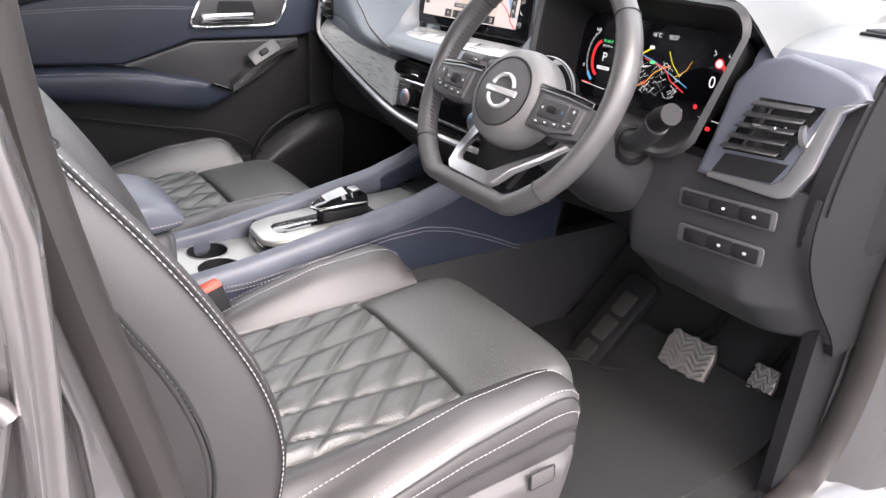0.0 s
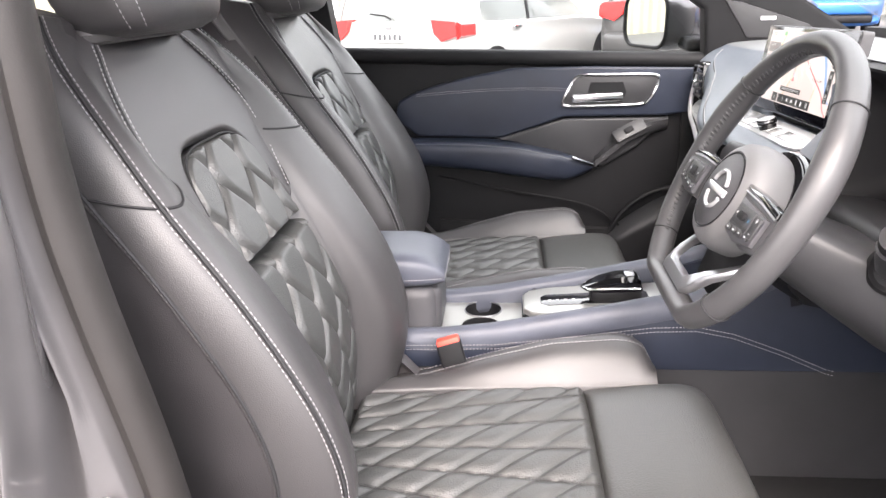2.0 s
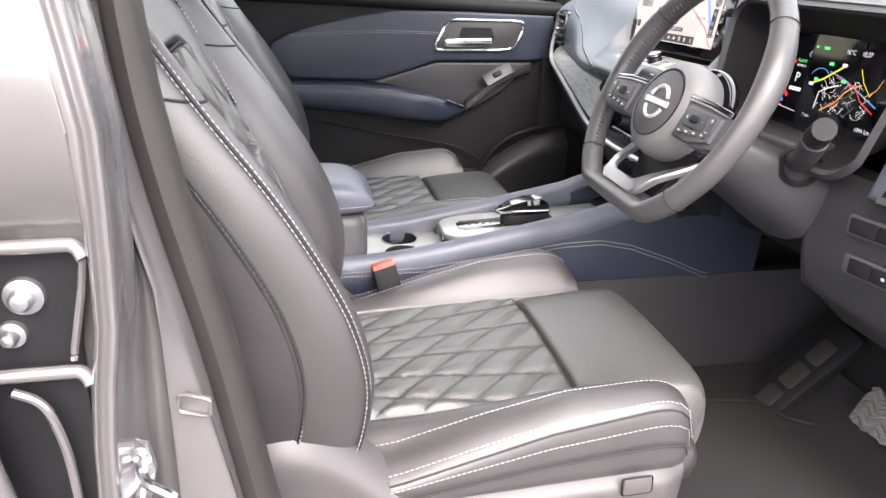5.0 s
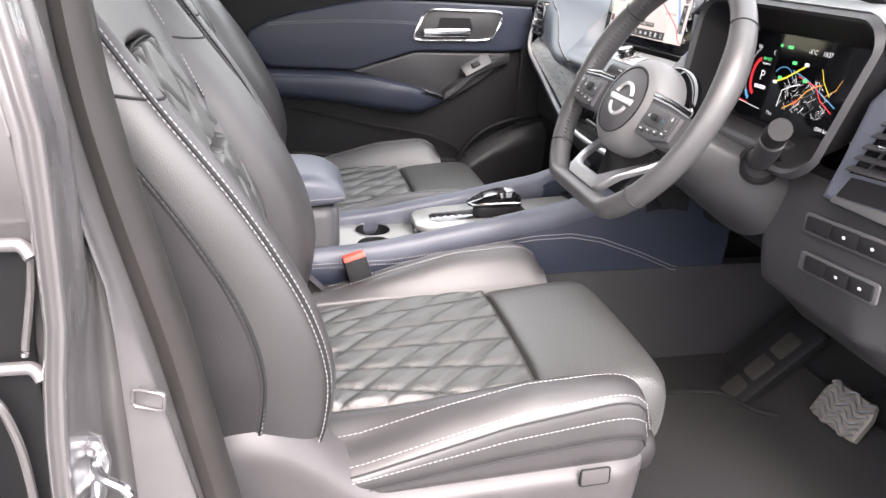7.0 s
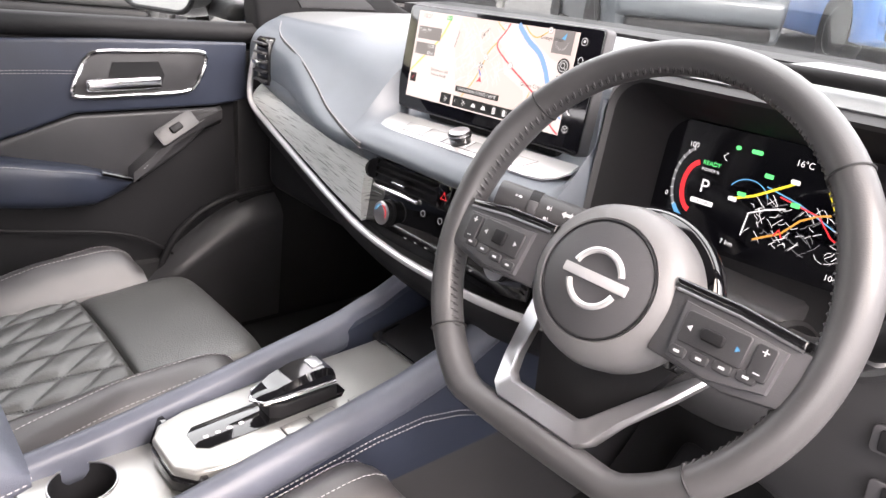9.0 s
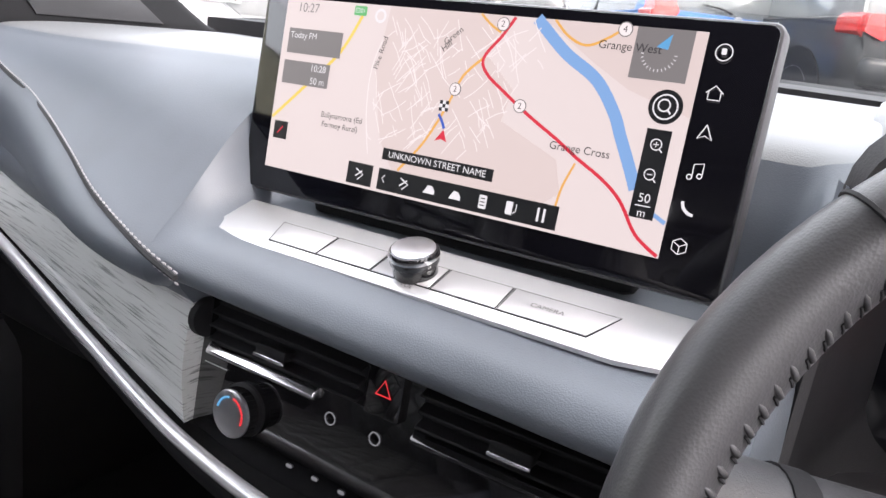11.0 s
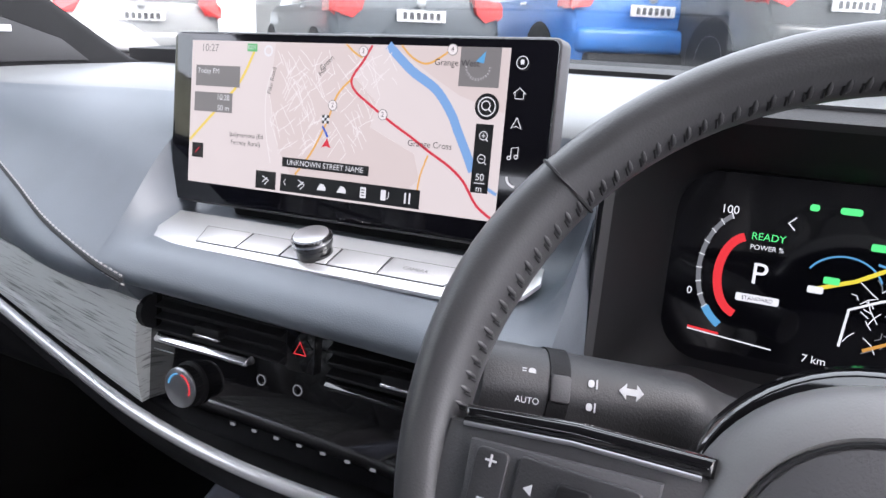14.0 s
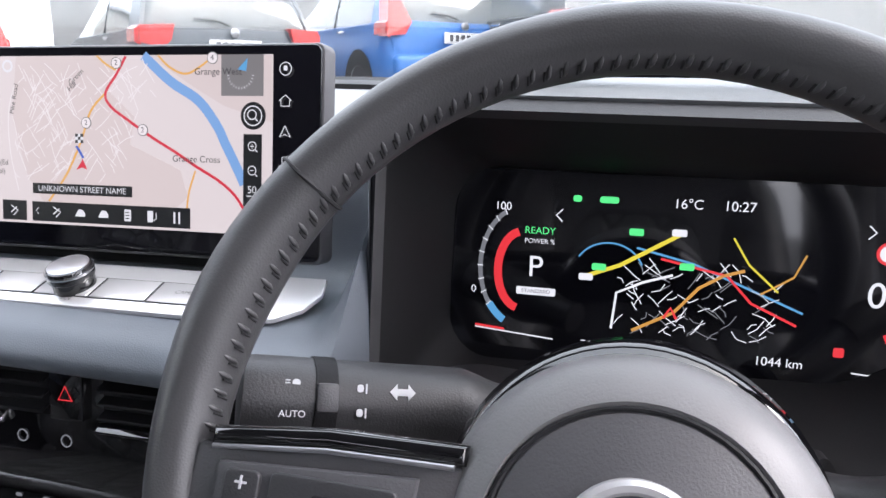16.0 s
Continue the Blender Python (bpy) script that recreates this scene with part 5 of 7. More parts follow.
for sgn in (1, -1):
    rr = []
    for i in range(36):
        x = -0.055 + 0.69 * i / 35
        z, e = rail_z(x), min(1.0, i / 2.5)
        yo, yi = 0.103, 0.070 + (0.010 if x > 0.45 else 0)
        if sgn == -1:
            yo, yi = 0.100, 0.066
        sec = [(yi, z - 0.045), (yi, z - 0.010), (yi + 0.006, z - 0.001), ((yo + yi) / 2, z + 0.003), (yo - 0.007, z - 0.001), (yo, z - 0.012), (yo + 0.001, z - 0.024 * e - 0.006), (yo - 0.008, z - 0.045)]
        rr.append(cr([(x, YC + sgn * y, zz) for y, zz in sec], 3, closed=True))
    part("armrest_rail", loft(rr), NAVYLIGHT, console, "slate blue padded rail", 60)
    seam_z = lambda x: lerp_table([(-0.05, 0.645), (0.11, 0.648), (0.25, 0.666), (0.37, 0.682), (0.44, 0.684), (0.50, 0.672), (0.58, 0.642), (0.66, 0.606)], x)
    ya = 0.1035 if sgn == 1 else 0.1005
    for dz in (0.0, -0.0075):
        part("rail_stitching", stitches([(x, YC + sgn * (ya + 0.0022), seam_z(x) + dz) for x in [-0.045 + 0.71 * i / 60 for i in range(61)]], 0.006, 0.004, 0.0008), THREAD, console, "pale stitching")
    part("side_panel", slab(lambda u, v: (-0.06 + 0.83 * u, YC + sgn * (ya - 0.004 + 0.004 * math.sin(math.pi * v)), (rail_z(min(-0.06 + 0.83 * u, 0.60)) - 0.02) * (1 - v) + 0.602 * v), 40, 10, (0, -sgn * 0.03, 0)), NAVY, console, "navy leather side panel", 60)
    part("lower_side", slab(lambda u, v: (-0.30 + 1.30 * u, YC + sgn * (0.094 + 0.012 * v), 0.600 - 0.21 * v), 10, 6, (0, -sgn * 0.03, 0)), DARKPL, console, "charcoal lower side", 60)
part("console_body", rbox((0.40, YC, 0.56), (0.48, 0.13, 0.16), 0.01), BLACKPL, console)


def holed_plate(x0, x1, y0, y1, z, holes, thick):
    """A level plate with round holes bored through it."""
    bm = bmesh.new()
    outer = [bm.verts.new((x, y, z)) for x, y in ((x0, y0), (x1, y0), (x1, y1), (x0, y1))]
    edges = [bm.edges.new((outer[i], outer[(i + 1) % 4])) for i in range(4)]
    for hx, hy, hr in holes:
        ring = [bm.verts.new((hx + hr * math.cos(2 * math.pi * i / 40), hy + hr * math.sin(2 * math.pi * i / 40), z)) for i in range(40)]
        edges += [bm.edges.new((ring[i], ring[(i + 1) % 40])) for i in range(40)]
    bmesh.ops.triangle_fill(bm, use_beauty=True, use_dissolve=False, edges=edges)
    return from_bm(bm)


part("cup_tray", holed_plate(-0.03, 0.170, YC - 0.072, YC + 0.078, 0.650, [(0.087, YC + 0.038, 0.034), (0.085, YC - 0.033, 0.034)], 0), CONSOLEMETAL, console, "brushed metal cup tray", 0)
part("cup_holder", lathe([(0.0345, 0.001), (0.0335, -0.004), (0.031, -0.075), (0.025, -0.078), (0.0, -0.078)], 40, Matrix.Translation((0.087, YC + 0.038, 0.650)), False), BLACKPL, console, "black cup holder", 60)
part("cup_holder", lathe([(0.0345, 0.001), (0.0335, -0.004), (0.031, -0.075), (0.025, -0.078), (0.0, -0.078)], 40, Matrix.Translation((0.085, YC - 0.033, 0.650)), False), BLACKPL, console, "black cup holder", 60)
part("cup_rim", tube([(0.087 + 0.0345 * math.cos(a), YC + 0.038 + 0.0345 * math.sin(a), 0.651) for a in [2 * math.pi * i / 40 for i in range(40)]], 0.0012, 6, True), SATIN, console, "metal rim")
for sgn in (1, -1):
    part("cup_tray_side", slab(lambda u, v: (-0.03 + 0.21 * u, YC + sgn * (0.070 + 0.004 * v), 0.650 + (rail_z(-0.03 + 0.21 * u) - 0.010 - 0.650) * v), 10, 3, (0, sgn * 0.004, 0)), CONSOLEMETAL, console)
part("cup_tray_back", slab(lambda u, v: (0.168 + 0.012 * u, YC + (v - 0.5) * 0.144, 0.650 + 0.030 * u), 4, 10, (0.006, 0, 0)), PIANO, console)

PLT = frame_of((0.325, YC, 0.693), (0, -1, 0), (1, 0, 0.055))
plate_poly = [(-0.062, 0.175), (-0.062, -0.02), (-0.060, -0.120), (-0.050, -0.153), (-0.030, -0.166), (0.030, -0.166), (0.052, -0.150), (0.060, -0.120), (0.064, -0.02), (0.064, 0.175)]
deck = part("gear_deck", plate(plate_poly, 0.010, 0.004, PLT @ Matrix.Translation((0, 0, -0.010)), 3), CONSOLEMETAL, console, "brushed metal gear surround")
part("deck_base", plate([(p[0] * 1.03, p[1] * 1.015) for p in plate_poly], 0.016, 0.004, PLT @ Matrix.Translation((0, 0, -0.028)), 3), PIANO, console, "glossy black edge")
part("gear_gate", plate([(-0.022, -0.125), (-0.012, -0.134), (0.014, -0.134), (0.024, -0.122), (0.026, 0.045), (0.018, 0.055), (-0.018, 0.055), (-0.024, 0.045)], 0.0012, 0.0004, PLT @ Matrix.Translation((0.0, 0, 0.0))), PIANO, deck, "glossy black gate")
lever = thing("gear_selector", "glossy black gear selector with chrome frame on the console", "gear lever")
part("lever_base", plate([(-0.021, -0.035), (-0.013, -0.046), (0.015, -0.046), (0.023, -0.035), (0.023, 0.040), (-0.021, 0.040)], 0.020, 0.006, PLT @ Matrix.Translation((0.0, 0.0, 0.001)), 3), BLACKPL, lever)
lk = [[PLT @ Vector((w * a, v, h0 + hh)) for a, hh in ((-1, 0), (-0.96, 0.7 * t_), (-0.7, t_), (0.7, t_), (0.96, 0.7 * t_), (1, 0))] for v, w, h0, t_ in ((-0.060, 0.008, 0.022, 0.003), (-0.052, 0.016, 0.020, 0.008), (-0.030, 0.022, 0.018, 0.020), (0.000, 0.024, 0.018, 0.026), (0.028, 0.024, 0.018, 0.026), (0.040, 0.022, 0.018, 0.018), (0.043, 0.019, 0.018, 0.004))]
kn = part("lever_grip", loft(lk), PIANO, lever, "glossy black grip", 30)
part("lever_frame", tube([PLT @ Vector(p) for p in [(-0.0245, 0.038, 0.024), (-0.0245, 0.000, 0.026), (-0.0225, -0.030, 0.026), (-0.016, -0.052, 0.024), (0.0, -0.061, 0.024), (0.016, -0.052, 0.024), (0.0225, -0.030, 0.026), (0.0245, 0.000, 0.026), (0.0245, 0.038, 0.024)]], 0.0022, 8), CHROME, lever, "chrome frame")
part("release_button", plate(rrect(0.020, 0.016, 0.003, 3, 0, 0.022), 0.003, 0.001, PLT @ Matrix.Translation((0, 0, 0.043))), SATIN, lever, "silver button")
for i, (u0, v0) in enumerate(((0.046, -0.028), (0.046, 0.008), (0.046, 0.058), (0.046, 0.082), (0.046, 0.106))):
    b = part("deck_button", plate(rrect(0.017, 0.032 if i < 2 else 0.022, 0.0015, 2, u0, v0), 0.002, 0.0007, PLT), CONSOLEMETAL, deck, "metal push button")
    part("button_edge", tube([PLT @ Vector((p[0], p[1], 0.0006)) for p in rrect(0.0185, 0.0335 if i < 2 else 0.0235, 0.002, 2, u0, v0)], 0.0005, 4, True), BLACKPL, b)
for i in range(4):
    part("gate_mark", plate(rrect(0.005, 0.006, 0.0008, 1, 0.004, -0.118 + 0.014 * i), 0.0004, 0, PLT @ Matrix.Translation((0, 0, 0.0013))), PRINT, deck)
part("front_tray", slab(lambda u, v: (0.480 + 0.10 * u, YC + (v - 0.5) * 0.135, 0.701 + 0.02 * u + 0.006 * abs(2 * v - 1) ** 6), 10, 16, (0, 0, -0.01)), BLACKPL, console, "black rubber tray", 60)
part("tray_rim", tube([Vector((0.530, YC, 0.712)) + Vector((p[1], p[0], 0.10 * p[1])) for p in rrect(0.128, 0.098, 0.02, 4)], 0.0028, 8, True), PIANO, console, "glossy tray rim")
part("stack_base", slab(lambda u, v: (0.560 + 0.03 * (1 - u), YC + (v - 0.5) * 0.20, 0.700 + 0.135 * u), 6, 10, (0.05, 0, 0)), BLACKPL, console, "black lower stack", 60)
USB = frame_of((0.572, YC, 0.775), (0, -1, 0), (-0.2, 0, 1))
for nm, u0, rr_ in (("power_outlet", -0.062, 0.014), ("usb_socket", 0.075, 0.010), ("usb_socket", -0.015, 0.008)):
    o_ = part(nm, lathe([(rr_, 0.0), (rr_, 0.004), (rr_ * 0.82, 0.006), (rr_ * 0.75, 0.004), (0, 0.004)], 28, USB @ Matrix.Translation((u0, 0.0, 0.0))), DARKPL, console, "round socket cover")

# armrest box between the seats
arm_box = thing("armrest_box", "slate blue padded armrest lid on a grey storage box", "armrest")
ar = []
for i in range(24):
    s = i / 23
    x = -0.34 + 0.365 * s
    k = max(0.0, (s - 0.80) / 0.20)
    zt, zb = 0.800 - 0.022 * k ** 2.2, 0.735 + 0.004 * k
    w = 0.084 - 0.010 * k ** 2
    f_ = 1 - 0.32 * k ** 6
    ar.append([Vector((x, YC + w * math.copysign(abs(math.cos(b)) ** 0.42, math.cos(b)), (zt + zb) / 2 + f_ * (zt - zb) / 2 * math.copysign(abs(math.sin(b)) ** 0.6, math.sin(b)))) for b in [2 * math.pi * j / 36 for j in range(36)]])
lid = part("lid", loft(ar), NAVYLIGHT, arm_box, "slate blue padded lid", 60)
ring_l = [Vector((-0.34 + 0.36 * i / 30, YC - 0.0850 + 0.010 * max(0, (i / 30 - 0.8) / 0.2) ** 2, 0.757)) for i in range(31)] + [Vector((0.026, YC - 0.07 + 0.14 * i / 14, 0.757)) for i in range(15)]
part("lid_stitching", stitches(ring_l, 0.006, 0.004, 0.0008), THREAD, lid, "pale stitching")
part("box", rbox((-0.16, YC, 0.66), (0.34, 0.145, 0.155), 0.02, 3), GREYPL, arm_box, "grey plastic storage box")
part("box_front", rbox((0.000, YC, 0.69), (0.035, 0.120, 0.090), 0.016, 3), GREYPL, arm_box)

# seat belt buckles
def buckle(x, y, lean):
    bk = thing("seatbelt_buckle", "black seat belt buckle with a red release button", "buckle", "belt buckles")
    m = frame_of((x, y, 0.612), (0.96, 0.10, 0.25), (-0.42, lean, 1))
    part("buckle_body", rbox((0, 0, 0), (0.040, 0.082, 0.024), 0.004, 2, m @ Matrix.Translation((0, 0.020, 0))), BLACKPL, bk, "black buckle body")
    part("buckle_boot", rbox((0, 0, 0), (0.044, 0.060, 0.030), 0.006, 2, m @ Matrix.Translation((0, -0.040, 0))), DARKPL, bk, "ribbed boot")
    part("release_button", rbox((0, 0, 0), (0.038, 0.016, 0.021), 0.003, 2, m @ Matrix.Translation((0, 0.060, 0))), REDPL, bk, "red release button")
    return bk


buckle(0.050, -0.138, 0.10)

# ---- floor, pedals ----
mat_f = lambda u, v: (0.36 + 0.50 * u, -0.62 + 0.40 * v, 0.409 + 0.10 * max(0, u - 0.8) / 0.2 * 0.6)
tagged(part("floor_mat", slab(mat_f, 14, 10, (0, 0, -0.006)), CARPET), "charcoal carpet mat in the driver footwell", "floor mat")
part("mat_edging", tube(cr([(0.40, -0.62, 0.411), (0.36, -0.56, 0.411), (0.37, -0.26, 0.411), (0.56, -0.235, 0.411), (0.70, -0.25, 0.411), (0.74, -0.31, 0.411), (0.80, -0.36, 0.42), (0.88, -0.40, 0.45)], 8), 0.004, 6), BLACKPL, bpy.data.objects["floor_mat"], "bound edge")
ramp = lambda u, v: (0.80 + 0.26 * u, -0.69 + 0.58 * v, 0.40 + 0.25 * u ** 1.3)
tagged(part("footwell_ramp", slab(ramp, 10, 8, (0.03, 0, -0.03)), CARPET), "charcoal carpeted footwell ramp", "footwell", kind="structure")
rest = thing("footrest", "black rubber footrest with three ribs", "footrest")
FR = frame_of((0.785, -0.252, 0.462), (0.05, -1, -0.12), (0.70, 0.05, 0.74))
part("footrest_plate", plate(rrect(0.075, 0.250, 0.015, 4), 0.020, 0.006, FR @ Matrix.Translation((0, 0, -0.018))), BLACKPL, rest)
for i in range(3):
    part("rubber_pad", plate(rrect(0.034, 0.052, 0.006, 3, 0, -0.065 + 0.062 * i), 0.006, 0.002, FR @ Matrix.Translation((0, 0, 0.001))), RUBBER, rest)


def pedal(name, c, up, w, h, label, lines):
    p = thing(name, label, "pedal")
    m = frame_of(c, (0.10, -1, 0), up)
    poly = [(-w * 0.42, h * 0.5), (w * 0.42, h * 0.5), (w * 0.5, h * 0.2), (w * 0.5, -h * 0.45), (w * 0.38, -h * 0.5), (-w * 0.38, -h * 0.5), (-w * 0.5, -h * 0.45), (-w * 0.5, h * 0.2)]
    part("pedal_plate", plate(poly, 0.010, 0.003, m), PEDALRUB, p, "metal and rubber pedal plate")
    for i in range(lines):
        v = -h * 0.42 + h * 0.84 * i / (lines - 1)
        part("pedal_rib", tube([m @ Vector((-w * 0.44 + w * 0.88 * k / 16, v + 0.006 * math.sin(k * 0.9), 0.011)) for k in range(17)], 0.0028, 6), SATIN, p, "wavy grip rib")
    part("pedal_arm", tube([m @ Vector((0, h * 0.30, -0.002)), m @ Vector((0, h * 0.9, -0.05)), m @ Vector((0, h * 2.4, -0.09))], 0.008, 8), BLACKPL, p, "black pedal arm")
    return p


pedal("brake_pedal", (0.822, -0.425, 0.480), (0.50, 0, 0.80), 0.098, 0.070, "worn metal brake pedal with wavy rubber ribs", 6)
pedal("accelerator_pedal", (0.865, -0.548, 0.455), (0.45, 0, 0.85), 0.048, 0.105, "metal accelerator pedal with rubber ribs", 7)

# ---- passenger door ----
DY = 0.712
DOOR = frame_of((0, DY, 0), (1, 0, 0), (0, 0, 1))      # u along x, v up, w into the cabin


def door_sill(x):
    return 1.070 - 0.035 * (x + 0.2)


door = tagged(part("door_1", slab(lambda u, v: (-0.42 + 1.10 * u, DY + 0.010 + 0.02 * v ** 6, 0.42 + (door_sill(-0.42 + 1.10 * u) - 0.42) * v), 20, 16, (0, 0.06, 0)), BLACKPL), "black and navy passenger door with window up", "door", kind="structure")
part("door_cap", tube(cr([(-0.42 + 1.10 * i / 8, DY + 0.018, door_sill(-0.42 + 1.10 * i / 8) - 0.010) for i in range(9)], 4), 0.020, 10), BLACKPL, door, "black door cap")
navy = [(-0.16, 0.900), (-0.150, 0.943), (-0.10, 0.968), (-0.038, 0.987), (0.06, 1.008), (0.154, 1.024), (0.342, 1.024), (0.60, 1.016), (0.60, 0.907), (0.536, 0.898), (0.28, 0.898), (0.20, 0.872), (0.119, 0.846), (-0.10, 0.852)]
part("navy_panel", plate(navy, 0.012, 0.007, DOOR @ Matrix.Translation((0, 0, -0.002)), 4), NAVY, door, "navy leather door panel")
for z0 in (0.962, 0.957):
    part("door_stitching", stitches([(-0.10 + 0.40 * i / 30, DY - 0.0112, z0 + 0.012 * math.sin(i / 30 * 2.4)) for i in range(31)], 0.006, 0.004, 0.0006), THREAD, door, "pale stitching")
bez = [(0.276, 0.936), (0.288, 0.966), (0.303, 0.992), (0.325, 1.003), (0.400, 1.003), (0.495, 1.002), (0.514, 0.992), (0.508, 0.968), (0.492, 0.940), (0.468, 0.928), (0.380, 0.926), (0.292, 0.926)]
hp = part("handle_recess", plate(bez, 0.003, 0.001, DOOR @ Matrix.Translation((0, 0, 0.0105))), DARKPL, door, "charcoal handle recess")
part("handle_bezel", tube([DOOR @ Vector((p.x, p.y, 0.014)) for p in cr([(b[0], b[1], 0) for b in bez], 5, True)], 0.0042, 8, True), CHROME, hp, "satin chrome bezel")
part("handle_cup", plate([(0.330, 0.935), (0.345, 0.985), (0.425, 0.985), (0.435, 0.960), (0.425, 0.935)], 0.001, 0, DOOR @ Matrix.Translation((0, 0, 0.0140))), BLACKPL, hp)
part("door_handle", rbox((0, 0, 0), (0.130, 0.022, 0.014), 0.006, 3, DOOR @ Matrix.Translation((0.362, 0.948, 0.020)) @ pose(0, 0, 0, 0, 0, 1)), CHROME, hp, "satin chrome door handle")
arm_r = []
for i in range(30):
    s = i / 29
    x = -0.16 + 0.525 * s
    zt = lerp_table([(-0.16, 0.846), (0.05, 0.842), (0.16, 0.832), (0.27, 0.808), (0.345, 0.782), (0.365, 0.772)], x)
    zb = lerp_table([(-0.16, 0.790), (0.06, 0.770), (0.20, 0.748), (0.289, 0.738), (0.345, 0.755), (0.365, 0.770)], x)
    pr = 0.062 - 0.03 * max(0, s - 0.75) / 0.25
    arm_r.append(cr([(x, DY + 0.012, zt - 0.004), (x, DY - 0.02, zt + 0.001), (x, DY - pr * 0.85, zt - 0.002), (x, DY - pr, (zt * 2 + zb) / 3), (x, DY - pr * 0.85, zb + 0.004), (x, DY - 0.01, zb)], 4, closed=True))
arest = part("door_armrest", loft(arm_r), NAVY, door, "navy leather door armrest", 60)
part("armrest_stitching", stitches([r[9] + Vector((0, -0.001, 0.0012)) for r in arm_r[1:27]], 0.006, 0.004, 0.0007), THREAD, arest, "pale stitching")
part("armrest_tip", tube(cr([(0.300, DY - 0.052, 0.800), (0.345, DY - 0.040, 0.782), (0.372, DY - 0.028, 0.772)], 5), lambda q: 0.006 - 0.002 * q, 8), CHROME, arest, "chrome tip")
pod = [(0.100, 0.846), (0.119, 0.846), (0.20, 0.870), (0.28, 0.893), (0.536, 0.893), (0.540, 0.885), (0.47, 0.820), (0.385, 0.768), (0.30, 0.790), (0.16, 0.832)]
part("switch_pod", plate(pod, 0.016, 0.005, DOOR @ Matrix.Translation((0, 0, -0.004)), 3), DARKPL, door, "charcoal trim panel")
pull = [[Vector((x, DY - d, z)) for d, z in ((0.0, z0 - 0.030), (dp, z0 - 0.018), (dp, z0), (0.0, z0 + 0.006))] for x, z0, dp in ((0.36, 0.790, 0.040), (0.40, 0.822, 0.044), (0.44, 0.856, 0.040), (0.50, 0.880, 0.028), (0.545, 0.890, 0.012))]
pl = part("pull_handle", loft(pull), DARKPL, door, "charcoal pull handle", 60)
part("pull_stitching", stitches([(0.38, DY - 0.0425, 0.798), (0.44, DY - 0.0405, 0.850), (0.50, DY - 0.029, 0.877)], 0.006, 0.004, 0.0006), THREAD, pl)
WS = frame_of((0.455, DY - 0.034, 0.872), (0.86, 0.15, 0.42), (0, 0.5, 0.8))
part("window_switch_panel", plate(rrect(0.085, 0.034, 0.006, 3), 0.006, 0.002, WS @ Matrix.Translation((-0.012, 0, -0.004))), DARKPL, door, "charcoal switch panel")
part("window_switch", rbox((0, 0, 0), (0.024, 0.014, 0.008), 0.003, 2, WS @ Matrix.Translation((-0.014, 0.0, 0.005))), BLACKPL, door, "window switch")
part("map_pocket", slab(lambda u, v: (-0.05 + 0.50 * u, DY - 0.002 - 0.026 * math.sin(math.pi * u) * (1 - 0.5 * v), 0.62 - 0.03 * u - 0.12 * v), 20, 8, (0, 0.03, 0)), CARPET, door, "black door pocket", 60)
part("speaker_ridge", tube(cr([(0.40, DY - 0.004, 0.560), (0.44, DY - 0.012, 0.640), (0.50, DY - 0.016, 0.690), (0.58, DY - 0.012, 0.712), (0.66, DY - 0.002, 0.715)], 8), 0.007, 10), BLACKPL, door, "black speaker ridge", 60)
part("speaker_pod", slab(lambda u, v: (0.36 + 0.30 * u, DY - 0.004 - 0.048 * min(1.0, v * 7) ** 0.5 * (1 - 0.5 * v) * min(1.0, u * 4) ** 0.5, (0.545 + 0.160 * math.sin(u * math.pi / 2)) * (1 - v) + 0.42 * v), 24, 14, (0, 0.03, 0)), DARKPL, door, "charcoal speaker pod on the door", 60)
part("lower_crease", tube(cr([(-0.05, DY - 0.002, 0.742), (0.15, DY - 0.006, 0.700), (0.36, DY - 0.008, 0.655), (0.48, DY - 0.006, 0.56)], 8), 0.003, 8), BLACKPL, door)
win = part("window_1", slab(lambda u, v: (-0.36 + 1.02 * u * (1 - 0.35 * v), DY + 0.045 - 0.08 * v, door_sill(-0.36 + 1.02 * u) - 0.02 + 0.38 * v), 8, 8, (0, 0.004, 0)), GLASS)
win.visible_shadow = False
tagged(win, "clear passenger door window", "window", kind="structure")
rear_door = tagged(part("door_2", slab(lambda u, v: (-1.52 + 1.10 * u, DY + 0.012, 0.42 + (1.075 - 0.42) * v), 8, 6, (0, 0.06, 0)), BLACKPL), "black rear passenger door panel", "door", kind="structure")
tagged(part("pillar_passenger", loft([[Vector((x + dx, DY + dy - 0.08 * k, z)) for dx, dy in ((-0.06, 0.0), (0.06, 0.0), (0.06, 0.06), (-0.06, 0.06))] for x, z, k in ((-0.36, 0.42, 0), (-0.36, 1.05, 0), (-0.40, 1.46, 1))]), BLACKPL), "black pillar trim between the passenger doors", "pillar", kind="structure")
ap = [(0.36, 1.335), (0.50, 1.235), (0.614, 1.155), (0.625, 1.035), (0.80, 1.040), (1.09, 1.050), (0.98, 1.090), (0.80, 1.200), (0.615, 1.312), (0.42, 1.430)]
pill = tagged(part("pillar_front_passenger", plate(ap, 0.05, 0.012, frame_of((0, DY + 0.045, 0), (1, 0, 0), (0, 0, 1)), 3), BLACKPL), "black front roof pillar with speaker grille", "pillar", kind="structure")
tw = part("tweeter_panel", plate([(0.66, 1.175), (0.70, 1.168), (0.86, 1.115), (0.90, 1.085), (0.72, 1.085)], 0.004, 0.001, frame_of((0, DY - 0.004, 0), (1, 0, 0), (0, 0, 1))), DARKPL, pill, "speaker grille")
part("tweeter_badge", plate(rrect(0.036, 0.009, 0.001, 1, 0.765, 1.130), 0.002, 0, frame_of((0, DY - 0.009, 0), (1, 0, 0), (0, 0, 1))), PRINT, pill, "pale nameplate")

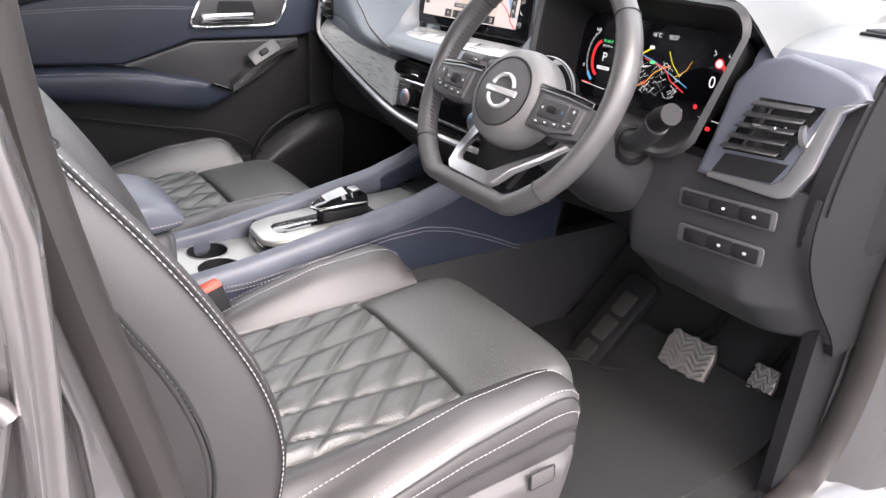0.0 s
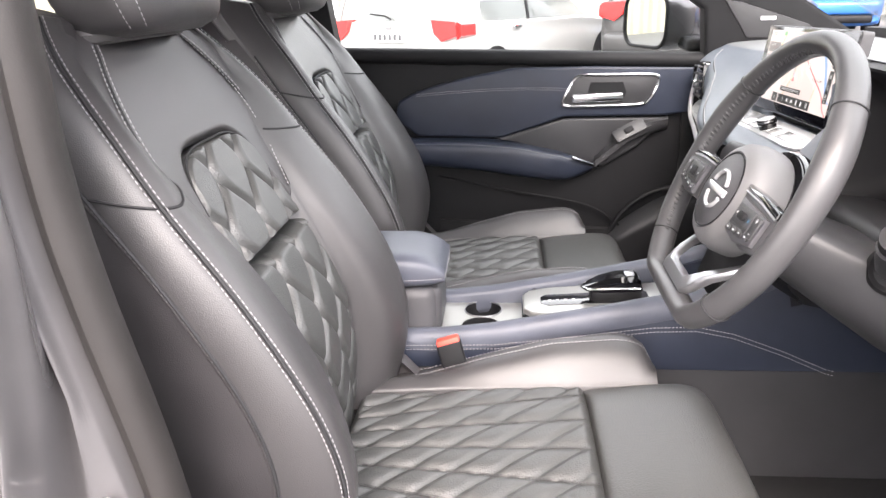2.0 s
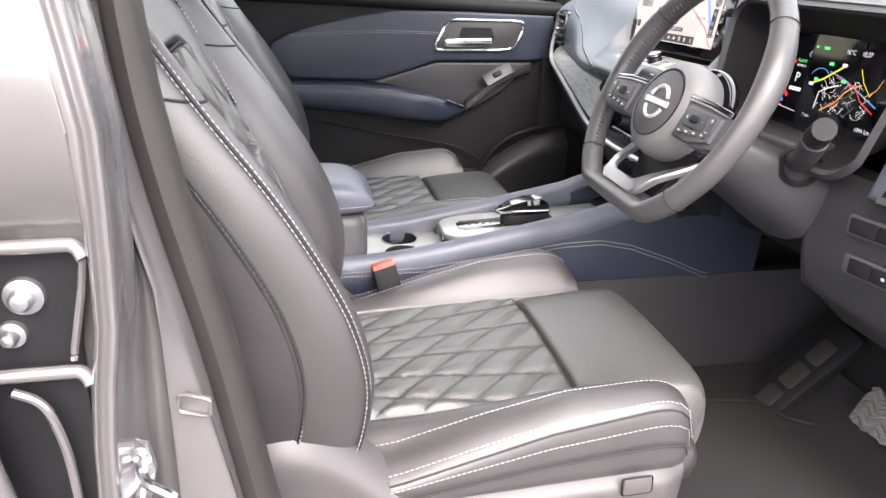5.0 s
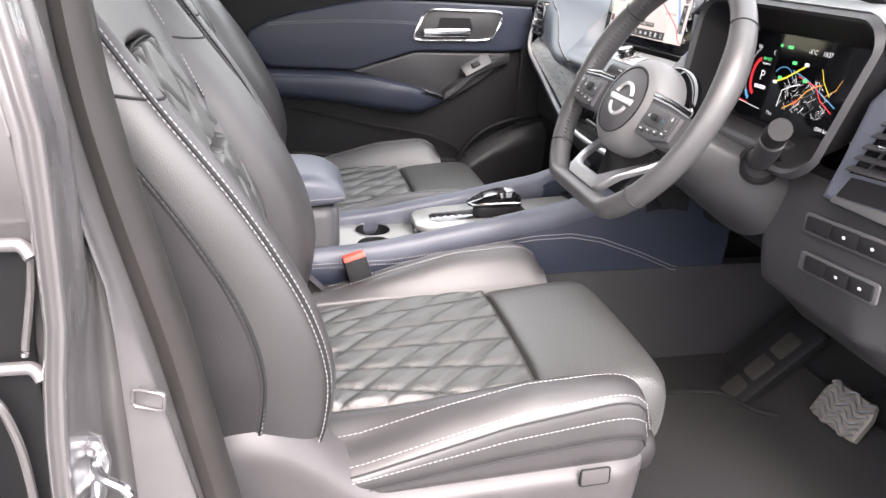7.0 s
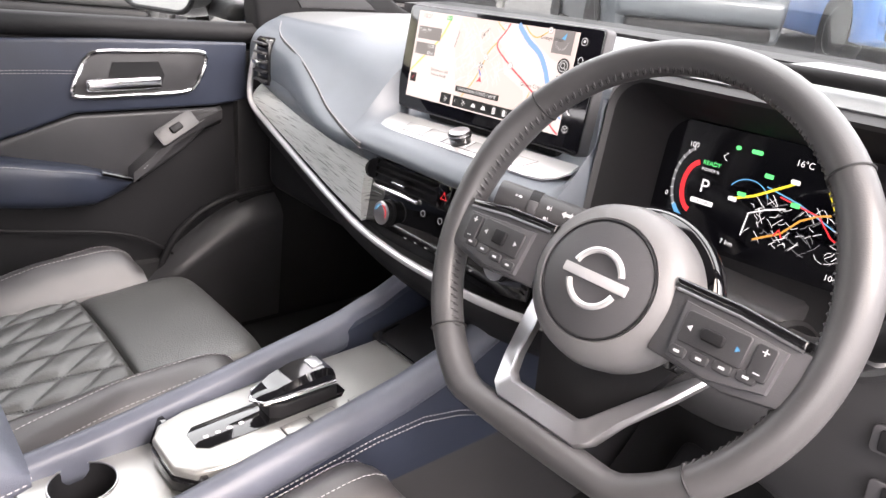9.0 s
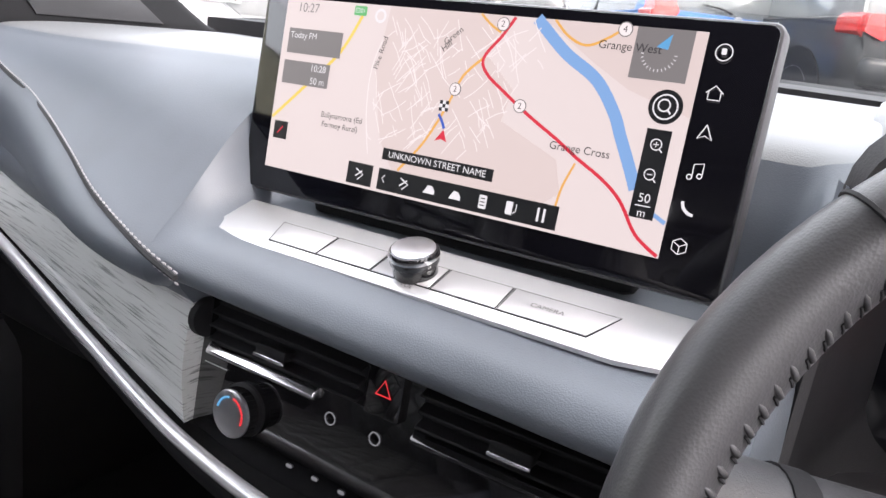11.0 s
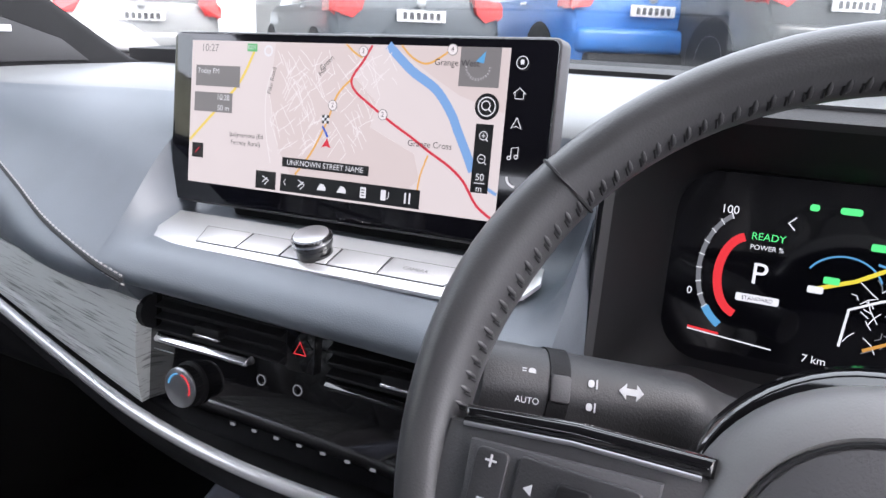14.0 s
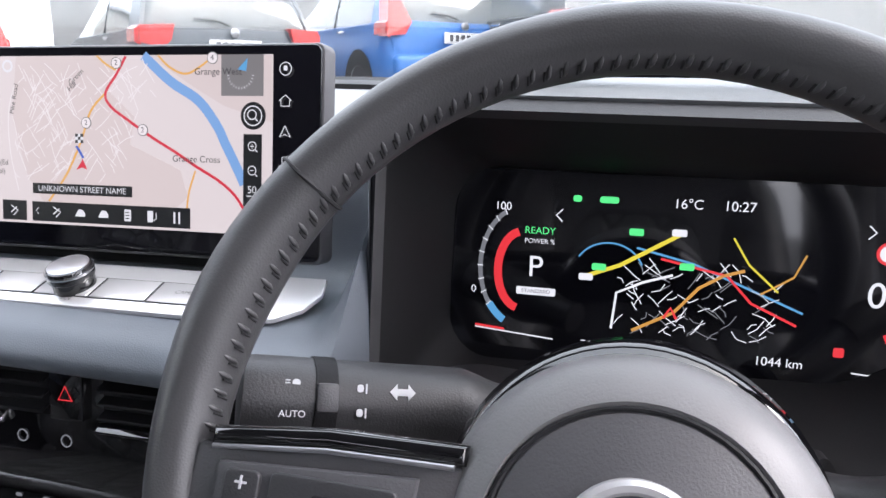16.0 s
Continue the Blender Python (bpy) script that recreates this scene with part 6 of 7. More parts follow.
# door mirror outside
mir = thing("door_mirror", "grey door mirror on the passenger side", "mirror")
mm2 = frame_of((0.520, 0.945, 1.122), (0.42, -1, 0), (0, 0, 1))
shell = [[mm2 @ Vector((u * sc, v * sc, -d)) for u, v in rrect(0.22, 0.155, 0.05, 6)] for sc, d in ((0.98, -0.004), (1.03, 0.02), (1.02, 0.06), (0.9, 0.11), (0.5, 0.145))]
part("mirror_shell", loft(shell), PAINT, mir, "grey painted shell", 60)
part("mirror_rim", tube([mm2 @ Vector((p[0], p[1], 0.006)) for p in rrect(0.205, 0.140, 0.045, 6)], 0.005, 8, True), BLACKPL, mir, "black rim")
part("mirror_glass", plate(rrect(0.203, 0.138, 0.045, 6), 0.003, 0, mm2 @ Matrix.Translation((0, 0, 0.002))), MIRROR, mir, "mirror glass", 0)
part("mirror_arm", rbox((0.63, 0.845, 1.065), (0.07, 0.14, 0.035), 0.012, 3), BLACKPL, mir, "black arm")

# windscreen
ws = part("window_2", slab(lambda u, v: (1.10 - 0.70 * u, (v - 0.5) * (1.50 - 0.20 * u), 1.085 + 0.385 * u + 0.02 * math.sin(math.pi * v) * (1 - u)), 10, 14, (0.004, 0, 0.003)), GLASS)
ws.visible_shadow = False
tagged(ws, "clear windscreen above the dashboard", "window", kind="structure")
tagged(part("windscreen_cowl", slab(lambda u, v: (1.02 + 0.14 * u, (v - 0.5) * 1.52, 1.100 + 0.010 * math.sin(math.pi * v) + 0.006 * u), 4, 14, (0, 0, -0.03)), BLACKPL), "black windscreen base trim", "trim", kind="structure")

# ---- driver's door opening ----
RP = material("pillar_paint", (0.180, 0.172, 0.176), 0.24, metal=0.40, coat=0.7, var=0.06, bump=0.05, bscale=600)
seal_path = cr([(-0.250, -0.690, 1.40), (-0.222, -0.695, 1.28), (-0.213, -0.700, 1.10), (-0.200, -0.702, 1.00), (-0.172, -0.704, 0.86), (-0.146, -0.706, 0.70), (-0.115, -0.708, 0.55), (-0.05, -0.71, 0.47), (0.10, -0.712, 0.425), (0.60, -0.715, 0.425), (0.745, -0.716, 0.45), (0.800, -0.718, 0.58), (0.800, -0.720, 0.78), (0.84, -0.720, 0.98)], 10)
door_seal = tagged(part("door_seal", loft([[p + Vector((0.014 * math.cos(b), 0.022 * math.sin(b), 0.010 * math.cos(b))) for b in [2 * math.pi * j / 12 for j in range(12)]] for p in seal_path]), RUBBER), "black rubber seal round the open driver doorway", "door seal", kind="structure")
pil = []
for i in range(25):
    s = i / 24
    z = 1.45 - 1.05 * s
    xb = lerp_table([(0.45, -0.10), (0.70, -0.158), (0.86, -0.185), (1.0, -0.212), (1.10, -0.225), (1.28, -0.235), (1.45, -0.262)], z)
    g = min(1.0, max(0.0, (1.00 - z) / 0.10))
    rec = min(1.0, max(0.0, (1.03 - z) / 0.06))
    xfl = lerp_table([(0.40, -0.262), (0.78, -0.242), (0.86, -0.236), (0.93, -0.224), (1.05, -0.218), (1.12, -0.228), (1.45, -0.285)], z)
    xg = min(xb - 0.012, -0.208 if z < 1.0 else xb - 0.012)
    sec = [(xb + 0.004, -0.690), (xb - 0.004, -0.722), (xb - 0.008, -0.732), (xg + 0.003, -0.741), (xg, -0.742), (xg - 0.004, -0.738 + 0.014 * g), (0.5 * (xg + xfl) - 0.002, -0.735 + 0.010 * g), (xfl + 0.007, -0.756), (xfl + 0.004, -0.775), (xfl + 0.003, -0.798), (xfl, -0.801), (xfl - 0.004, -0.798), (xfl - 0.0065, -0.798), (xfl - 0.009, -0.803), (xfl - 0.014, -0.803 + 0.012 * rec), (xfl - 0.020, -0.806 + 0.042 * rec), (xfl - 0.070, -0.815 + 0.051 * rec), (xfl - 0.16, -0.82 + 0.05 * rec), (xfl - 0.16, -0.66), (xb - 0.03, -0.66)]
    sec = [(x, y + 0.10 * max(0, z - 1.05)) for x, y in sec]
    pil.append([Vector((p.x, p.y, z)) for p in cr([(x, y, 0) for x, y in sec], 4, closed=True)])
bp = tagged(part("pillar_driver", loft(pil), RP), "gunmetal painted door pillar beside the driver seat", "pillar", kind="structure")
striker = thing("door_striker", "zinc door latch striker bolted to the pillar", "latch")
sm = frame_of((-0.232, -0.757, 0.775), (0.95, -0.25, -0.16), (0.16, 0, 1))
part("striker_plate", plate([(-0.010, -0.030), (0.010, -0.030), (0.012, 0.010), (0.004, 0.032), (-0.006, 0.032), (-0.012, 0.010)], 0.004, 0.001, sm), CHROME, striker, "zinc plate")
part("striker_loop", tube(cr([sm @ Vector(p) for p in [(0.0, -0.016, 0.0), (0.012, -0.016, 0.022), (0.034, -0.012, 0.026), (0.036, 0.006, 0.026), (0.012, 0.010, 0.020), (0.0, 0.010, 0.0)]], 5), 0.0042, 8), CHROME, striker, "zinc loop")
for v0 in (0.020, -0.024):
    part("striker_screw", lathe([(0.0065, 0), (0.0065, 0.003), (0.004, 0.004), (0.0, 0.002)], 16, sm @ Matrix.Translation((-0.001, v0, 0.004))), SATIN, striker, "screw")
pm = frame_of((-0.188, -0.7405, 0.825), (0.95, -0.28, -0.10), (0.10, 0, 1))
part("pillar_plug", tube([pm @ Vector((p[0], p[1], 0.004)) for p in rrect(0.026, 0.016, 0.004, 3)], 0.0016, 6, True), RP, bp, "pressed plug")
part("pillar_plug", plate(rrect(0.026, 0.016, 0.004, 3), 0.003, 0.001, pm), RP, bp)
# front edge of the rear door beyond the pillar
rd = tagged(part("door_3", slab(lambda u, v: (-0.300 - 0.55 * u - 0.035 * v, -0.806 - 0.04 * min(1, u * 6), 0.40 + 0.62 * v), 10, 16, (0, 0.05, 0)), RP), "gunmetal grey rear door with pressed ribs", "door", kind="structure")
# black plate added here to stand for the shade inside the recess
part("recess_shade_plate", plate([(-0.330, 0.45), (-0.272, 0.45), (-0.258, 0.80), (-0.254, 0.90), (-0.243, 0.974), (-0.330, 0.974)], 0.004, 0, frame_of((0, -0.767, 0), (1, 0, 0), (0, 0, 1))), BLACKPL, bp, "black plate added to darken the shadowed hinge recess")
for z0, x1 in ((0.980, -0.238), (0.887, -0.246)):
    part("pillar_rib", tube(cr([(-0.335, -0.785, z0 - 0.001), (x1 - 0.020, -0.785, z0), (x1 - 0.006, -0.786, z0 - 0.001), (x1, -0.790, z0 - 0.008)], 5), 0.0052, 10), RP, bp, "bright pressed rib")
part("pillar_rib", tube(cr([(-0.300, -0.782, 0.872), (-0.284, -0.782, 0.862), (-0.276, -0.782, 0.840), (-0.272, -0.782, 0.80), (-0.272, -0.782, 0.70)], 5), 0.0035, 8), RP, bp)
part("recess_edge", tube(cr([(-0.240, -0.786, 0.972), (-0.246, -0.780, 0.945), (-0.256, -0.778, 0.905), (-0.258, -0.780, 0.893)], 5), 0.0028, 8), RP, bp)
for zb, rb in ((0.940, 0.0080), (0.912, 0.0058)):
    hb = part("hinge_bolt", lathe([(rb * 1.7, 0), (rb * 1.6, 0.004), (rb, 0.005), (rb, 0.010), (rb * 0.7, 0.013), (0, 0.014)], 24, frame_of((-0.284 - 0.012 * (zb < 0.92), -0.771, zb), (1, 0, 0), (0, 0.0, 1))), SATIN, bp, "zinc hinge bolt")
part("door_flange", tube(cr([(-0.296, -0.806, 0.42), (-0.300, -0.808, 0.70), (-0.318, -0.808, 0.86), (-0.336, -0.806, 1.02)], 6), 0.009, 10), RP, rd)
tagged(part("sill_driver", loft([[Vector((x, y, z)) for y, z in ((-0.66, 0.40), (-0.70, 0.425), (-0.735, 0.420), (-0.79, 0.385), (-0.81, 0.33), (-0.66, 0.33))] for x in (-0.45, 0.9)]), PAINT), "grey painted door sill with scuff plate", "sill", kind="structure")
tagged(part("pillar_front_driver", loft([[Vector((x + dx, y, z)) for dx, y in ((-0.02, -0.690), (0.0, -0.725), (0.06, -0.76), (0.25, -0.80), (0.25, -0.66), (0.05, -0.66))] for x, z in ((0.80, 0.40), (0.825, 0.60), (0.83, 0.80), (0.86, 0.98), (0.90, 1.08))]), PAINT), "gunmetal painted front door pillar", "pillar", kind="structure")
tagged(part("kick_panel", slab(lambda u, v: (0.70 + 0.30 * u, -0.690, 0.40 + 0.31 * v + 0.25 * u * v), 8, 6, (0, 0.02, 0)), BLACKPL), "charcoal kick panel beside the pedals", "trim", kind="structure")
tagged(part("roof_pillar_driver", tube(cr([(0.86, -0.72, 1.06), (0.62, -0.69, 1.26), (0.40, -0.665, 1.41), (0.10, -0.66, 1.47), (-0.25, -0.665, 1.47), (-1.4, -0.66, 1.43)], 6), 0.035, 10), BLACKPL), "black roof rail above the driver door", "pillar", kind="structure")
tagged(part("footwell_side", slab(lambda u, v: (0.58 + 0.56 * u, 0.705, 0.38 + 0.62 * v), 6, 6, (0, 0.04, 0)), CARPET), "black carpeted passenger footwell side", "trim", kind="structure")

# ---- pictures on the touchscreen ----
def lit(name, c, e=0.85):
    return material(name, c, 0.4, emit=e, var=0)


M_LAND, M_LAND2, M_ROADW = lit("map_land", (0.80, 0.72, 0.70)), lit("map_park", (0.74, 0.64, 0.61)), lit("map_white_road", (0.93, 0.87, 0.86))
M_BLUE, M_RED, M_ORANGE, M_YELLOW = lit("map_river", (0.22, 0.42, 0.75)), lit("map_red_road", (0.72, 0.03, 0.06)), lit("map_orange_road", (0.85, 0.45, 0.10)), lit("map_yellow_road", (0.90, 0.68, 0.12))
M_DARK, M_GREYBOX, M_TEXT, M_ICON, M_GREEN = lit("map_dark_tile", (0.012, 0.014, 0.018), 0.3), lit("map_grey_tile", (0.22, 0.21, 0.21)), lit("map_text", (0.06, 0.06, 0.07), 0.3), lit("icon_white", (0.85, 0.86, 0.88)), lit("map_green_tile", (0.10, 0.50, 0.16))
SC = SCR @ Matrix.Translation((0, 0, 0.0022))
mapp = part("map_picture", plate([(-0.1468, 0.0627), (0.1340, 0.0627), (0.1340, -0.0525), (-0.1468, -0.0525)], 0.0002, 0, SC), M_LAND, screen, "pale road map", 0)
flat(screen, "map_area", [(-0.06, 0.0625), (-0.064, 0.02), (-0.052, -0.02), (-0.03, -0.05), (0.05, -0.05), (0.074, -0.03), (0.068, -0.012), (0.03, 0.004), (0.034, 0.022), (0.013, 0.04), (0.022, 0.0625)], M_LAND2, SC, 0.0004)
flat(screen, "map_area", [(0.045, 0.0625), (0.134, 0.0625), (0.134, 0.02), (0.10, 0.03), (0.078, 0.042)], M_LAND2, SC, 0.0004)
rng = random.Random(11)
for k in range(170):
    u, v = rng.uniform(-0.062, 0.05), rng.uniform(-0.024, 0.060)
    a = rng.choice((0.7, 2.3, 0.95, 2.0)) + rng.uniform(-0.25, 0.25)
    L = rng.uniform(0.006, 0.022)
    pts = [(u, v), (u + L * 0.5 * math.cos(a), v + L * 0.5 * math.sin(a) + rng.uniform(-0.002, 0.002)), (u + L * math.cos(a), v + L * math.sin(a))]
    if all(-0.066 < p[0] < 0.050 and -0.024 < p[1] < 0.062 and p[0] < 0.034 + 0.5 * p[1] for p in pts):
        stroke(screen, "map_street", pts, 0.00055, M_ROADW, SC, 0.00065)
def road(pts, w, mat, lift):
    stroke(screen, "map_road", [(p.x, p.y) for p in cr([(a, b, 0) for a, b in pts], 6)], w, mat, SC, lift)
road([(-0.054, 0.0600), (-0.0665, 0.0285), (-0.0665, -0.002), (-0.06, -0.03)], 0.0007, M_ROADW, 0.0005)
road([(0.0406, 0.0625), (0.0608, 0.0457), (0.0813, 0.0334), (0.0944, 0.0179), (0.1009, 0.0059), (0.1095, -0.0100), (0.1145, -0.0200)], 0.0066, M_BLUE, 0.0006)
road([(0.1250, -0.0300), (0.1335, -0.0340)], 0.0022, M_BLUE, 0.0006)
road([(-0.0810, 0.0550), (-0.0946, 0.0308), (-0.1186, 0.0073), (-0.1457, -0.0181)], 0.0022, M_YELLOW, 0.0007)
road([(0.0116, 0.0379), (-0.0001, 0.0258), (-0.0081, 0.0057), (-0.0199, -0.0172), (-0.0349, -0.0365)], 0.0016, M_ORANGE, 0.0007)
road([(0.0049, 0.0625), (0.0120, 0.0570), (0.0196, 0.0530)], 0.0014, M_ORANGE, 0.0007)
road([(0.0516, 0.0625), (0.0609, 0.0544), (0.0723, 0.0505), (0.0835, 0.0555), (0.0922, 0.0620)], 0.0014, M_ORANGE, 0.0007)
road([(0.0793, -0.0122), (0.0745, -0.0266), (0.0727, -0.0407)], 0.0013, M_ORANGE, 0.0007)
road([(0.0274, 0.0620), (0.0207, 0.0510), (0.0116, 0.0379), (0.0154, 0.0291), (0.0290, 0.0199), (0.0476, 0.0086), (0.0654, -0.0009), (0.0794, -0.0092), (0.0962, -0.0182), (0.1083, -0.0277), (0.1197, -0.0429), (0.1332, -0.0516)], 0.0019, M_RED, 0.0008)
for u, v in ((0.0203, 0.0576), (-0.0036, 0.0178), (0.0402, 0.0136), (0.0918, 0.0605)):
    flat(screen, "road_shield", disc(0.0040, 20, u, v), M_GREYBOX, SC, 0.0009)
    flat(screen, "road_shield", disc(0.0034, 20, u, v), M_ROADW, SC, 0.0011)
    text("2" if u < 0.09 else "4", 0.0050, M_TEXT, SC @ Matrix.Translation((u, v, 0.0014)), screen)
for i in range(3):
    for j in range(3):
        flat(screen, "goal_flag", rrect(0.0021, 0.0021, 0.0001, 1, -0.0112 + 0.0021 * i, 0.0051 + 0.0021 * j), M_TEXT if (i + j) % 2 == 0 else M_ICON, SC, 0.0012)
road([(-0.0119, 0.0020), (-0.0095, -0.0010), (-0.0064, -0.0060)], 0.0018, lit("route_blue", (0.04, 0.12, 0.55)), 0.0011)
flat(screen, "position_arrow", [(-0.0065, -0.0068), (-0.0115, -0.0142), (-0.0072, -0.0125), (-0.0030, -0.0138)], M_RED, SC, 0.0013)
for pts, mat in (([(-0.1405, 0.0430), (-0.0940, 0.0430), (-0.0940, 0.0265), (-0.1405, 0.0265)], M_GREYBOX), ([(-0.1412, 0.0216), (-0.1008, 0.0216), (-0.1008, 0.0060), (-0.1412, 0.0060)], M_GREYBOX),
                 ([(0.0983, 0.0625), (0.1280, 0.0625), (0.1280, 0.0364), (0.0983, 0.0364)], M_GREYBOX), ([(0.1143, 0.0123), (0.1272, 0.0123), (0.1272, -0.0340), (0.1143, -0.0340)], M_DARK),
                 ([(-0.0475, -0.0242), (0.0319, -0.0242), (0.0319, -0.0315), (-0.0475, -0.0315)], M_DARK), ([(-0.0730, -0.0368), (-0.0530, -0.0368), (-0.0530, -0.0507), (-0.0730, -0.0507)], M_DARK),
                 ([(-0.0482, -0.0371), (0.0758, -0.0371), (0.0758, -0.0507), (-0.0482, -0.0507)], M_DARK), ([(-0.1420, -0.0200), (-0.1300, -0.0200), (-0.1300, -0.0320), (-0.1420, -0.0320)], M_DARK)):
    flat(screen, "screen_tile", pts, mat, SC, 0.0012)
flat(screen, "screen_tile", disc(0.0088, 28, 0.1210, 0.0239), M_DARK, SC, 0.0012)
flat(screen, "road_sign", rrect(0.0098, 0.0060, 0.0008, 2, -0.0826, 0.0579), M_GREEN, SC, 0.0012)
for body, size, u, v, mat, al in (("10:27", 0.0084, -0.1261, 0.0566, M_GREYBOX, "CENTER"), ("E201", 0.0042, -0.0826, 0.0579, M_ICON, "CENTER"), ("Today FM", 0.0058, -0.1388, 0.0384, M_ICON, "LEFT"),
                                  ("10:28", 0.0062, -0.1035, 0.0178, M_ICON, "RIGHT"), ("50 m", 0.0062, -0.1035, 0.0094, M_ICON, "RIGHT"), ("Ballynamona (Ed", 0.0052, -0.0847, -0.0107, M_TEXT, "CENTER"),
                                  ("Fermoy Rural)", 0.0052, -0.0852, -0.0168, M_TEXT, "CENTER"), ("Grange West", 0.0062, 0.0960, 0.0516, M_TEXT, "CENTER"), ("Grange Cross", 0.0062, 0.0803, -0.0048, M_TEXT, "CENTER"),
                                  ("UNKNOWN STREET NAME", 0.0058, -0.0078, -0.0279, M_ICON, "CENTER"), ("50", 0.0066, 0.1206, -0.0235, M_ICON, "CENTER"), ("m", 0.0062, 0.1206, -0.0312, M_ICON, "CENTER")):
    text(body, size, mat, SC @ Matrix.Translation((u, v, 0.0016)), screen, align=al)
text("Green", 0.0055, M_TEXT, SC @ Matrix.Translation((-0.0108, 0.0483, 0.0016)) @ pose(0, 0, 0, 0, 0, 42), screen)
text("Hill", 0.0055, M_TEXT, SC @ Matrix.Translation((-0.0142, 0.0420, 0.0016)) @ pose(0, 0, 0, 0, 0, 42), screen)
text("Pike Road", 0.0052, M_TEXT, SC @ Matrix.Translation((-0.0614, 0.0334, 0.0016)) @ pose(0, 0, 0, 0, 0, 78), screen)
stroke(screen, "scale_rule", [(0.1165, -0.0274), (0.1247, -0.0274)], 0.0006, M_ICON, SC, 0.0016)
stroke(screen, "compass_needle", [(-0.1385, -0.0285), (-0.1340, -0.0235)], 0.0010, M_RED, SC, 0.0016)
flat(screen, "north_arrow", [(0.1100, 0.0530), (0.1170, 0.0600), (0.1160, 0.0520)], LIT_BLUE, SC, 0.0016)
for k in range(14):
    a = radians(185 + 170 * k / 13)
    stroke(screen, "dial_tick", [(0.112 + 0.008 * math.cos(a), 0.050 + 0.008 * math.sin(a)), (0.112 + 0.0095 * math.cos(a), 0.050 + 0.0095 * math.sin(a))], 0.0004, M_ICON, SC, 0.0016)
def ringline(u, v, r, w=0.0006, name="screen_symbol", a0=0, a1=360):
    stroke(screen, name, arcpts(u, v, r, r, a0, a1, 20), w, M_ICON, SC, 0.0017)
for v in (0.0046, -0.0109):
    ringline(0.1206, v, 0.0028)
    stroke(screen, "screen_symbol", [(0.1192, v), (0.1220, v)], 0.0005, M_ICON, SC, 0.0017)
    stroke(screen, "screen_symbol", [(0.1227, v - 0.0021), (0.1243, v - 0.0037)], 0.0007, M_ICON, SC, 0.0017)
stroke(screen, "screen_symbol", [(0.1206, 0.0060), (0.1206, 0.0032)], 0.0005, M_ICON, SC, 0.0017)
ringline(0.1203, 0.0246, 0.0030, 0.0008)
ringline(0.1210, 0.0239, 0.0062, 0.0008)
stroke(screen, "screen_symbol", [(0.1225, 0.0224), (0.1243, 0.0206)], 0.0009, M_ICON, SC, 0.0017)
ringline(-0.0661, 0.0558, 0.0036, 0.0016)
for i, u in enumerate((-0.063, -0.0437, -0.0278, -0.009, 0.0094, 0.0286, 0.047, 0.066)):
    if i == 1:
        stroke(screen, "screen_symbol", [(u + 0.001, -0.0410), (u - 0.0012, -0.0434), (u + 0.001, -0.0458)], 0.0006, M_ICON, SC, 0.0017)
        continue
    if i in (3, 4):
        flat(screen, "screen_symbol", [(u - 0.0040, -0.0462), (u + 0.0040, -0.0462), (u + 0.0040, -0.0440), (u + 0.002, -0.0415), (u - 0.001, -0.0412), (u - 0.0028, -0.0440)], M_ICON, SC, 0.0016)
    elif i == 5:
        flat(screen, "screen_symbol", rrect(0.0050, 0.0080, 0.0006, 2, u, -0.0438), M_ICON, SC, 0.0016)
        for dv in (-0.002, 0, 0.002):
            flat(screen, "screen_symbol", rrect(0.0030, 0.0007, 0.0002, 1, u, -0.0438 + dv), M_DARK, SC, 0.0019)
    elif i == 6:
        flat(screen, "screen_symbol", rrect(0.0042, 0.0076, 0.0006, 2, u - 0.001, -0.0438), M_ICON, SC, 0.0016)
        stroke(screen, "screen_symbol", [(u + 0.0015, -0.0465), (u + 0.0034, -0.0450), (u + 0.0034, -0.0410)], 0.0006, M_ICON, SC, 0.0016)
    elif i == 7:
        for du in (-0.0018, 0.0018):
            stroke(screen, "screen_symbol", [(u + du, -0.0400), (u + du, -0.0478)], 0.0014, M_ICON, SC, 0.0016)
    else:
        stroke(screen, "screen_symbol", [(u - 0.003, -0.0405), (u + 0.003, -0.0440), (u - 0.001, -0.0475)], 0.0009, M_ICON, SC, 0.0016)
        stroke(screen, "screen_symbol", [(u - 0.003, -0.0455), (u + 0.002, -0.0415)], 0.0009, M_ICON, SC, 0.0016)
U = 0.1433
ringline(U, 0.0534, 0.0040)
flat(screen, "screen_symbol", rrect(0.0024, 0.003, 0.0005, 2, U, 0.0538), M_ICON, SC, 0.0017)
stroke(screen, "screen_symbol", [(U - 0.0042, 0.0335), (U, 0.0372), (U + 0.0042, 0.0335)], 0.0006, M_ICON, SC, 0.0017)
stroke(screen, "screen_symbol", [(U - 0.003, 0.0342), (U - 0.003, 0.0302), (U + 0.003, 0.0302), (U + 0.003, 0.0342)], 0.0006, M_ICON, SC, 0.0017)
stroke(screen, "screen_symbol", [(U, 0.0180), (U - 0.0036, 0.0108), (U, 0.0125), (U + 0.0036, 0.0108), (U, 0.0180)], 0.0006, M_ICON, SC, 0.0017)
stroke(screen, "screen_symbol", [(U - 0.0018, -0.0085), (U - 0.0018, -0.0020), (U + 0.0030, -0.0010), (U + 0.0030, -0.0075)], 0.0006, M_ICON, SC, 0.0017)
ringline(U - 0.0030, -0.0085, 0.0012)
ringline(U + 0.0018, -0.0075, 0.0012)
stroke(screen, "screen_symbol", arcpts(U + 0.003, -0.0210, 0.0062, 0.0062, 180, 270, 10), 0.0016, M_ICON, SC, 0.0017)
hexa = [(U + 0.0042 * math.cos(radians(90 + 60 * i)), -0.0438 + 0.0042 * math.sin(radians(90 + 60 * i))) for i in range(7)]
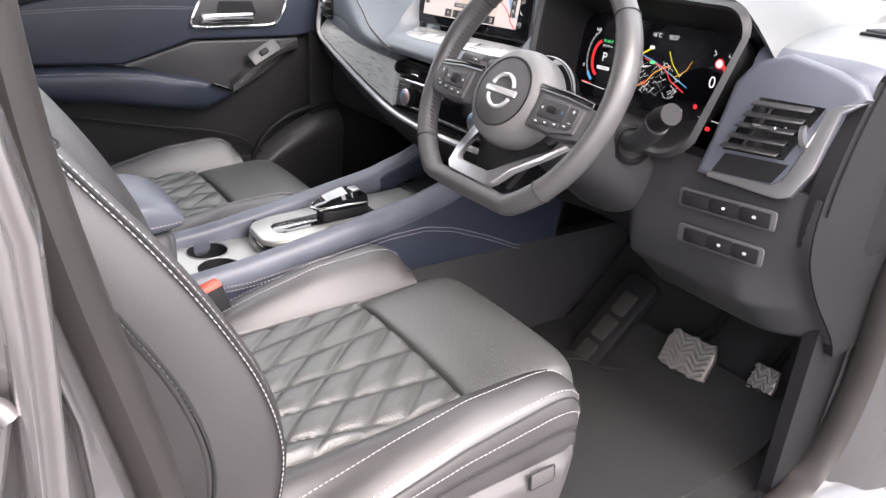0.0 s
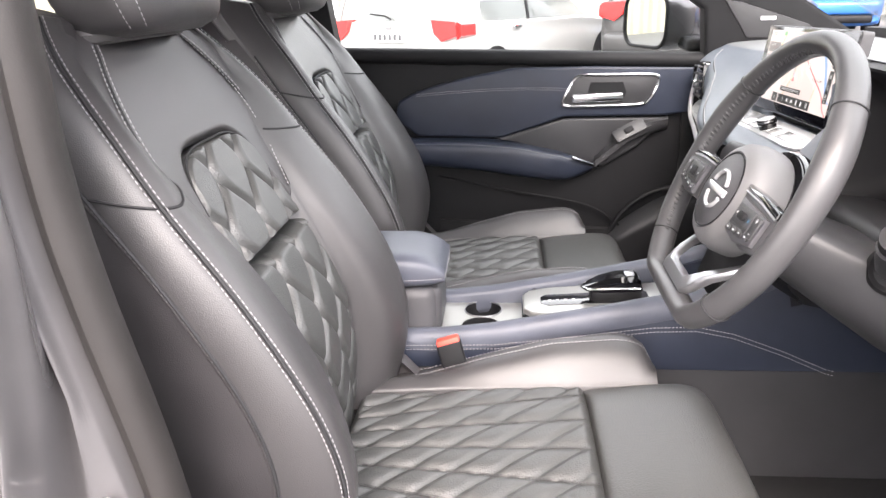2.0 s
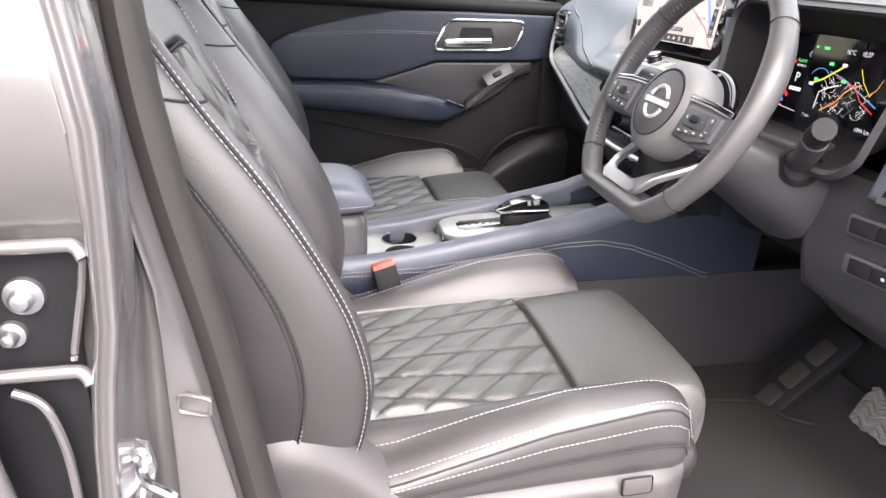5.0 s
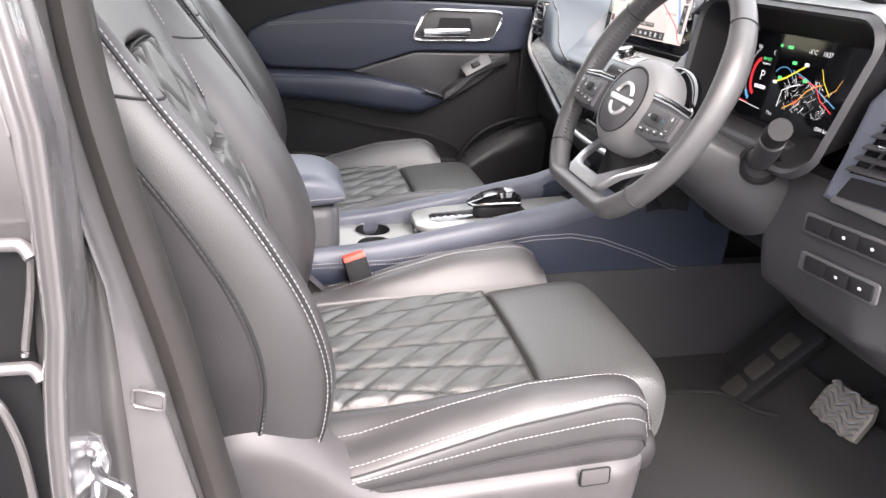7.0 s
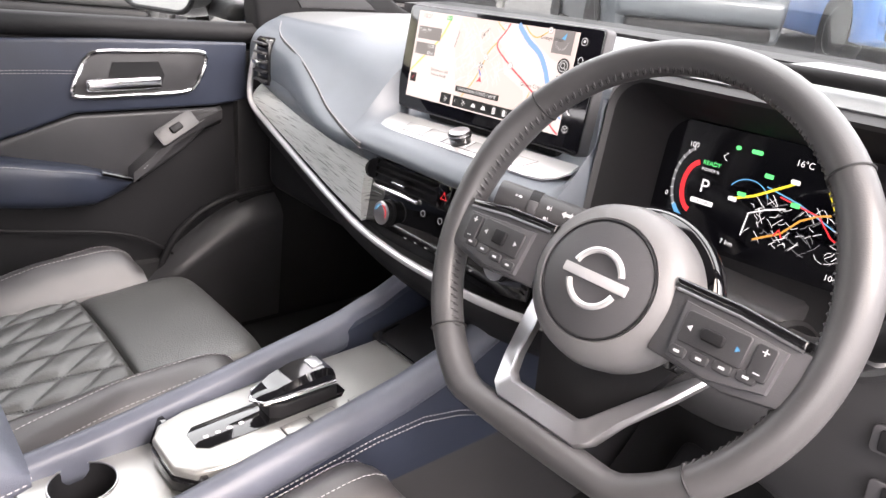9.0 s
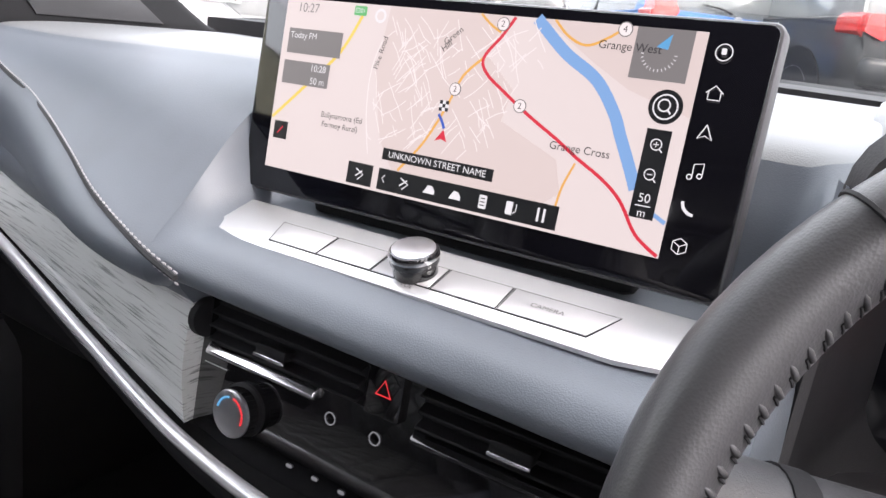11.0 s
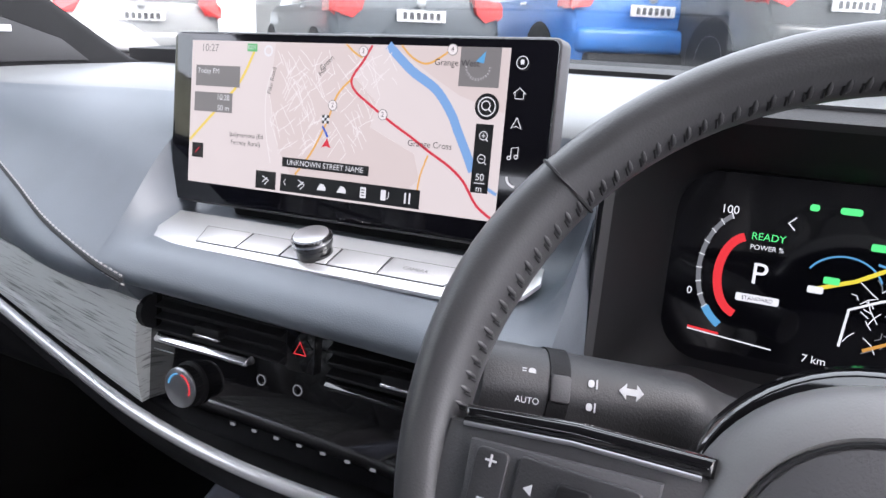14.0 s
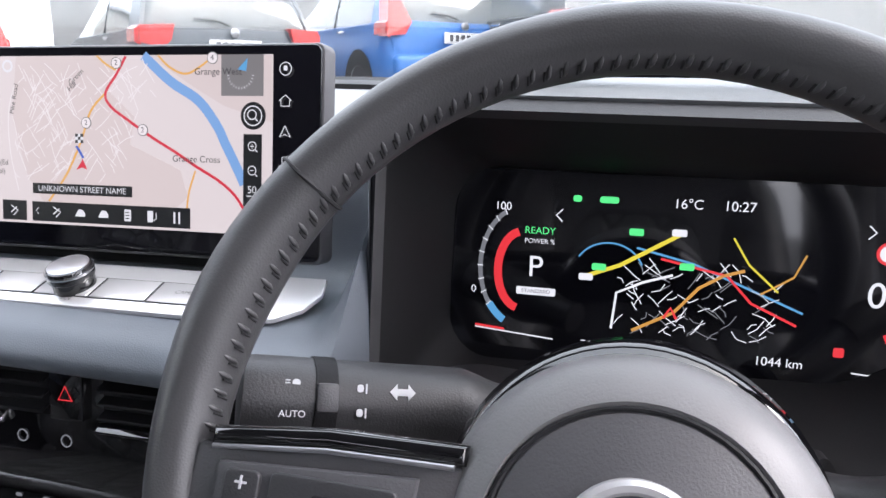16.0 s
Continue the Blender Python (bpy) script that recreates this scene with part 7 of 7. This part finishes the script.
stroke(screen, "screen_symbol", hexa, 0.0005, M_ICON, SC, 0.0017)
for i in (1, 3, 5):
    stroke(screen, "screen_symbol", [(U, -0.0438), hexa[i]], 0.0005, M_ICON, SC, 0.0017)

# ---- car park outside ----
CREAM = material("cream_cladding", (0.34, 0.33, 0.25), 0.6, var=0.12, vscale=1.2)
RENDER = material("white_render", (0.40, 0.39, 0.375), 0.85, var=0.10, vscale=0.8, bump=0.3, bscale=60)
TYRE = material("tyre_rubber", (0.02, 0.02, 0.02), 0.8, var=0.1)
# grey base lifted to stand for the sky reflected in the panes
CARGLASS = material("sky_greyed_glass", (0.16, 0.17, 0.17), 0.08, coat=1.0, var=0)
LAMPRED = material("red_lamp_lens", (0.62, 0.03, 0.03), 0.15, coat=1.0, var=0)
PLATEW = material("plate_white", (0.8, 0.8, 0.8), 0.5, var=0)
PLATEBAR = material("plate_bars", (0.08, 0.08, 0.09), 0.5, var=0)
RIM = material("alloy_rim", (0.5, 0.5, 0.52), 0.3, metal=0.9, var=0.05)


def car_paint(name, c):
    return material(name, c, 0.35, metal=0.1, coat=0.35, var=0.04, vscale=2)


def build_car(name, paint, label, rear, heading, L=4.2, W=1.78, H=1.50, tall=False):
    """A hatchback standing with the middle of its rear bumper at rear, nose along heading."""
    z0 = ground_z(rear[0] + 0.7, rear[1]) + rear[2]
    m = Matrix.Translation((rear[0], rear[1], z0)) @ pose(0, 0, 0, 0, 0, heading)
    car = thing(name, label, "car", "parked cars", at=m)
    w = W / 2
    def section(x, zb, zt, hw, tuck=0.9):
        return [Vector((x, y, z)) for y, z in ((-hw * 0.86, zb), (-hw * 0.97, zb + 0.10), (-hw, (zb + zt) / 2), (-hw * 0.98, zt - 0.12), (-hw * tuck, zt), (0, zt + 0.015), (hw * tuck, zt), (hw * 0.98, zt - 0.12), (hw, (zb + zt) / 2), (hw * 0.97, zb + 0.10), (hw * 0.86, zb), (0, zb - 0.01))]
    st = [(0.02, 0.36, 0.60, 0.80), (0.0, 0.30, 0.80, 0.92), (0.05, 0.26, 0.98, 0.97), (0.22, 0.24, 1.00, 0.99), (0.8, 0.22, 0.98, 1.0), (2.0, 0.22, 0.96, 1.0), (3.0, 0.22, 0.95, 1.0), (L - 0.7, 0.23, 0.88, 0.98), (L - 0.25, 0.26, 0.78, 0.92), (L, 0.34, 0.62, 0.78)]
    part("body", loft([cr(section(x, zb, zt, w * k), 3, closed=True) for x, zb, zt, k in st]), paint, car, "", 50)
    def cab(x, zt, hb, ht, z_b):
        return [Vector((x, y, z)) for y, z in ((-w * hb, z_b), (-w * (hb * 0.6 + ht * 0.4), z_b + (zt - z_b) * 0.5), (-w * ht, zt - 0.05), (-w * ht * 0.8, zt), (0, zt + 0.02), (w * ht * 0.8, zt), (w * ht, zt - 0.05), (w * (hb * 0.6 + ht * 0.4), z_b + (zt - z_b) * 0.5), (w * hb, z_b))]
    cs = [(0.10, 0.99, 0.90, 0.88, 0.95), (0.20, H - 0.22, 0.92, 0.80, 0.95), (0.34, H - 0.04, 0.93, 0.74, 0.95), (0.9, H, 0.93, 0.75, 0.95), (2.0, H, 0.93, 0.75, 0.94), (2.45, H - 0.10, 0.93, 0.74, 0.94), (3.25, 0.98, 0.90, 0.86, 0.92)]
    part("cabin_glass", loft([cr(cab(*c), 3) for c in cs]), CARGLASS, car, "tinted windows with reflected sky in their grey", 50)
    part("roof", slab(lambda u, v: (lambda p: p + Vector((0, 0, 0.014)))(cr(cab(0.20 + 2.15 * u, H - 0.02 - 0.10 * abs(2 * u - 1) ** 5 + (0.02 if 0.1 < u < 0.9 else 0), 0.93, 0.76, 0.95), 3)[6 + int(round(v * 12))]), 14, 12, (0, 0, -0.02)), paint, car, "", 50)
    for sg in (1, -1):
        part("rear_pillar", loft([[Vector((x + dx, sg * (w * k + 0.008), z)) for dx in (0.0, 0.34 * f)] + [Vector((x + dx, sg * (w * k - 0.03), z)) for dx in (0.34 * f, 0.0)] for x, z, k, f in ((0.08, 0.96, 0.925, 1.3), (0.20, H - 0.28, 0.85, 1.0), (0.34, H - 0.06, 0.76, 0.6))]), paint, car, "", 50)
        part("door_pillar", loft([[Vector((1.55 + dx, sg * (w * k + 0.006), z)) for dx in (0.0, 0.06)] + [Vector((1.55 + dx, sg * (w * k - 0.03), z)) for dx in (0.06, 0.0)] for z, k in ((0.95, 0.93), (H - 0.28, 0.855), (H - 0.06, 0.765))]), BLACKPL, car)
        lamp = [(0.40, 1.02), (0.90, 1.00), (0.93, 0.86), (0.62, 0.80), (0.46, 0.88)]
        if tall:
            lamp = [(0.70, 0.98), (0.86, 1.26), (0.98, 1.24), (1.00, 0.84), (0.78, 0.86)]
            part("tail_lamp", loft([[Vector((x_ + 0.62 * max(0.0, b - 0.98), sg * w * a * (1 - 0.30 * max(0.0, b - 1.0)), b)) for a, b in lamp] for x_ in (-0.035, 0.18)]), LAMPRED, car, "tall red tail lamp")
        else:
            part("tail_lamp", loft([[Vector((x_, sg * w * (0.62 + (a - 0.40) * 0.66), b)) for a, b in lamp] for x_ in (-0.03, 0.16)]), LAMPRED, car, "red tail lamp")
        part("tail_lamp_side", loft([[Vector((x_, sg * y_, z_)) for y_, z_ in ((w * 0.93, 1.01), (w * 0.998, 0.97), (w * 1.003, 0.86), (w * 0.94, 0.82))] for x_ in (0.02, 0.30)]), LAMPRED, car, "red tail lamp")
        for xw in (0.72, L - 0.86):
            mw = Matrix.Translation((xw, sg * (w - 0.10), 0.32)) @ pose(0, 0, 0, -90 * sg, 0, 0)
            part("wheel_arch", lathe([(0.345, -0.02), (0.385, 0.0), (0.385, 0.012), (0.345, 0.012)], 32, Matrix.Translation((xw, sg * (w - 0.005), 0.33)) @ pose(0, 0, 0, -90 * sg, 0, 0)), BLACKPL, car, "dark wheel arch lip")
            whl = part("wheel", lathe([(0.20, -0.10), (0.30, -0.10), (0.325, -0.06), (0.325, 0.07), (0.30, 0.10), (0.22, 0.105), (0.215, 0.07), (0.0, 0.06)], 32, mw), TYRE, car, "black tyre", 50)
            part("rim", lathe([(0.215, 0.06), (0.222, 0.108), (0.20, 0.10), (0.19, 0.075), (0.05, 0.085), (0.0, 0.09)], 32, mw), RIM, whl, "alloy rim")
            for k in range(5):
                part("spoke", rbox((0, 0, 0), (0.17, 0.045, 0.02), 0.008, 1, mw @ pose(0, 0, 0, 0, 0, 72 * k) @ Matrix.Translation((0.11, 0, 0.095))), RIM, whl)
    part("rear_bumper", rbox((0.02, 0, 0.55), (0.20, W * 0.92, 0.24), 0.07, 3), paint, car, "painted rear bumper")
    part("bumper_insert", rbox((0.00, 0, 0.36), (0.18, W * 0.80, 0.14), 0.05, 3), BLACKPL, car, "dark lower bumper")
    part("rear_wiper", tube([(0.06, 0.02, 1.02), (0.075, 0.12, 1.06), (0.09, 0.34, 1.08)], 0.010, 6), BLACKPL, car, "black rear wiper")
    for sg in (1, -1):
        part("door_handle", rbox((1.20, sg * (w + 0.004), 0.90), (0.17, 0.03, 0.03), 0.01, 2), CHROME, car, "bright door handle")
    pl = part("plate", rbox((-0.035, 0, 0.84), (0.02, 0.50, 0.11), 0.004, 1), PLATEW, car, "white number plate with dark bars")
    for i in range(6):
        part("plate_bar", rbox((-0.0465, -0.17 + 0.068 * i, 0.84), (0.003, 0.040, 0.065), 0, 1), PLATEBAR, pl)
    part("tail_emblem", lathe([(0.045, 0), (0.045, 0.012), (0.03, 0.016), (0, 0.016)], 20, frame_of((-0.020, 0, 0.96), (0, -1, 0), (0, 0, 1))), RIM, car, "silver round emblem")
    part("spoiler", rbox((0.25, 0, H - 0.03), (0.20, W * 0.70, 0.035), 0.012, 2), paint, car)
    return car


build_car("hatchback", car_paint("slate_grey_paint", (0.10, 0.115, 0.13)), "slate grey hatchback parked with its rear towards the dash", (6.55, 3.38, 0.0), 50)
build_car("hatchback", car_paint("bright_blue_paint", (0.04, 0.18, 0.52)), "bright blue hatchback parked between two darker cars", (7.9, 1.49, 0.0), 44, tall=True)
build_car("hatchback", car_paint("black_paint", (0.03, 0.032, 0.035)), "black hatchback with a blue bumper strip", (7.75, -0.29, 0.06), 42)
build_car("estate_car", car_paint("white_paint", (0.42, 0.42, 0.42)), "white estate car parked beyond the windscreen", (6.3, 6.95, 0.0), 58, 4.5, 1.82, 1.58, True)
build_car("estate_car", car_paint("pearl_white_paint", (0.42, 0.42, 0.415)), "white estate car parked beside the passenger window", (-1.12, 7.0, 0.05), 60, 4.6, 1.84, 1.62)
build_car("hatchback", car_paint("graphite_paint", (0.06, 0.06, 0.062)), "dark grey hatchback parked beside a white estate", (2.0, 7.4, 0.05), 60, 4.3, 1.80, 1.56)
build_car("hatchback", car_paint("royal_blue_paint", (0.03, 0.16, 0.50)), "blue hatchback in the far parking row", (5.9, 13.0, 0.0), 74)
build_car("hatchback", car_paint("ice_white_paint", (0.72, 0.72, 0.73)), "white hatchback in the far parking row", (3.4, 13.2, 0.0), 74)

shed = thing("metal_shed", "cream corrugated metal shed along the car park", "building")
def corr(u, v):
    x = -26 + 21.0 * u
    return (x, 14.0 + 0.05 * math.copysign(min(1, abs(math.sin(x * 2 * math.pi / 0.5)) * 3), math.sin(x * 2 * math.pi / 0.5)), -0.5 + 6.0 * v)
part("wall", slab(corr, 504, 2, (0, 0.2, 0)), CREAM, shed, "corrugated cream cladding", 0)
part("roof", rbox((-15.5, 15.5, 5.55), (21.6, 3.4, 0.15), 0.03), RIM, shed, "grey sheet roof")
part("door_bolt", rbox((-8.0, 13.9, 1.6), (0.05, 0.1, 0.8), 0.01), BLACKPL, shed)
hall = thing("office_building", "white rendered building with dark windows behind the cars", "building")
part("wall", rbox((6.0, 20.0, 1.9), (21.0, 0.4, 4.8), 0.02), RENDER, hall, "white rendered wall")
part("roof", rbox((6.0, 21.5, 4.4), (21.6, 4.0, 0.25), 0.03), RIM, hall, "grey roof edge")
for i in range(7):
    wn_ = part("window", rbox((-2.6 + 2.6 * i, 19.80, 2.4), (1.1, 0.12, 0.9), 0.01), RENDER, hall, "white window frame")
    part("pane", rbox((-2.6 + 2.6 * i, 19.74, 2.4), (0.95, 0.06, 0.75), 0.0), CARGLASS, wn_, "dark pane")
ac = part("air_unit", rbox((2.6, 19.6, 1.75), (0.9, 0.35, 0.75), 0.03), RENDER, hall, "air conditioning unit")
part("fan_grille", lathe([(0.28, 0), (0.28, 0.04), (0.24, 0.05), (0, 0.03)], 24, frame_of((2.75, 19.42, 1.75), (1, 0, 0), (0, 0, 1))), RIM, ac)
far = thing("showroom", "pale showroom building across the car park", "building")
part("wall", rbox((24.0, 4.0, 2.4), (0.4, 34.0, 5.0), 0.02), RENDER, far, "pale showroom wall")
part("roof", rbox((25.5, 4.0, 5.0), (3.6, 34.6, 0.3), 0.03), RIM, far, "grey roof edge")
part("brick_pier", rbox((18.0, 12.0, 1.8), (0.8, 1.2, 4.2), 0.02), material("brown_brick", (0.30, 0.20, 0.15), 0.9, var=0.2, vscale=4), far, "brown pier")
part("entrance", rbox((23.75, 14.2, 1.4), (0.2, 3.0, 3.2), 0.02), DARKPL, far, "dark entrance")
# plain sign given a glow of its own by the display yellow
part("notice", rbox((23.6, 13.6, 2.6), (0.05, 0.5, 0.6), 0.01), LIT_YELLOW, far, "yellow notice")
